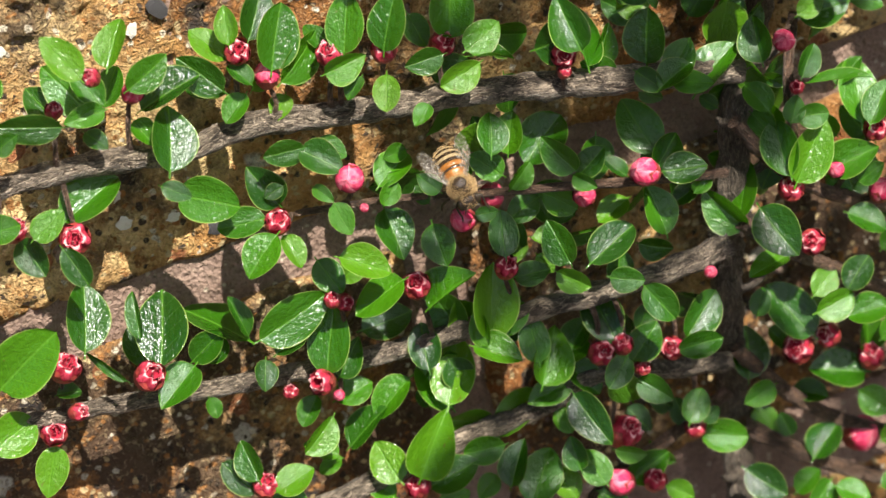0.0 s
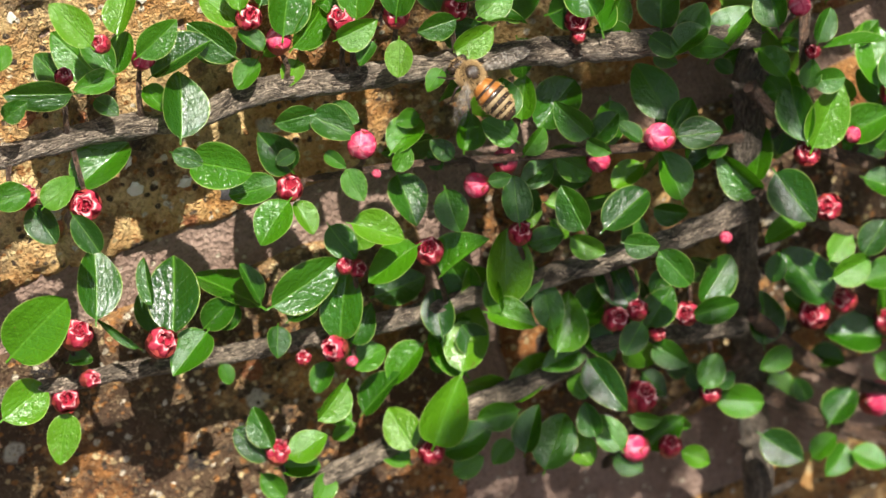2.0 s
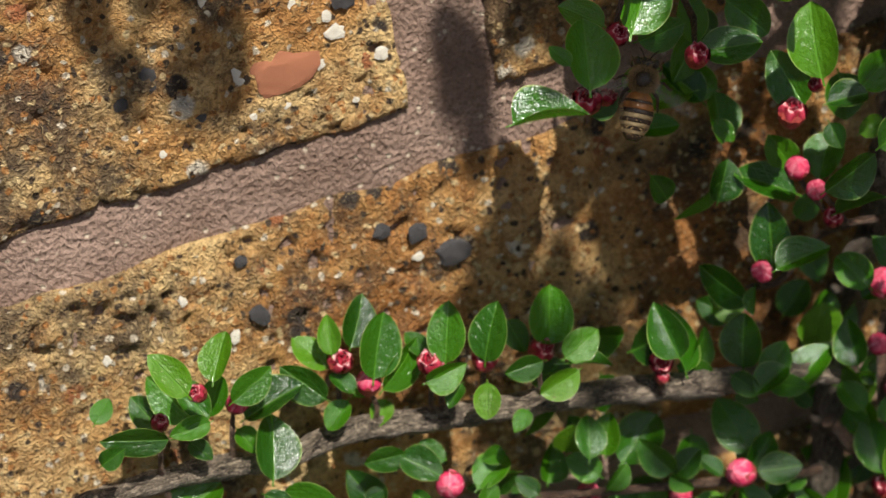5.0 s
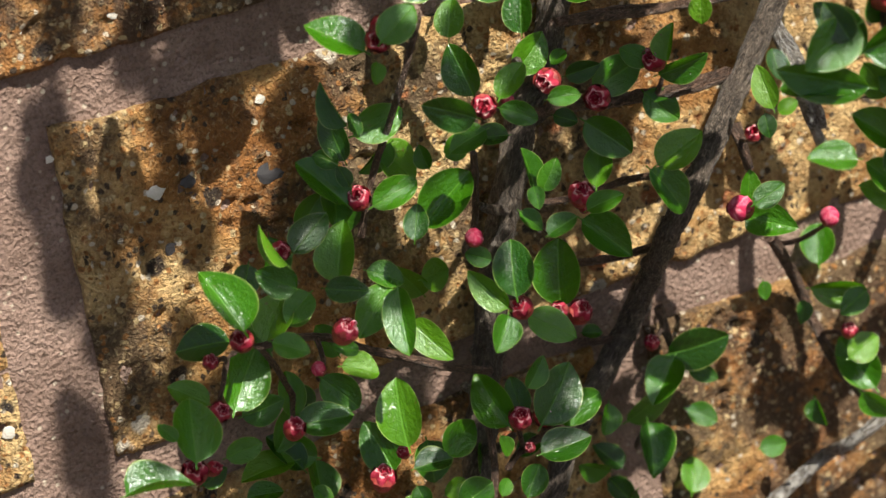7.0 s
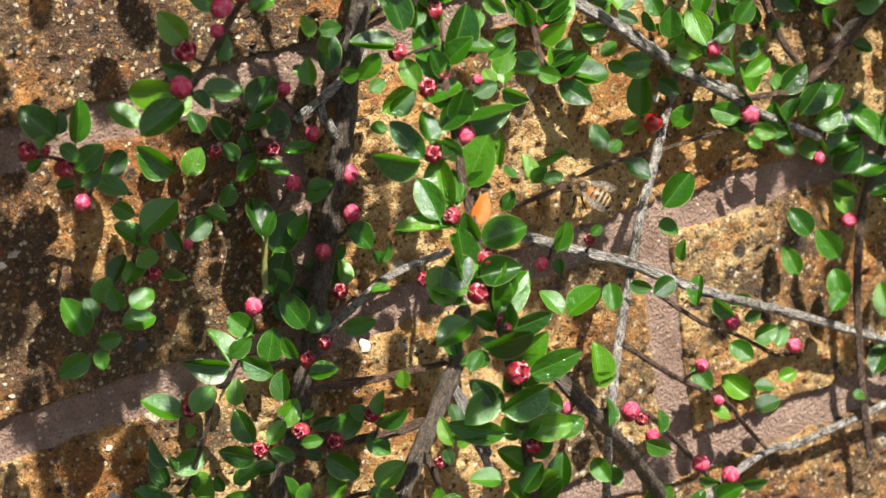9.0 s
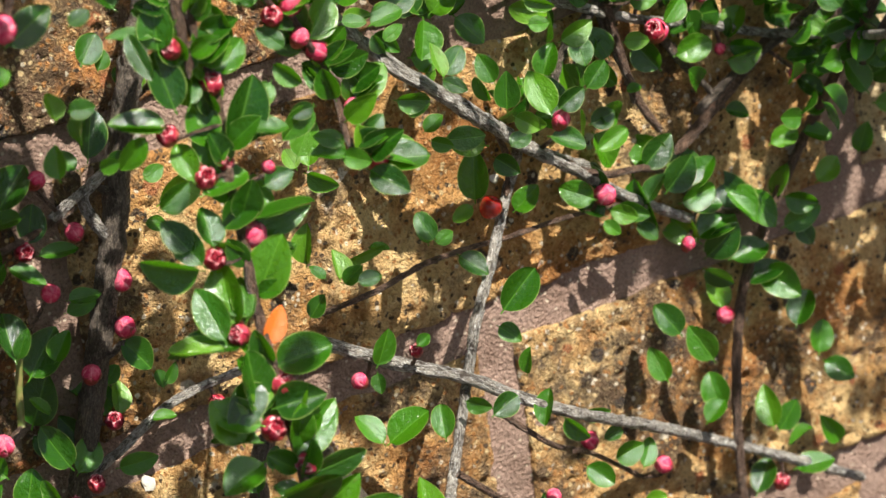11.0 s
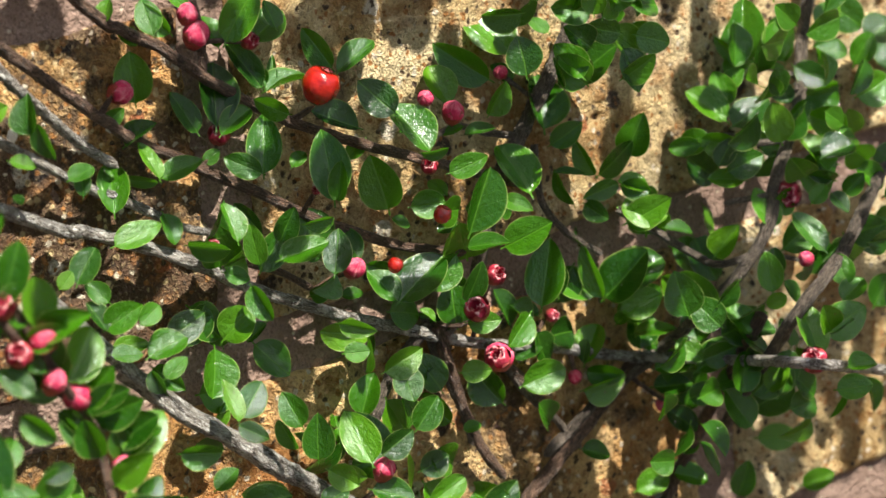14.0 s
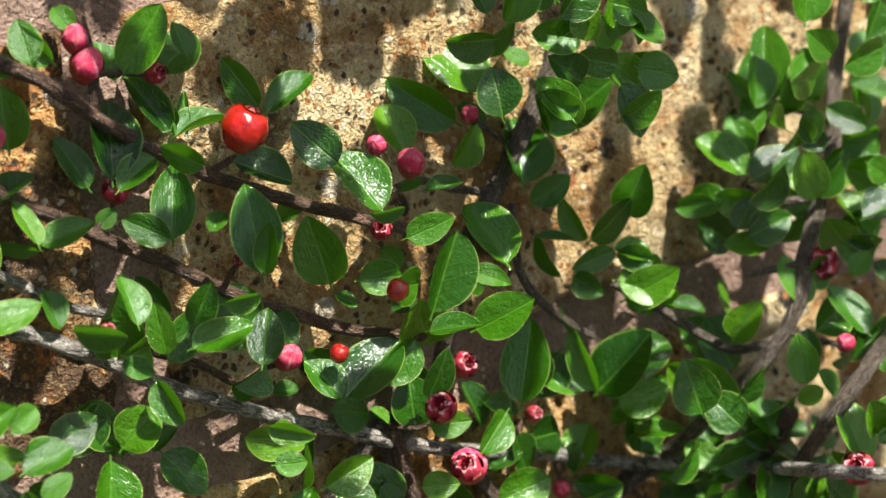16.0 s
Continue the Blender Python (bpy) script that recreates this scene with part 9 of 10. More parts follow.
stem(top_c, [(269.1, -11.1, 1085.8), (267.5, -12.8, 1085.6), (268.2, -11.8, 1084.4)], 0.57, 0.42, DARK_BARK, 6, name="spur")
leaves(top_c, [
    (263.6, -19.1, 1090.1, -11, -53, 106, 11.8, 10.9),
    (279.0, -5.6, 1094.2, -9, -56, 94, 8.9, 8.4),
    (287.9, -7.5, 1097.4, -97, -37, 133, 13.2, 7.5),
    (296.5, -4.5, 1100.5, -31, -46, 126, 13.5, 11.3),
    (283.5, -12.0, 1091.6, 127, -54, -45, 7.6, 7.6),
    (297.2, -4.0, 1096.1, 39, -29, 2, 6.8, 4.5),
    (300.8, -6.2, 1084.1, 32, -55, 52, 13.0, 10.1),
    (301.9, -6.4, 1080.6, 78, -29, -33, 7.8, 4.9),
    (275.0, -14.9, 1090.1, 18, -4, -36, 6.1, 5.0),
    (278.4, -10.3, 1090.4, -46, 15, 141, 4.5, 2.3),
    (291.0, -12.4, 1074.0, -6, -52, 94, 12.3, 8.9),
    (268.7, -17.5, 1084.3, 70, -17, -32, 8.0, 4.8)])
leaves(top_c, [
    (261.9, -18.3, 1089.8, 135, -1, -47, 5.5, 3.7),
    (274.0, -14.3, 1070.6, 110, -64, -19, 13.4, 9.5),
    (283.5, -13.2, 1074.8, 47, 20, -59, 6.6, 3.8),
    (281.6, -14.8, 1065.9, 68, -25, -51, 10.8, 7.3),
    (310.9, -8.1, 1072.4, -114, -65, 141, 8.4, 4.3),
    (312.2, -7.8, 1072.0, 122, -32, -22, 9.9, 10.1),
    (319.7, -8.0, 1074.6, 91, -62, -44, 9.2, 8.5),
    (304.0, -9.0, 1068.0, -133, -64, 127, 8.3, 5.3),
    (300.3, -8.4, 1075.6, 22, 8, -51, 6.5, 2.5),
    (316.2, -8.6, 1069.4, -80, 10, 170, 8.2, 4.2),
    (316.4, -8.4, 1069.8, 40, 19, -35, 6.6, 5.3),
    (316.0, -10.2, 1061.2, 77, -26, -46, 10.7, 6.7)])
leaves(top_c, [
    (322.4, -14.4, 1059.3, 35, 15, -28, 6.0, 3.4),
    (326.5, -4.0, 1099.1, 107, 5, -39, 5.8, 4.4),
    (311.9, -4.0, 1091.6, 60, -36, -42, 11.0, 8.4),
    (311.0, -4.0, 1093.6, 11, -64, 67, 8.5, 5.3),
    (295.5, -4.0, 1107.3, 150, -25, -50, 8.4, 6.9),
    (306.4, -4.0, 1102.5, -30, -42, 129, 5.0, 5.1),
    (324.8, -4.0, 1103.5, -42, 33, -172, 5.5, 5.3),
    (274.0, -8.1, 1077.4, -54, -37, 118, 4.8, 4.8),
    (276.5, -6.7, 1071.0, -43, 11, 175, 4.7, 4.8),
    (271.7, -7.0, 1093.4, -71, 17, 171, 5.7, 4.7),
    (295.7, -4.0, 1094.4, -34, -50, 127, 5.5, 5.1),
    (308.3, -7.0, 1066.8, 71, 30, -68, 6.1, 5.0)])
leaves(top_c, [
    (311.6, -4.0, 1105.2, 79, -27, -18, 5.0, 5.1),
    (316.6, -8.8, 1068.8, 85, 15, -47, 6.1, 5.1),
    (269.3, -19.6, 1069.6, 28, -6, -52, 8.4, 5.0),
    (315.2, -9.9, 1064.6, 50, 16, -31, 9.9, 8.4),
    (302.7, -4.0, 1015.3, 51, 22, -26, 6.5, 6.6)])
buds(top_c, [
    (273.6, -14.2, 1094.9, 39, -18, 2.10, 0),
    (267.1, -14.8, 1099.1, 61, -46, 1.50, 0),
    (293.3, -4.2, 1097.3, 52, -52, 1.38, 0),
    (266.0, -14.9, 1086.1, 53, -35, 1.67, 2)])

top_d = plant("cotoneaster stem with dark round leaves, partly lit, against pale brick")
stem(top_d, [(386.9, -8.0, 1146.1), (378.5, -4.0, 1100.8), (372.0, -5.6, 1085.9), (363.9, -12.7, 1078.2), (354.5, -18.4, 1070.9), (345.6, -22.6, 1063.5), (340.2, -26.2, 1057.5), (335.0, -25.0, 1050.7), (330.7, -21.9, 1045.4), (327.4, -14.3, 1038.0), (322.9, -6.8, 1031.0)], 1.36, 1.17, DARK_BARK, 20, name="stem")
stem(top_d, [(409.6, -8.0, 1077.9), (355.2, -34.6, 1053.0), (343.9, -38.2, 1047.6), (332.2, -40.6, 1042.4), (333.1, -29.8, 1031.1), (332.4, -20.2, 1020.3), (339.5, -4.0, 1006.8)], 1.38, 1.28, DARK_BARK, 20, name="stem")
stem(top_d, [(354.5, -18.4, 1070.9), (348.3, -16.7, 1071.2), (345.2, -14.6, 1072.6), (340.8, -12.5, 1074.4)], 0.78, 0.68, DARK_BARK, 8, name="twig")
stem(top_d, [(365.9, -10.6, 1080.5), (360.9, -7.8, 1083.4), (357.6, -4.4, 1084.7)], 0.80, 0.71, DARK_BARK, 8, name="twig")
stem(top_d, [(344.5, -23.6, 1062.0), (339.1, -21.1, 1062.0), (333.9, -19.6, 1062.1)], 0.77, 0.57, DARK_BARK, 8, name="twig")
stem(top_d, [(344.4, -23.6, 1062.0), (346.2, -25.1, 1060.8), (347.3, -24.9, 1061.6)], 0.57, 0.41, DARK_BARK, 6, name="spur")
stem(top_d, [(326.3, -46.1, 1034.9), (329.8, -46.5, 1034.3), (330.4, -47.1, 1033.5)], 0.52, 0.38, DARK_BARK, 6, name="spur")
stem(top_d, [(337.2, -25.7, 1052.2), (339.3, -32.0, 1051.0), (342.5, -34.4, 1049.9)], 0.56, 0.41, DARK_BARK, 6, name="spur")
leaves(top_d, [
    (356.2, -5.2, 1085.3, -13, -64, 44, 14.5, 10.3),
    (360.3, -10.0, 1084.9, 19, -50, 25, 11.1, 6.9),
    (356.2, -5.8, 1084.9, -105, -41, 121, 9.8, 3.7),
    (353.6, -5.7, 1084.6, 12, 5, -45, 9.9, 4.8),
    (364.8, -10.6, 1083.2, 72, 31, -45, 8.2, 5.7),
    (343.5, -12.0, 1076.4, -35, -44, 127, 10.4, 7.9),
    (344.3, -13.1, 1075.3, 38, -21, -6, 10.3, 7.4),
    (336.9, -11.2, 1074.1, 97, 23, -36, 7.9, 6.1),
    (336.6, -11.4, 1073.1, -75, 3, 138, 6.7, 4.1),
    (338.4, -17.0, 1067.4, 68, -14, -16, 8.7, 6.8),
    (341.5, -18.3, 1065.0, -34, -10, 137, 7.6, 6.1),
    (357.6, -26.0, 1063.9, -0, -52, 97, 10.3, 8.3)])
leaves(top_d, [
    (340.4, -27.1, 1056.4, 11, -56, 77, 9.6, 6.7),
    (330.5, -19.6, 1051.9, 69, -50, -43, 8.0, 5.9),
    (331.6, -35.0, 1046.3, -23, -80, 75, 8.4, 5.4),
    (346.7, -34.8, 1051.0, -15, -48, 108, 10.2, 6.3),
    (331.8, -46.5, 1034.6, 19, -50, 66, 13.1, 7.3),
    (333.1, -37.3, 1045.5, -79, 23, 137, 4.6, 4.7),
    (347.5, -7.7, 1082.2, 49, -34, -17, 5.8, 6.0),
    (361.1, -13.8, 1076.9, -55, -37, 128, 6.2, 5.8),
    (355.8, -17.4, 1074.4, 104, -37, -27, 5.8, 5.9),
    (375.5, -7.5, 1089.3, 34, -27, 7, 7.8, 5.7),
    (375.9, -8.0, 1085.3, 72, 29, -37, 5.8, 5.8),
    (346.0, -10.3, 1078.9, -22, -62, 85, 8.1, 5.5)])
leaves(top_d, [
    (337.0, -15.9, 1068.8, 37, -48, -2, 6.9, 5.3),
    (358.0, -29.8, 1059.6, 75, -38, -29, 5.9, 6.0),
    (343.6, -42.2, 1042.5, 27, -25, 4, 7.4, 6.6),
    (352.8, -12.7, 1076.6, 31, 53, -91, 6.4, 5.5),
    (350.2, -28.2, 1059.2, 56, -41, -14, 5.2, 4.7),
    (336.1, -33.5, 1047.2, 19, 58, -63, 5.0, 5.1),
    (324.5, -19.6, 1031.3, 97, -14, -28, 7.7, 7.9),
    (338.8, -11.6, 1074.7, -71, 21, 139, 6.9, 7.0),
    (364.7, -8.0, 1083.9, -57, -82, 99, 9.8, 6.4),
    (378.9, -5.4, 1088.9, 52, 66, -77, 4.9, 5.0),
    (325.0, -13.3, 1021.6, 76, -20, -48, 7.0, 7.1),
    (327.8, -4.0, 1007.7, 67, -8, -9, 6.1, 6.3)])
leaves(top_d, [
    (336.2, -44.2, 1037.7, 67, -22, -16, 10.6, 10.6),
    (336.9, -49.2, 1031.3, 38, -2, -28, 6.2, 6.3),
    (332.0, -50.7, 1028.3, 58, -4, -38, 7.3, 5.5),
    (337.5, -18.2, 1016.5, 59, -13, -12, 10.7, 10.3),
    (350.3, -4.0, 1003.5, 65, 6, -29, 9.2, 6.1),
    (358.2, -8.3, 991.1, 66, -18, -39, 7.2, 4.8),
    (343.2, -4.0, 992.4, 84, -68, -38, 8.5, 5.4),
    (380.1, -12.6, 1080.4, 81, -54, -33, 7.7, 6.6),
    (371.9, -9.7, 1085.8, 69, -4, -21, 5.4, 4.8),
    (355.3, -28.8, 1060.2, 21, 44, -75, 5.5, 5.6),
    (345.6, -30.0, 1055.7, 67, 21, -57, 4.1, 4.1),
    (335.0, -32.1, 1048.1, 19, -73, 29, 6.1, 6.2)])
leaves(top_d, [
    (346.7, -40.8, 1044.9, -47, -67, 94, 6.7, 6.3)])
buds(top_d, [
    (347.2, -24.7, 1061.5, 78, -49, 2.72, 1),
    (330.8, -46.2, 1034.1, 55, -52, 2.68, 1),
    (342.3, -33.8, 1050.3, 61, -66, 1.55, 0)])

top_e = plant("pale grey cotoneaster branch with small bright leaves, low in the tangle")
stem(top_e, [(177.4, -22.0, 1084.1), (189.4, -14.2, 1072.2), (197.1, -14.8, 1062.7), (202.1, -18.9, 1055.4), (208.1, -23.8, 1050.2), (216.9, -21.9, 1041.7), (226.4, -17.7, 1034.6), (239.4, -10.3, 1024.5), (252.1, -8.0, 1015.5), (270.2, -6.0, 1001.8), (289.2, -4.0, 990.0)], 1.48, 1.27, SILVER, 20, name="stem")
stem(top_e, [(154.3, -8.0, 1180.5), (174.7, -16.4, 1130.9), (177.3, -19.9, 1123.7), (188.3, -12.1, 1113.5), (198.7, -4.0, 1104.8), (205.2, -4.0, 1099.1)], 1.14, 0.93, SILVER, 20, name="stem")
stem(top_e, [(228.2, -14.9, 1033.5), (237.3, -4.0, 1020.3), (234.5, -5.5, 1013.0)], 0.88, 0.77, TWIG, 8, name="twig")
stem(top_e, [(168.8, -18.5, 1104.3), (167.5, -20.5, 1104.4), (165.6, -20.2, 1102.9)], 0.53, 0.39, TWIG, 6, name="spur")
stem(top_e, [(203.1, -4.0, 1109.0), (204.8, -4.0, 1111.0), (206.2, -4.0, 1112.6)], 0.55, 0.40, TWIG, 6, name="spur")
leaves(top_e, [
    (207.1, -30.0, 1054.7, 17, -52, 77, 8.8, 4.0),
    (207.2, -29.7, 1053.8, 61, 25, -54, 6.1, 3.7),
    (190.2, -17.5, 1074.6, 67, -27, -28, 7.9, 5.7),
    (196.2, -25.5, 1065.2, 46, -34, -10, 5.5, 3.6),
    (199.5, -15.5, 1064.4, 69, 41, -43, 7.2, 4.1),
    (221.3, -28.3, 1049.2, -69, -65, 127, 7.4, 5.3),
    (221.0, -25.7, 1044.3, -141, -69, 162, 7.0, 4.2),
    (201.8, -27.6, 1042.8, 43, -36, -17, 5.5, 5.0),
    (196.5, -38.8, 1044.2, 89, 19, -45, 5.0, 4.4),
    (234.1, -17.9, 1034.7, 101, 19, -41, 5.9, 5.8),
    (242.1, -16.7, 1028.0, 45, 21, -33, 8.8, 5.7),
    (254.9, -16.4, 1020.8, 66, -19, -3, 9.5, 5.0)])
leaves(top_e, [
    (276.2, -4.0, 1008.1, 78, -36, -9, 10.6, 7.6),
    (166.6, -31.9, 1048.1, 63, -56, 3, 9.2, 6.6),
    (178.4, -12.9, 1036.7, 103, 27, -46, 7.7, 5.5),
    (166.2, -24.8, 1118.4, -57, -50, 114, 6.4, 4.9),
    (171.1, -18.6, 1116.8, 68, -22, -16, 6.3, 4.5),
    (176.7, -17.5, 1108.9, 48, 21, -23, 4.9, 3.1),
    (185.7, -18.0, 1084.3, 45, -48, 4, 7.4, 5.3),
    (182.2, -17.8, 1084.3, 58, -43, -4, 3.9, 4.0),
    (190.1, -17.9, 1074.6, -22, -63, 125, 6.1, 5.3),
    (187.5, -23.1, 1071.6, 40, 12, -18, 5.7, 4.2),
    (196.4, -20.3, 1068.2, 44, -16, -7, 8.2, 7.6),
    (195.3, -26.2, 1062.8, -84, -59, 120, 4.8, 4.6)])
leaves(top_e, [
    (236.0, -27.1, 1037.4, -17, -51, 88, 11.7, 7.4),
    (202.0, -36.7, 1042.5, 72, -0, -35, 8.5, 5.7),
    (222.0, -34.0, 1041.7, 75, 36, -33, 6.5, 5.1),
    (223.9, -27.7, 1032.9, 40, -20, -5, 6.0, 6.1),
    (193.5, -12.8, 1067.3, 37, -12, -8, 7.8, 4.7),
    (192.4, -16.2, 1078.9, -70, -49, 155, 5.7, 4.4),
    (272.7, -5.6, 1028.8, 51, -7, -23, 3.8, 3.7)])
buds(top_e, [
    (166.0, -23.2, 1103.6, 76, 22, 1.97, 1),
    (208.1, -4.0, 1112.8, 75, 18, 1.99, 0)])



# ---- small things ----
def berry(owner, x, y, z, r):
    """A ripe fruit with a withered crown at its end."""
    bm = bmesh.new()
    bmesh.ops.create_uvsphere(bm, u_segments=24, v_segments=16, radius=1.0)
    for v in bm.verts:
        v.co *= 1 + 0.09 * noise.noise(v.co * 2.2) + 0.035 * noise.noise(v.co * 6)
        v.co.z *= 1.08
        if v.co.z > 0.85:
            v.co.z -= (v.co.z - 0.85) * 1.2
    for f in bm.faces:
        f.smooth = True
    fruit = part("berry", bm, BERRY, owner, "ripe shiny red berry")
    fruit.matrix_basis = pose(x / 1000, y / 1000, z / 1000, 28, 14, 20) @ Matrix.Diagonal((r / 1000, r / 1000, r / 1000, 1))
    bm = bmesh.new()
    for k in range(5):
        a = 2 * math.pi * k / 5
        vs = [bm.verts.new(Vector(c)) for c in ((0.36 * math.cos(a - 0.5), 0.36 * math.sin(a - 0.5), 0.90), (0.36 * math.cos(a + 0.5), 0.36 * math.sin(a + 0.5), 0.90), (0.06 * math.cos(a), 0.06 * math.sin(a), 1.04))]
        bm.faces.new(vs)
    part("crown", bm, CALYX, fruit)


WALL = bpy.data.objects["wall_brick"]


def pebble(x, z, rx, rz, material):
    """A stone or lump of clinker baked into the face of a brick (millimetres)."""
    COUNT[0] += 1
    bm = bmesh.new()
    bmesh.ops.create_icosphere(bm, subdivisions=2, radius=1.0)
    for v in bm.verts:
        v.co *= 1 + 0.55 * noise.noise(v.co * 1.3 + Vector((COUNT[0] * 3.1, 0, 0)))
        v.co.y *= 0.15
    for f in bm.faces:
        f.smooth = False
    ob = part("pebble", bm, material, WALL)
    ob.matrix_basis = pose(x / 1000, 0.0005, z / 1000, 0, 20 * math.sin(COUNT[0]), 0) @ Matrix.Diagonal((rx / 1000, min(rx, rz) / 1000, rz / 1000, 1))


berry(high_c, 227.8, -8.7, 1013.0, 2.74)
ORANGE_AT = (near_a, (132.5, -70.4, 1024.8), (137.1, -68.5, 1029.6), 4.2)
berry(top_b, 247.5, -9.3, 1105.6, 3.57)
berry(top_b, 257.9, -11.0, 1067.8, 1.50)
berry(top_c, 263.4, -20.9, 1077.9, 1.73)
pebble(-46.5, 847.0, 1.40, 1.19, WHITE_STONE)
pebble(-47.0, 852.5, 1.19, 1.09, WHITE_STONE)
pebble(-32.4, 883.6, 1.55, 1.94, BLACK_STONE)
pebble(-56.8, 869.7, 0.88, 1.37, WHITE_STONE)
pebble(-37.4, 881.0, 0.87, 1.36, WHITE_STONE)
pebble(-58.8, 884.5, 0.77, 0.96, WHITE_STONE)
pebble(-38.1, 845.1, 1.20, 0.80, WHITE_STONE)
pebble(-31.6, 840.4, 1.21, 1.41, BLACK_STONE)
pebble(-10.5, 928.6, 1.61, 1.41, WHITE_STONE)
pebble(-20.6, 924.3, 5.85, 3.77, RED_STONE)
pebble(-41.9, 930.4, 3.00, 2.81, BLACK_STONE)
pebble(-5.3, 942.2, 1.41, 1.22, WHITE_STONE)
pebble(-29.9, 941.3, 1.22, 2.05, WHITE_STONE)
pebble(-27.3, 926.0, 0.84, 1.89, WHITE_STONE)
pebble(-3.6, 922.5, 1.14, 1.14, WHITE_STONE)
pebble(-11.3, 931.7, 0.76, 1.13, WHITE_STONE)
pebble(-16.4, 934.8, 0.85, 1.50, WHITE_STONE)
pebble(-14.0, 924.0, 0.85, 0.85, WHITE_STONE)
pebble(-35.0, 921.7, 1.32, 1.32, BLACK_STONE)
pebble(-7.8, 933.8, 2.07, 1.89, BLACK_STONE)
pebble(-6.4, 940.1, 0.75, 0.75, WHITE_STONE)
pebble(-22.9, 946.3, 1.30, 1.48, BLACK_STONE)
pebble(-21.3, 919.0, 1.32, 0.66, WHITE_STONE)
pebble(-26.5, 918.8, 0.75, 0.67, WHITE_STONE)
pebble(-9.5, 891.2, 1.55, 1.36, BLACK_STONE)
pebble(-33.7, 894.2, 1.15, 1.15, BLACK_STONE)
pebble(-46.4, 927.8, 1.50, 1.12, BLACK_STONE)
pebble(-44.5, 890.6, 0.68, 1.07, WHITE_STONE)
pebble(-41.9, 917.2, 0.57, 0.76, WHITE_STONE)
pebble(-9.3, 916.0, 0.66, 0.58, WHITE_STONE)
pebble(-15.4, 941.5, 0.94, 0.84, WHITE_STONE)
pebble(-10.1, 939.7, 2.06, 2.25, BLACK_STONE)
pebble(-3.5, 888.8, 1.95, 1.56, BLACK_STONE)
pebble(-4.3, 884.5, 0.98, 0.79, WHITE_STONE)
pebble(1.5, 883.1, 2.94, 2.45, BLACK_STONE)
pebble(31.3, 957.8, 1.57, 1.35, WHITE_STONE)
pebble(30.0, 992.6, 1.44, 1.33, WHITE_STONE)
pebble(12.6, 993.4, 0.92, 1.43, WHITE_STONE)
pebble(53.3, 968.8, 0.94, 0.83, WHITE_STONE)
pebble(13.7, 969.7, 0.72, 0.72, WHITE_STONE)
pebble(32.0, 946.5, 1.26, 1.26, BLACK_STONE)
pebble(53.1, 954.6, 2.52, 2.10, BLACK_STONE)
pebble(37.4, 958.0, 1.25, 1.25, BLACK_STONE)
pebble(33.7, 1026.3, 1.27, 0.99, WHITE_STONE)
pebble(113.5, 987.7, 1.32, 1.18, WHITE_STONE)
pebble(132.3, 972.9, 1.50, 2.09, WHITE_STONE)
pebble(97.4, 1013.8, 2.02, 1.74, BLACK_STONE)
pebble(67.3, 993.4, 1.73, 1.45, BLACK_STONE)
pebble(235.5, 1016.1, 1.24, 1.24, WHITE_STONE)
pebble(187.2, 1108.7, 1.08, 1.72, WHITE_STONE)
pebble(184.3, 1115.9, 0.97, 1.08, WHITE_STONE)

owner, base, tip, wide = ORANGE_AT
ORANGE = plain_noise("orange_autumn_leaf", (0.62, 0.11, 0.012), (0.78, 0.22, 0.03), 400, 0.4)
old = new("leaf", LEAVES[3].copy())
old.data.materials.clear()
old.data.materials.append(ORANGE)
old.parent = owner
old.matrix_basis = pose(*(c / 1000 for c in base), 80, -62, -12) @ Matrix.Diagonal((0.0085, 0.0046, 0.006, 1))
tagged(old, "orange autumn leaf")


back_leaves(low_b, 34, 1, -0.002, 0.085, 0.790, 0.870, -0.010, 7.9)
back_leaves(low_e, 40, 2, 0.025, 0.110, 0.780, 0.901, -0.013, 7.9)
back_leaves(mid_a, 14, 3, 0.037, 0.077, 0.899, 0.959, -0.004, 8.3)
back_leaves(top_c, 36, 4, 0.240, 0.344, 1.020, 1.077, -0.004, 8.9)
back_leaves(top_d, 55, 5, 0.335, 0.414, 0.976, 1.069, -0.045, 7.8)
back_leaves(top_d, 16, 7, 0.350, 0.414, 1.060, 1.112, -0.004, 8.7)
back_leaves(top_a, 26, 6, 0.208, 0.309, 1.035, 1.079, -0.004, 8.3)
back_leaves(top_c, 34, 8, 0.283, 0.318, 1.092, 1.125, -0.020, 8.5)
back_leaves(top_d, 26, 9, 0.342, 0.375, 1.060, 1.105, -0.022, 8.5)
back_leaves(top_d, 40, 10, 0.305, 0.372, 1.012, 1.052, -0.024, 8.5)


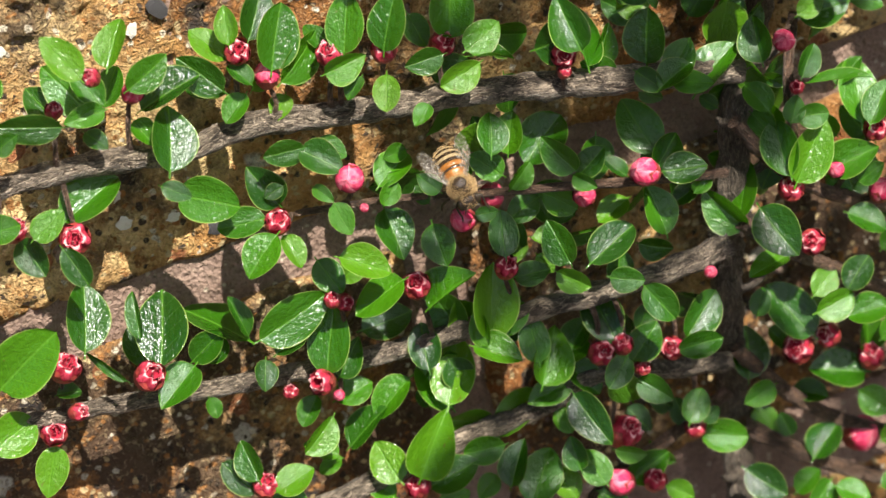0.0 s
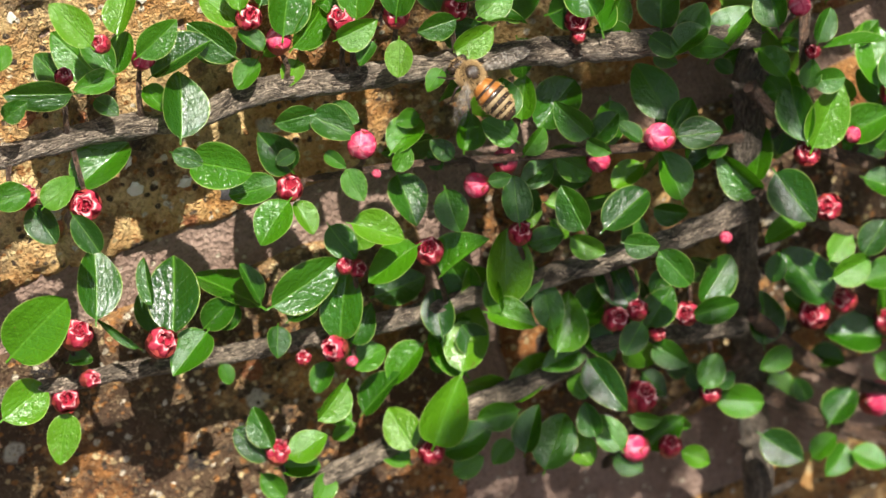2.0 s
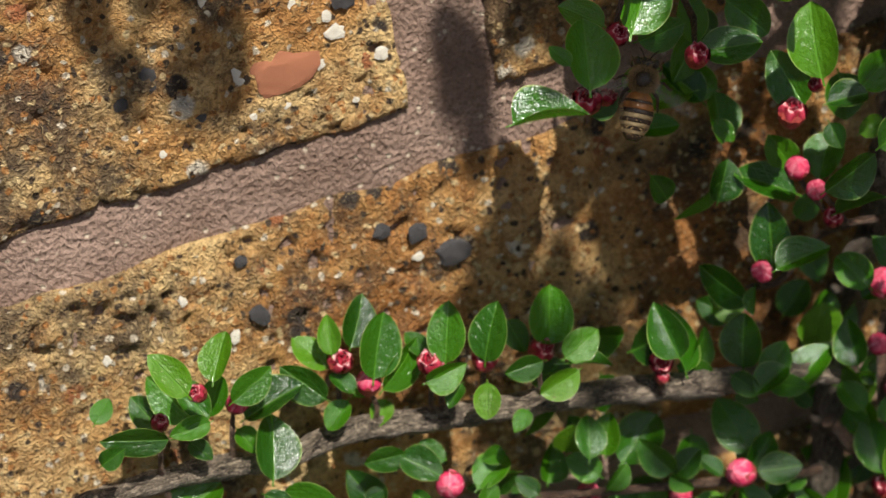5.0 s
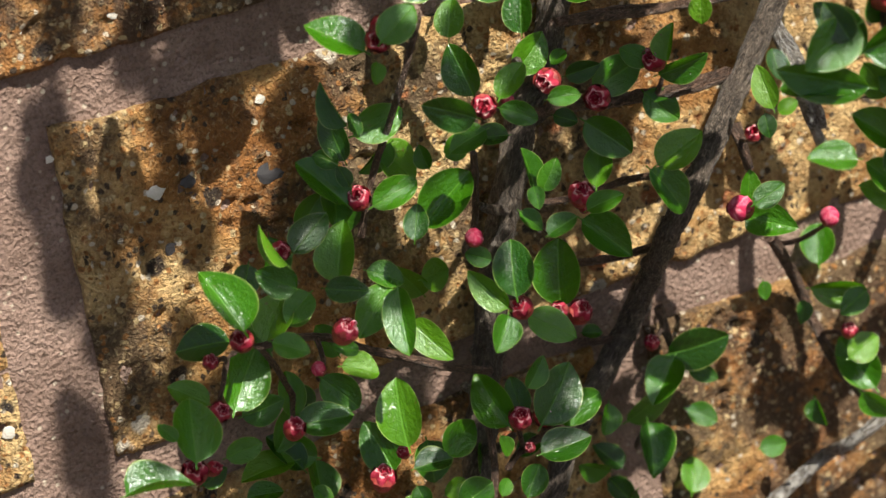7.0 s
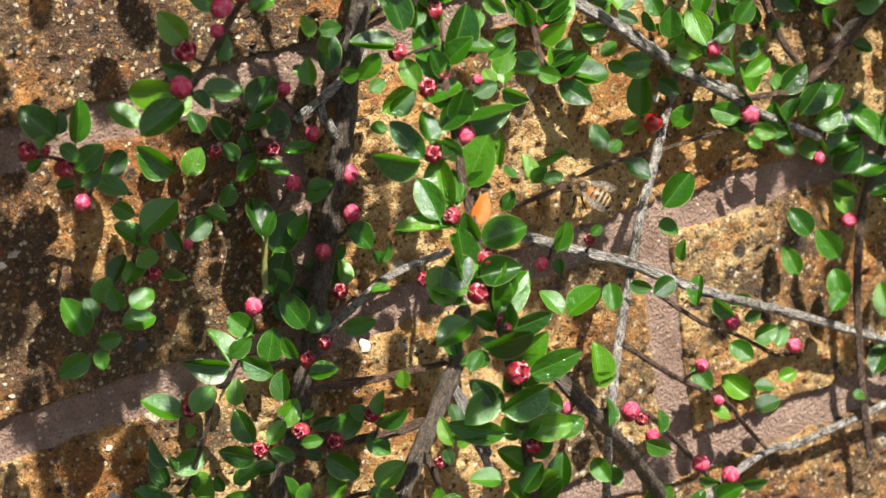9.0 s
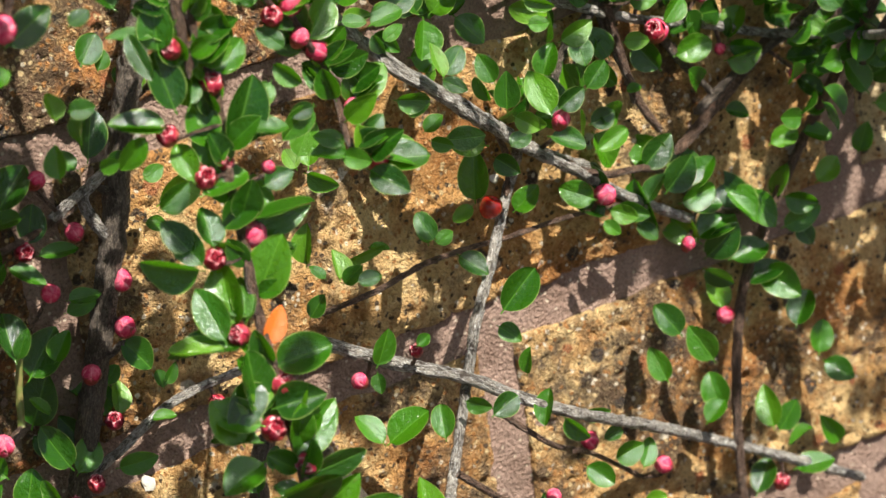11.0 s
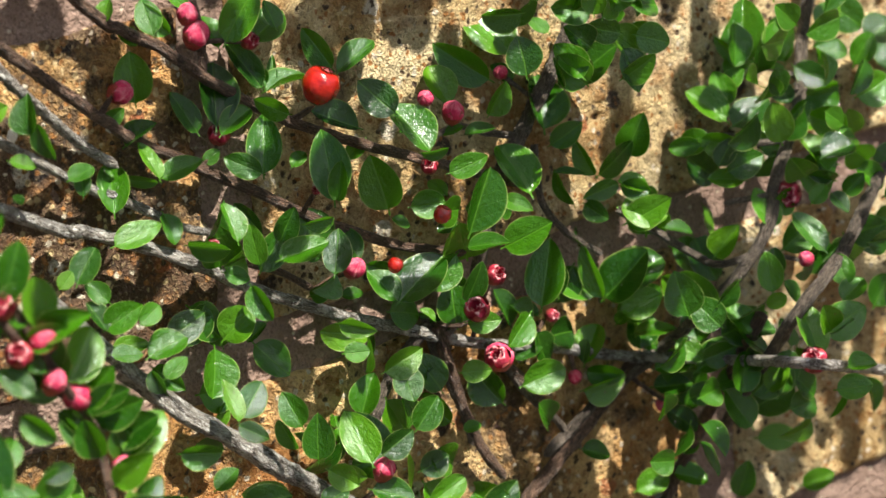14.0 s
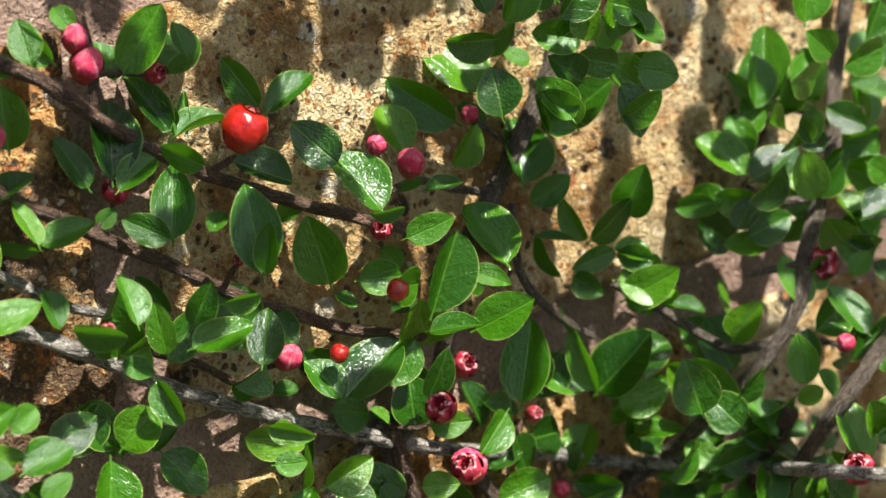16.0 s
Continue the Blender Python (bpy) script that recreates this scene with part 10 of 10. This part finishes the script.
# ---- unseen foliage of the shrub, added above the wall to shade it ----
def shading_foliage():
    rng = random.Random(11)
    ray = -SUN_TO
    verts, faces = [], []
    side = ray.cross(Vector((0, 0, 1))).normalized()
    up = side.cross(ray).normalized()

    # foliage thickness set by the shade wanted, over squares 25 mm wide and 30 mm high, from the top down
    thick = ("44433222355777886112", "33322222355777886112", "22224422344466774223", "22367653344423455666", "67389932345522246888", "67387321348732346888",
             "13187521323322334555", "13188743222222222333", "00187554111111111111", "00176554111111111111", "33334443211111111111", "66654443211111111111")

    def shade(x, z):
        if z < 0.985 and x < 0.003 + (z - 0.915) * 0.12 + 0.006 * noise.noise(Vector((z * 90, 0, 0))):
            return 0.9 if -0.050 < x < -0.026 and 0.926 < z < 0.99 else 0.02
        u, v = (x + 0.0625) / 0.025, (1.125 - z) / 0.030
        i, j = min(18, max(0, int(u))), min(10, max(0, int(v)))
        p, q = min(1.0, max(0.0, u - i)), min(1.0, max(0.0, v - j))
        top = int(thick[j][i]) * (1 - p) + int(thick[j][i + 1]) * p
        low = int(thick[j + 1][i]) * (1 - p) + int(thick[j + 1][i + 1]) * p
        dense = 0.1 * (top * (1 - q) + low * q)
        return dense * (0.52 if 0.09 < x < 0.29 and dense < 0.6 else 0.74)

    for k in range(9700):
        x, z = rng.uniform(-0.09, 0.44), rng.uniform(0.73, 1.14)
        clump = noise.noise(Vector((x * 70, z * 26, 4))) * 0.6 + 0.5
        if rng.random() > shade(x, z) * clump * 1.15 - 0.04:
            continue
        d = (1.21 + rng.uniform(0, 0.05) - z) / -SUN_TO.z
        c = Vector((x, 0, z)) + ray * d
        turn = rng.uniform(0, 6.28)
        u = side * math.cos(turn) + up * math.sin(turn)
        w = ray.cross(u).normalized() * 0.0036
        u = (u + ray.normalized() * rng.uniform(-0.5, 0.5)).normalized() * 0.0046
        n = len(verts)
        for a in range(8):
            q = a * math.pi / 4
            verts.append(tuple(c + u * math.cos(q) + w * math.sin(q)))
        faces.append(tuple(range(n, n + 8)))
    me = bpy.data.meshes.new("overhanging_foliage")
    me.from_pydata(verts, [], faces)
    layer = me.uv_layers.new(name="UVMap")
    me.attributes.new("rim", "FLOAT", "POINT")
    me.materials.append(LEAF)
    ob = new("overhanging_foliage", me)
    tagged(ob, "unseen green cotoneaster foliage added above to shade the wall", "foliage", kind="stuff")


shading_foliage()


# ---- the honeybee ----
FUR = plain_noise("tawny_bee_fur", (0.20, 0.120, 0.050), (0.46, 0.31, 0.14), 2400, 0.8, 0.0004)
DARK = plain_noise("dark_chitin", (0.012, 0.008, 0.006), (0.040, 0.025, 0.016), 900, 0.26, 0.0001)
AMBER = plain_noise("amber_chitin", (0.19, 0.070, 0.013), (0.37, 0.145, 0.033), 700, 0.32, 0.0002)
STRAW = plain_noise("pale_bee_hair", (0.22, 0.155, 0.080), (0.38, 0.29, 0.16), 1800, 0.7, 0.0003)


def wing_material():
    m = Nodes("bee_wing")
    vo = m.n("TexVoronoi", Vector=m.n("TexCoord").outputs["Object"], Scale=900, feature="DISTANCE_TO_EDGE").outputs["Distance"]
    vein = m.ramp(vo, (0.0, 1.0), (0.07, 0.0))
    crease = m.noise(m.n("TexCoord").outputs["Object"], 700, 2)[0]
    m.set(Base_Color=(0.30, 0.26, 0.22), Roughness=0.22, Normal=m.bump(crease, 1.0, 0.0012))
    clear = m.n("BsdfTransparent")
    mixer = m.n("MixShader", Fac=m.math("ADD", m.math("MULTIPLY", vein, 0.24), 0.06))
    m.put(mixer.inputs[1], clear.outputs[0])
    m.put(mixer.inputs[2], m.b.outputs[0])
    m.put(m.out.inputs[0], mixer.outputs[0])
    return m.mat


WING = wing_material()


def blob(name, owner, material, size, at, rough=0.0, seed=1, tilt=(0, 0, 0), label="", seg=24):
    """A rounded body part, its surface broken up where it is hairy (millimetres)."""
    bm = bmesh.new()
    bmesh.ops.create_uvsphere(bm, u_segments=seg, v_segments=seg * 2 // 3, radius=1.0)
    for v in bm.verts:
        v.co *= 1 + rough * (noise.noise(v.co * 9 + Vector((seed, 0, 0))) + 0.6 * noise.noise(v.co * 21))
    for f in bm.faces:
        f.smooth = True
    ob = part(name, bm, material, owner, label)
    ob.matrix_basis = pose(*(c / 1000 for c in at), *tilt) @ Matrix.Diagonal(tuple(s / 1000 for s in size) + (1,))
    return ob


def band(name, owner, material, x0, x1, profile, lift, seed):
    """One ring of the abdomen between two stations along x (millimetres)."""
    bm = bmesh.new()
    rings = []
    for i in range(5):
        x = x0 + (x1 - x0) * i / 4
        r = profile(x) + (0.05 if 0 < i < 4 else -0.01)
        rings.append([bm.verts.new((x, r * 1.03 * math.cos(2 * math.pi * k / 28), lift(x) + 0.88 * r * math.sin(2 * math.pi * k / 28))) for k in range(28)])
    for a, b in zip(rings, rings[1:]):
        for k in range(28):
            bm.faces.new((a[k], a[(k + 1) % 28], b[(k + 1) % 28], b[k])).smooth = True
    for ring in (rings[0], rings[-1]):
        bm.faces.new(ring)
    bmesh.ops.scale(bm, vec=(0.001, 0.001, 0.001), verts=bm.verts)
    return part(name, bm, material, owner)


def limb(name, owner, material, points, r0, r1):
    pts = [tuple(c / 1000 for c in p) for p in points]
    n = len(pts) - 1
    return mesh_part(name, tube(pts, [(r0 + (r1 - r0) * i / n) / 1000 for i in range(n + 1)], 6, 3, 0.1), material, owner)


def wing(owner, long_, wide, at, turn):
    verts = []
    n = 16
    for k in range(n):
        a = 2 * math.pi * k / n
        s = 0.5 - 0.5 * math.cos(a)
        verts.append((-long_ * s / 1000, wide * math.sin(a) * (0.25 + 0.75 * s ** 0.8) * 0.5 / 1000, 0.15 * math.sin(3 * s) / 1000))
    bm = bmesh.new()
    vs = [bm.verts.new(v) for v in verts]
    bm.faces.new(vs)
    bmesh.ops.solidify(bm, geom=bm.faces[:], thickness=0.00003)
    ob = part("wing", bm, WING, owner, "clear veined wing")
    ob.matrix_basis = pose(*(c / 1000 for c in at), *turn)
    return ob


def fur(name, owner, size, at, count, long_, seed, label=""):
    """Short hairs that stand out from a rounded body part (millimetres)."""
    rng = random.Random(seed)
    bm = bmesh.new()
    for k in range(count):
        d = Vector((rng.gauss(0, 1), rng.gauss(0, 1), rng.gauss(0, 1))).normalized()
        foot = Vector((d.x * size[0], d.y * size[1], d.z * size[2]))
        lean = (d + Vector((-0.35, 0, 0)) + 0.35 * Vector((rng.gauss(0, 1), rng.gauss(0, 1), rng.gauss(0, 1)))).normalized()
        side = lean.cross(Vector((0.3, 0.5, 0.81))).normalized() * 0.055
        other = lean.cross(side)
        tip = foot + lean * long_ * rng.uniform(0.5, 1.1)
        a, b, c, t = (bm.verts.new(p * 0.001) for p in (foot + side, foot - side, foot + other, tip))
        for tri in ((a, b, t), (b, c, t), (c, a, t)):
            bm.faces.new(tri)
    ob = part(name, bm, FUR, owner, label)
    ob.matrix_basis = pose(*(c / 1000 for c in at))
    return ob


def honeybee():
    bee = tagged(new("honeybee"), "honeybee with tawny fur and amber and black banded abdomen", "bee")
    thorax = blob("thorax", bee, DARK, (1.95, 1.95, 1.75), (1.2, 0, 0.3), 0.03, 2, label="dark furry thorax")
    fur("fur", bee, (1.98, 1.98, 1.74), (1.2, 0, 0.28), 2400, 0.95, 3, "tawny brown fur")
    blob("thorax_shield", bee, DARK, (1.25, 1.25, 0.75), (1.15, 0, 1.85), 0.02, 3, label="bald dark shield")
    blob("head", bee, DARK, (1.05, 1.75, 1.5), (3.7, 0, -0.45), 0.03, 5)
    fur("face_hair", bee, (1.0, 1.5, 1.45), (3.75, 0, -0.40), 420, 0.45, 9)
    for s in (1, -1):
        blob("eye", bee, DARK, (0.80, 0.60, 1.20), (3.85, 1.42 * s, -0.25), 0.0, 6, (0, 0, 12 * s), "shiny black eye")
        limb("antenna", bee, DARK, ((4.5, 0.45 * s, 0.3), (5.3, 0.9 * s, 0.7), (6.1, 1.6 * s, 0.1)), 0.13, 0.11)

    def profile(x):
        s = (x + 8.3) / 7.5
        return 2.62 * max(0.02, math.sin(math.pi * min(1, max(0, 0.05 + 0.86 * s))) ** 0.55) * (0.84 + 0.16 * s)

    def lift(x):
        return 0.10 - 0.03 * (x + 1) ** 2 * 0.5

    edges = (-0.8, -2.05, -2.45, -3.45, -4.15, -4.85, -5.55, -6.15, -6.75, -7.25, -8.3)
    skins = (AMBER, DARK, AMBER, DARK, STRAW, DARK, STRAW, DARK, STRAW, DARK)
    for k, skin in enumerate(skins):
        band("abdomen_band", bee, skin, edges[k], edges[k + 1], profile, lift, k)
    fur("abdomen_hair", bee, (3.5, 2.50, 2.1), (-4.2, 0, 0.0), 550, 0.45, 14)
    wings = []
    for s in (1, -1):
        wings.append((s, wing(bee, 8.8, 3.2, (1.0, 1.5 * s, 1.6), (0, 0, 0)), (1.0, 1.5 * s, 1.6), (6 * s, 6, -15 * s)))
        wings.append((s, wing(bee, 6.0, 2.3, (0.3, 1.6 * s, 1.4), (0, 0, 0)), (0.3, 1.6 * s, 1.4), (10 * s, 4, -24 * s)))
        limb("leg", bee, DARK, ((2.3, 1.0 * s, -0.9), (3.2, 2.3 * s, -1.2), (4.2, 2.2 * s, -2.8), (5.0, 2.6 * s, -3.6)), 0.28, 0.12)
        limb("leg", bee, DARK, ((1.2, 1.3 * s, -1.0), (1.3, 3.2 * s, -0.9), (0.6, 4.3 * s, -2.6), (0.9, 4.8 * s, -3.8)), 0.30, 0.12)
        limb("leg", bee, DARK, ((0.2, 1.2 * s, -1.0), (-1.0, 2.6 * s, -1.4), (-2.4, 2.9 * s, -2.9), (-3.2, 3.1 * s, -4.1)), 0.36, 0.18)
    return bee, wings


BEE, WINGS = honeybee()
# the lens is focused at the bee's distance
cam.data.dof.use_dof, cam.data.dof.focus_object, cam.data.dof.aperture_fstop = True, BEE, 26.0


def motions():
    rows = [
        (0, 5.4, -23.4, 847.8, 17, 25, -90),
        (0.3, 5.0, -23.3, 849.0, 13, 25, -94),
        (0.6, 6.9, -23.6, 848.6, -2, 26, -109),
        (0.9, 7.1, -23.6, 847.1, -0, 26, -108),
        (1.05, 5.7, -23.4, 842.9, -22, 39, -131),
        (1.2, 1.4, -22.9, 839.7, -42, 45, -158),
        (1.4, 0.7, -22.8, 836.7, -37, 49, -152),
        (1.5, 0.7, -22.8, 837.6, -47, 41, -164),
        (1.6, -0.3, -22.7, 836.8, -50, 35, -169),
        (1.7, -7.4, -26.2, 828.9, -26, -28, 145),
        (1.8, -5.0, -26.1, 826.4, -23, -35, 139),
        (1.9, 2.2, -28.0, 850.6, -24, -40, 134),
        (2, 6.3, -29.3, 863.5, -22, -43, 129),
        (2.1, -4.0, -28.8, 867.7, -26, -37, 136),
        (2.2, -5.3, -29.1, 873.4, -4, -53, 108),
        (2.3, -0.7, -24.8, 873.0, -26, -40, 133),
        (2.4, 1.9, -24.9, 874.6, -29, -38, 136),
        (2.5, 0.4, -24.9, 876.8, -35, -28, 146),
        (2.6, -3.1, -24.6, 877.5, -36, -25, 148),
        (2.7, -4.1, -24.3, 880.1, -34, -28, 147),
        (2.8, -4.9, -24.1, 880.2, -31, -35, 140),
        (2.9, -6.1, -23.5, 883.6, -31, -35, 141),
        (3, -7.2, -23.2, 884.7, -32, -34, 141),
        (3.1, -7.0, -23.3, 884.4, -32, -34, 142),
        (3.2, -6.9, -23.3, 885.1, -39, -16, 156),
        (4.2, -2.7, -41.4, 884.2, 46, -49, 20),
        (5.3, 52.5, -32.7, 929.1, 18, -56, 43),
        (5.4, 62.9, -33.8, 925.0, 16, -57, 43),
        (5.5, 74.2, -35.6, 923.6, 25, -53, 33),
        (5.6, 92.4, -37.0, 923.9, 33, -48, 21),
        (5.8, 121.8, -39.5, 913.1, 55, -17, -6),
        (6.6, 213.9, -25.6, 1031.6, -73, -35, 138),
        (7.2, 186.2, -36.0, 1010.9, -44, -35, 136),
        (8.2, 186.2, -36.0, 1010.9, -44, -35, 137),
        (8.5, 186.2, -36.0, 1010.9, -44, -35, 136),
        (9, 186.2, -36.0, 1010.9, -44, -35, 136),
        (9.5, 186.2, -36.0, 1010.9, -43, -35, 136),
        (9.8, 186.2, -36.0, 1010.9, -43, -35, 136),
        (10.3, 214.0, -70.0, 1030.0, 67, -31, -18),
        (11.2, 328.3, -94.6, 1030.3, 70, -21, -20),
        (11.8, 323.8, -88.7, 1036.1, 70, -21, -20),
        (12.5, 313.1, -83.0, 1079.0, 70, -21, -20),
        (13, 324.6, -84.7, 1093.8, 70, -21, -20),
        (13.5, 357.7, -89.8, 1094.1, 70, -21, -20),
        (14, 367.3, -92.8, 1081.2, 70, -21, -20),
        (14.5, 365.0, -90.9, 1079.2, 70, -21, -20),
        (15, 359.9, -84.7, 1081.1, 70, -21, -20),
        (15.5, 353.8, -79.7, 1086.8, 70, -21, -20),
        (16, 356.0, -80.3, 1090.3, 70, -21, -20),
    ]
    walk(BEE, [(t, pose(x / 1000, y / 1000, z / 1000, rx, ry, rz)) for t, x, y, z, rx, ry, rz in rows])
    # the wings lie over the back while it feeds, and beat while it flies
    for s, ob, at, rest in WINGS:
        beats = [(0.0, 0), (1.45, 0)] + [(1.55 + 0.1 * k, (1, -1)[k % 2]) for k in range(9)] + [(2.5, 0), (3.3, 0)] + [(3.4 + 0.1 * k, (1, -1)[k % 2]) for k in range(18)] + [(5.25, 0), (5.55, 0)] + [(5.65 + 0.1 * k, (1, -1)[k % 2]) for k in range(13)] + [(7.1, 0), (9.8, 0)] + [(9.9 + 0.1 * k, (1, -1)[k % 2]) for k in range(14)] + [(16.0, 1)]
        place = pose(*(c / 1000 for c in at))
        walk(ob, [(t, place @ (pose(0, 0, 0, *rest) if not b else pose(0, 0, 0, 24 * b * s, 8, -62 * s))) for t, b in beats])


motions()
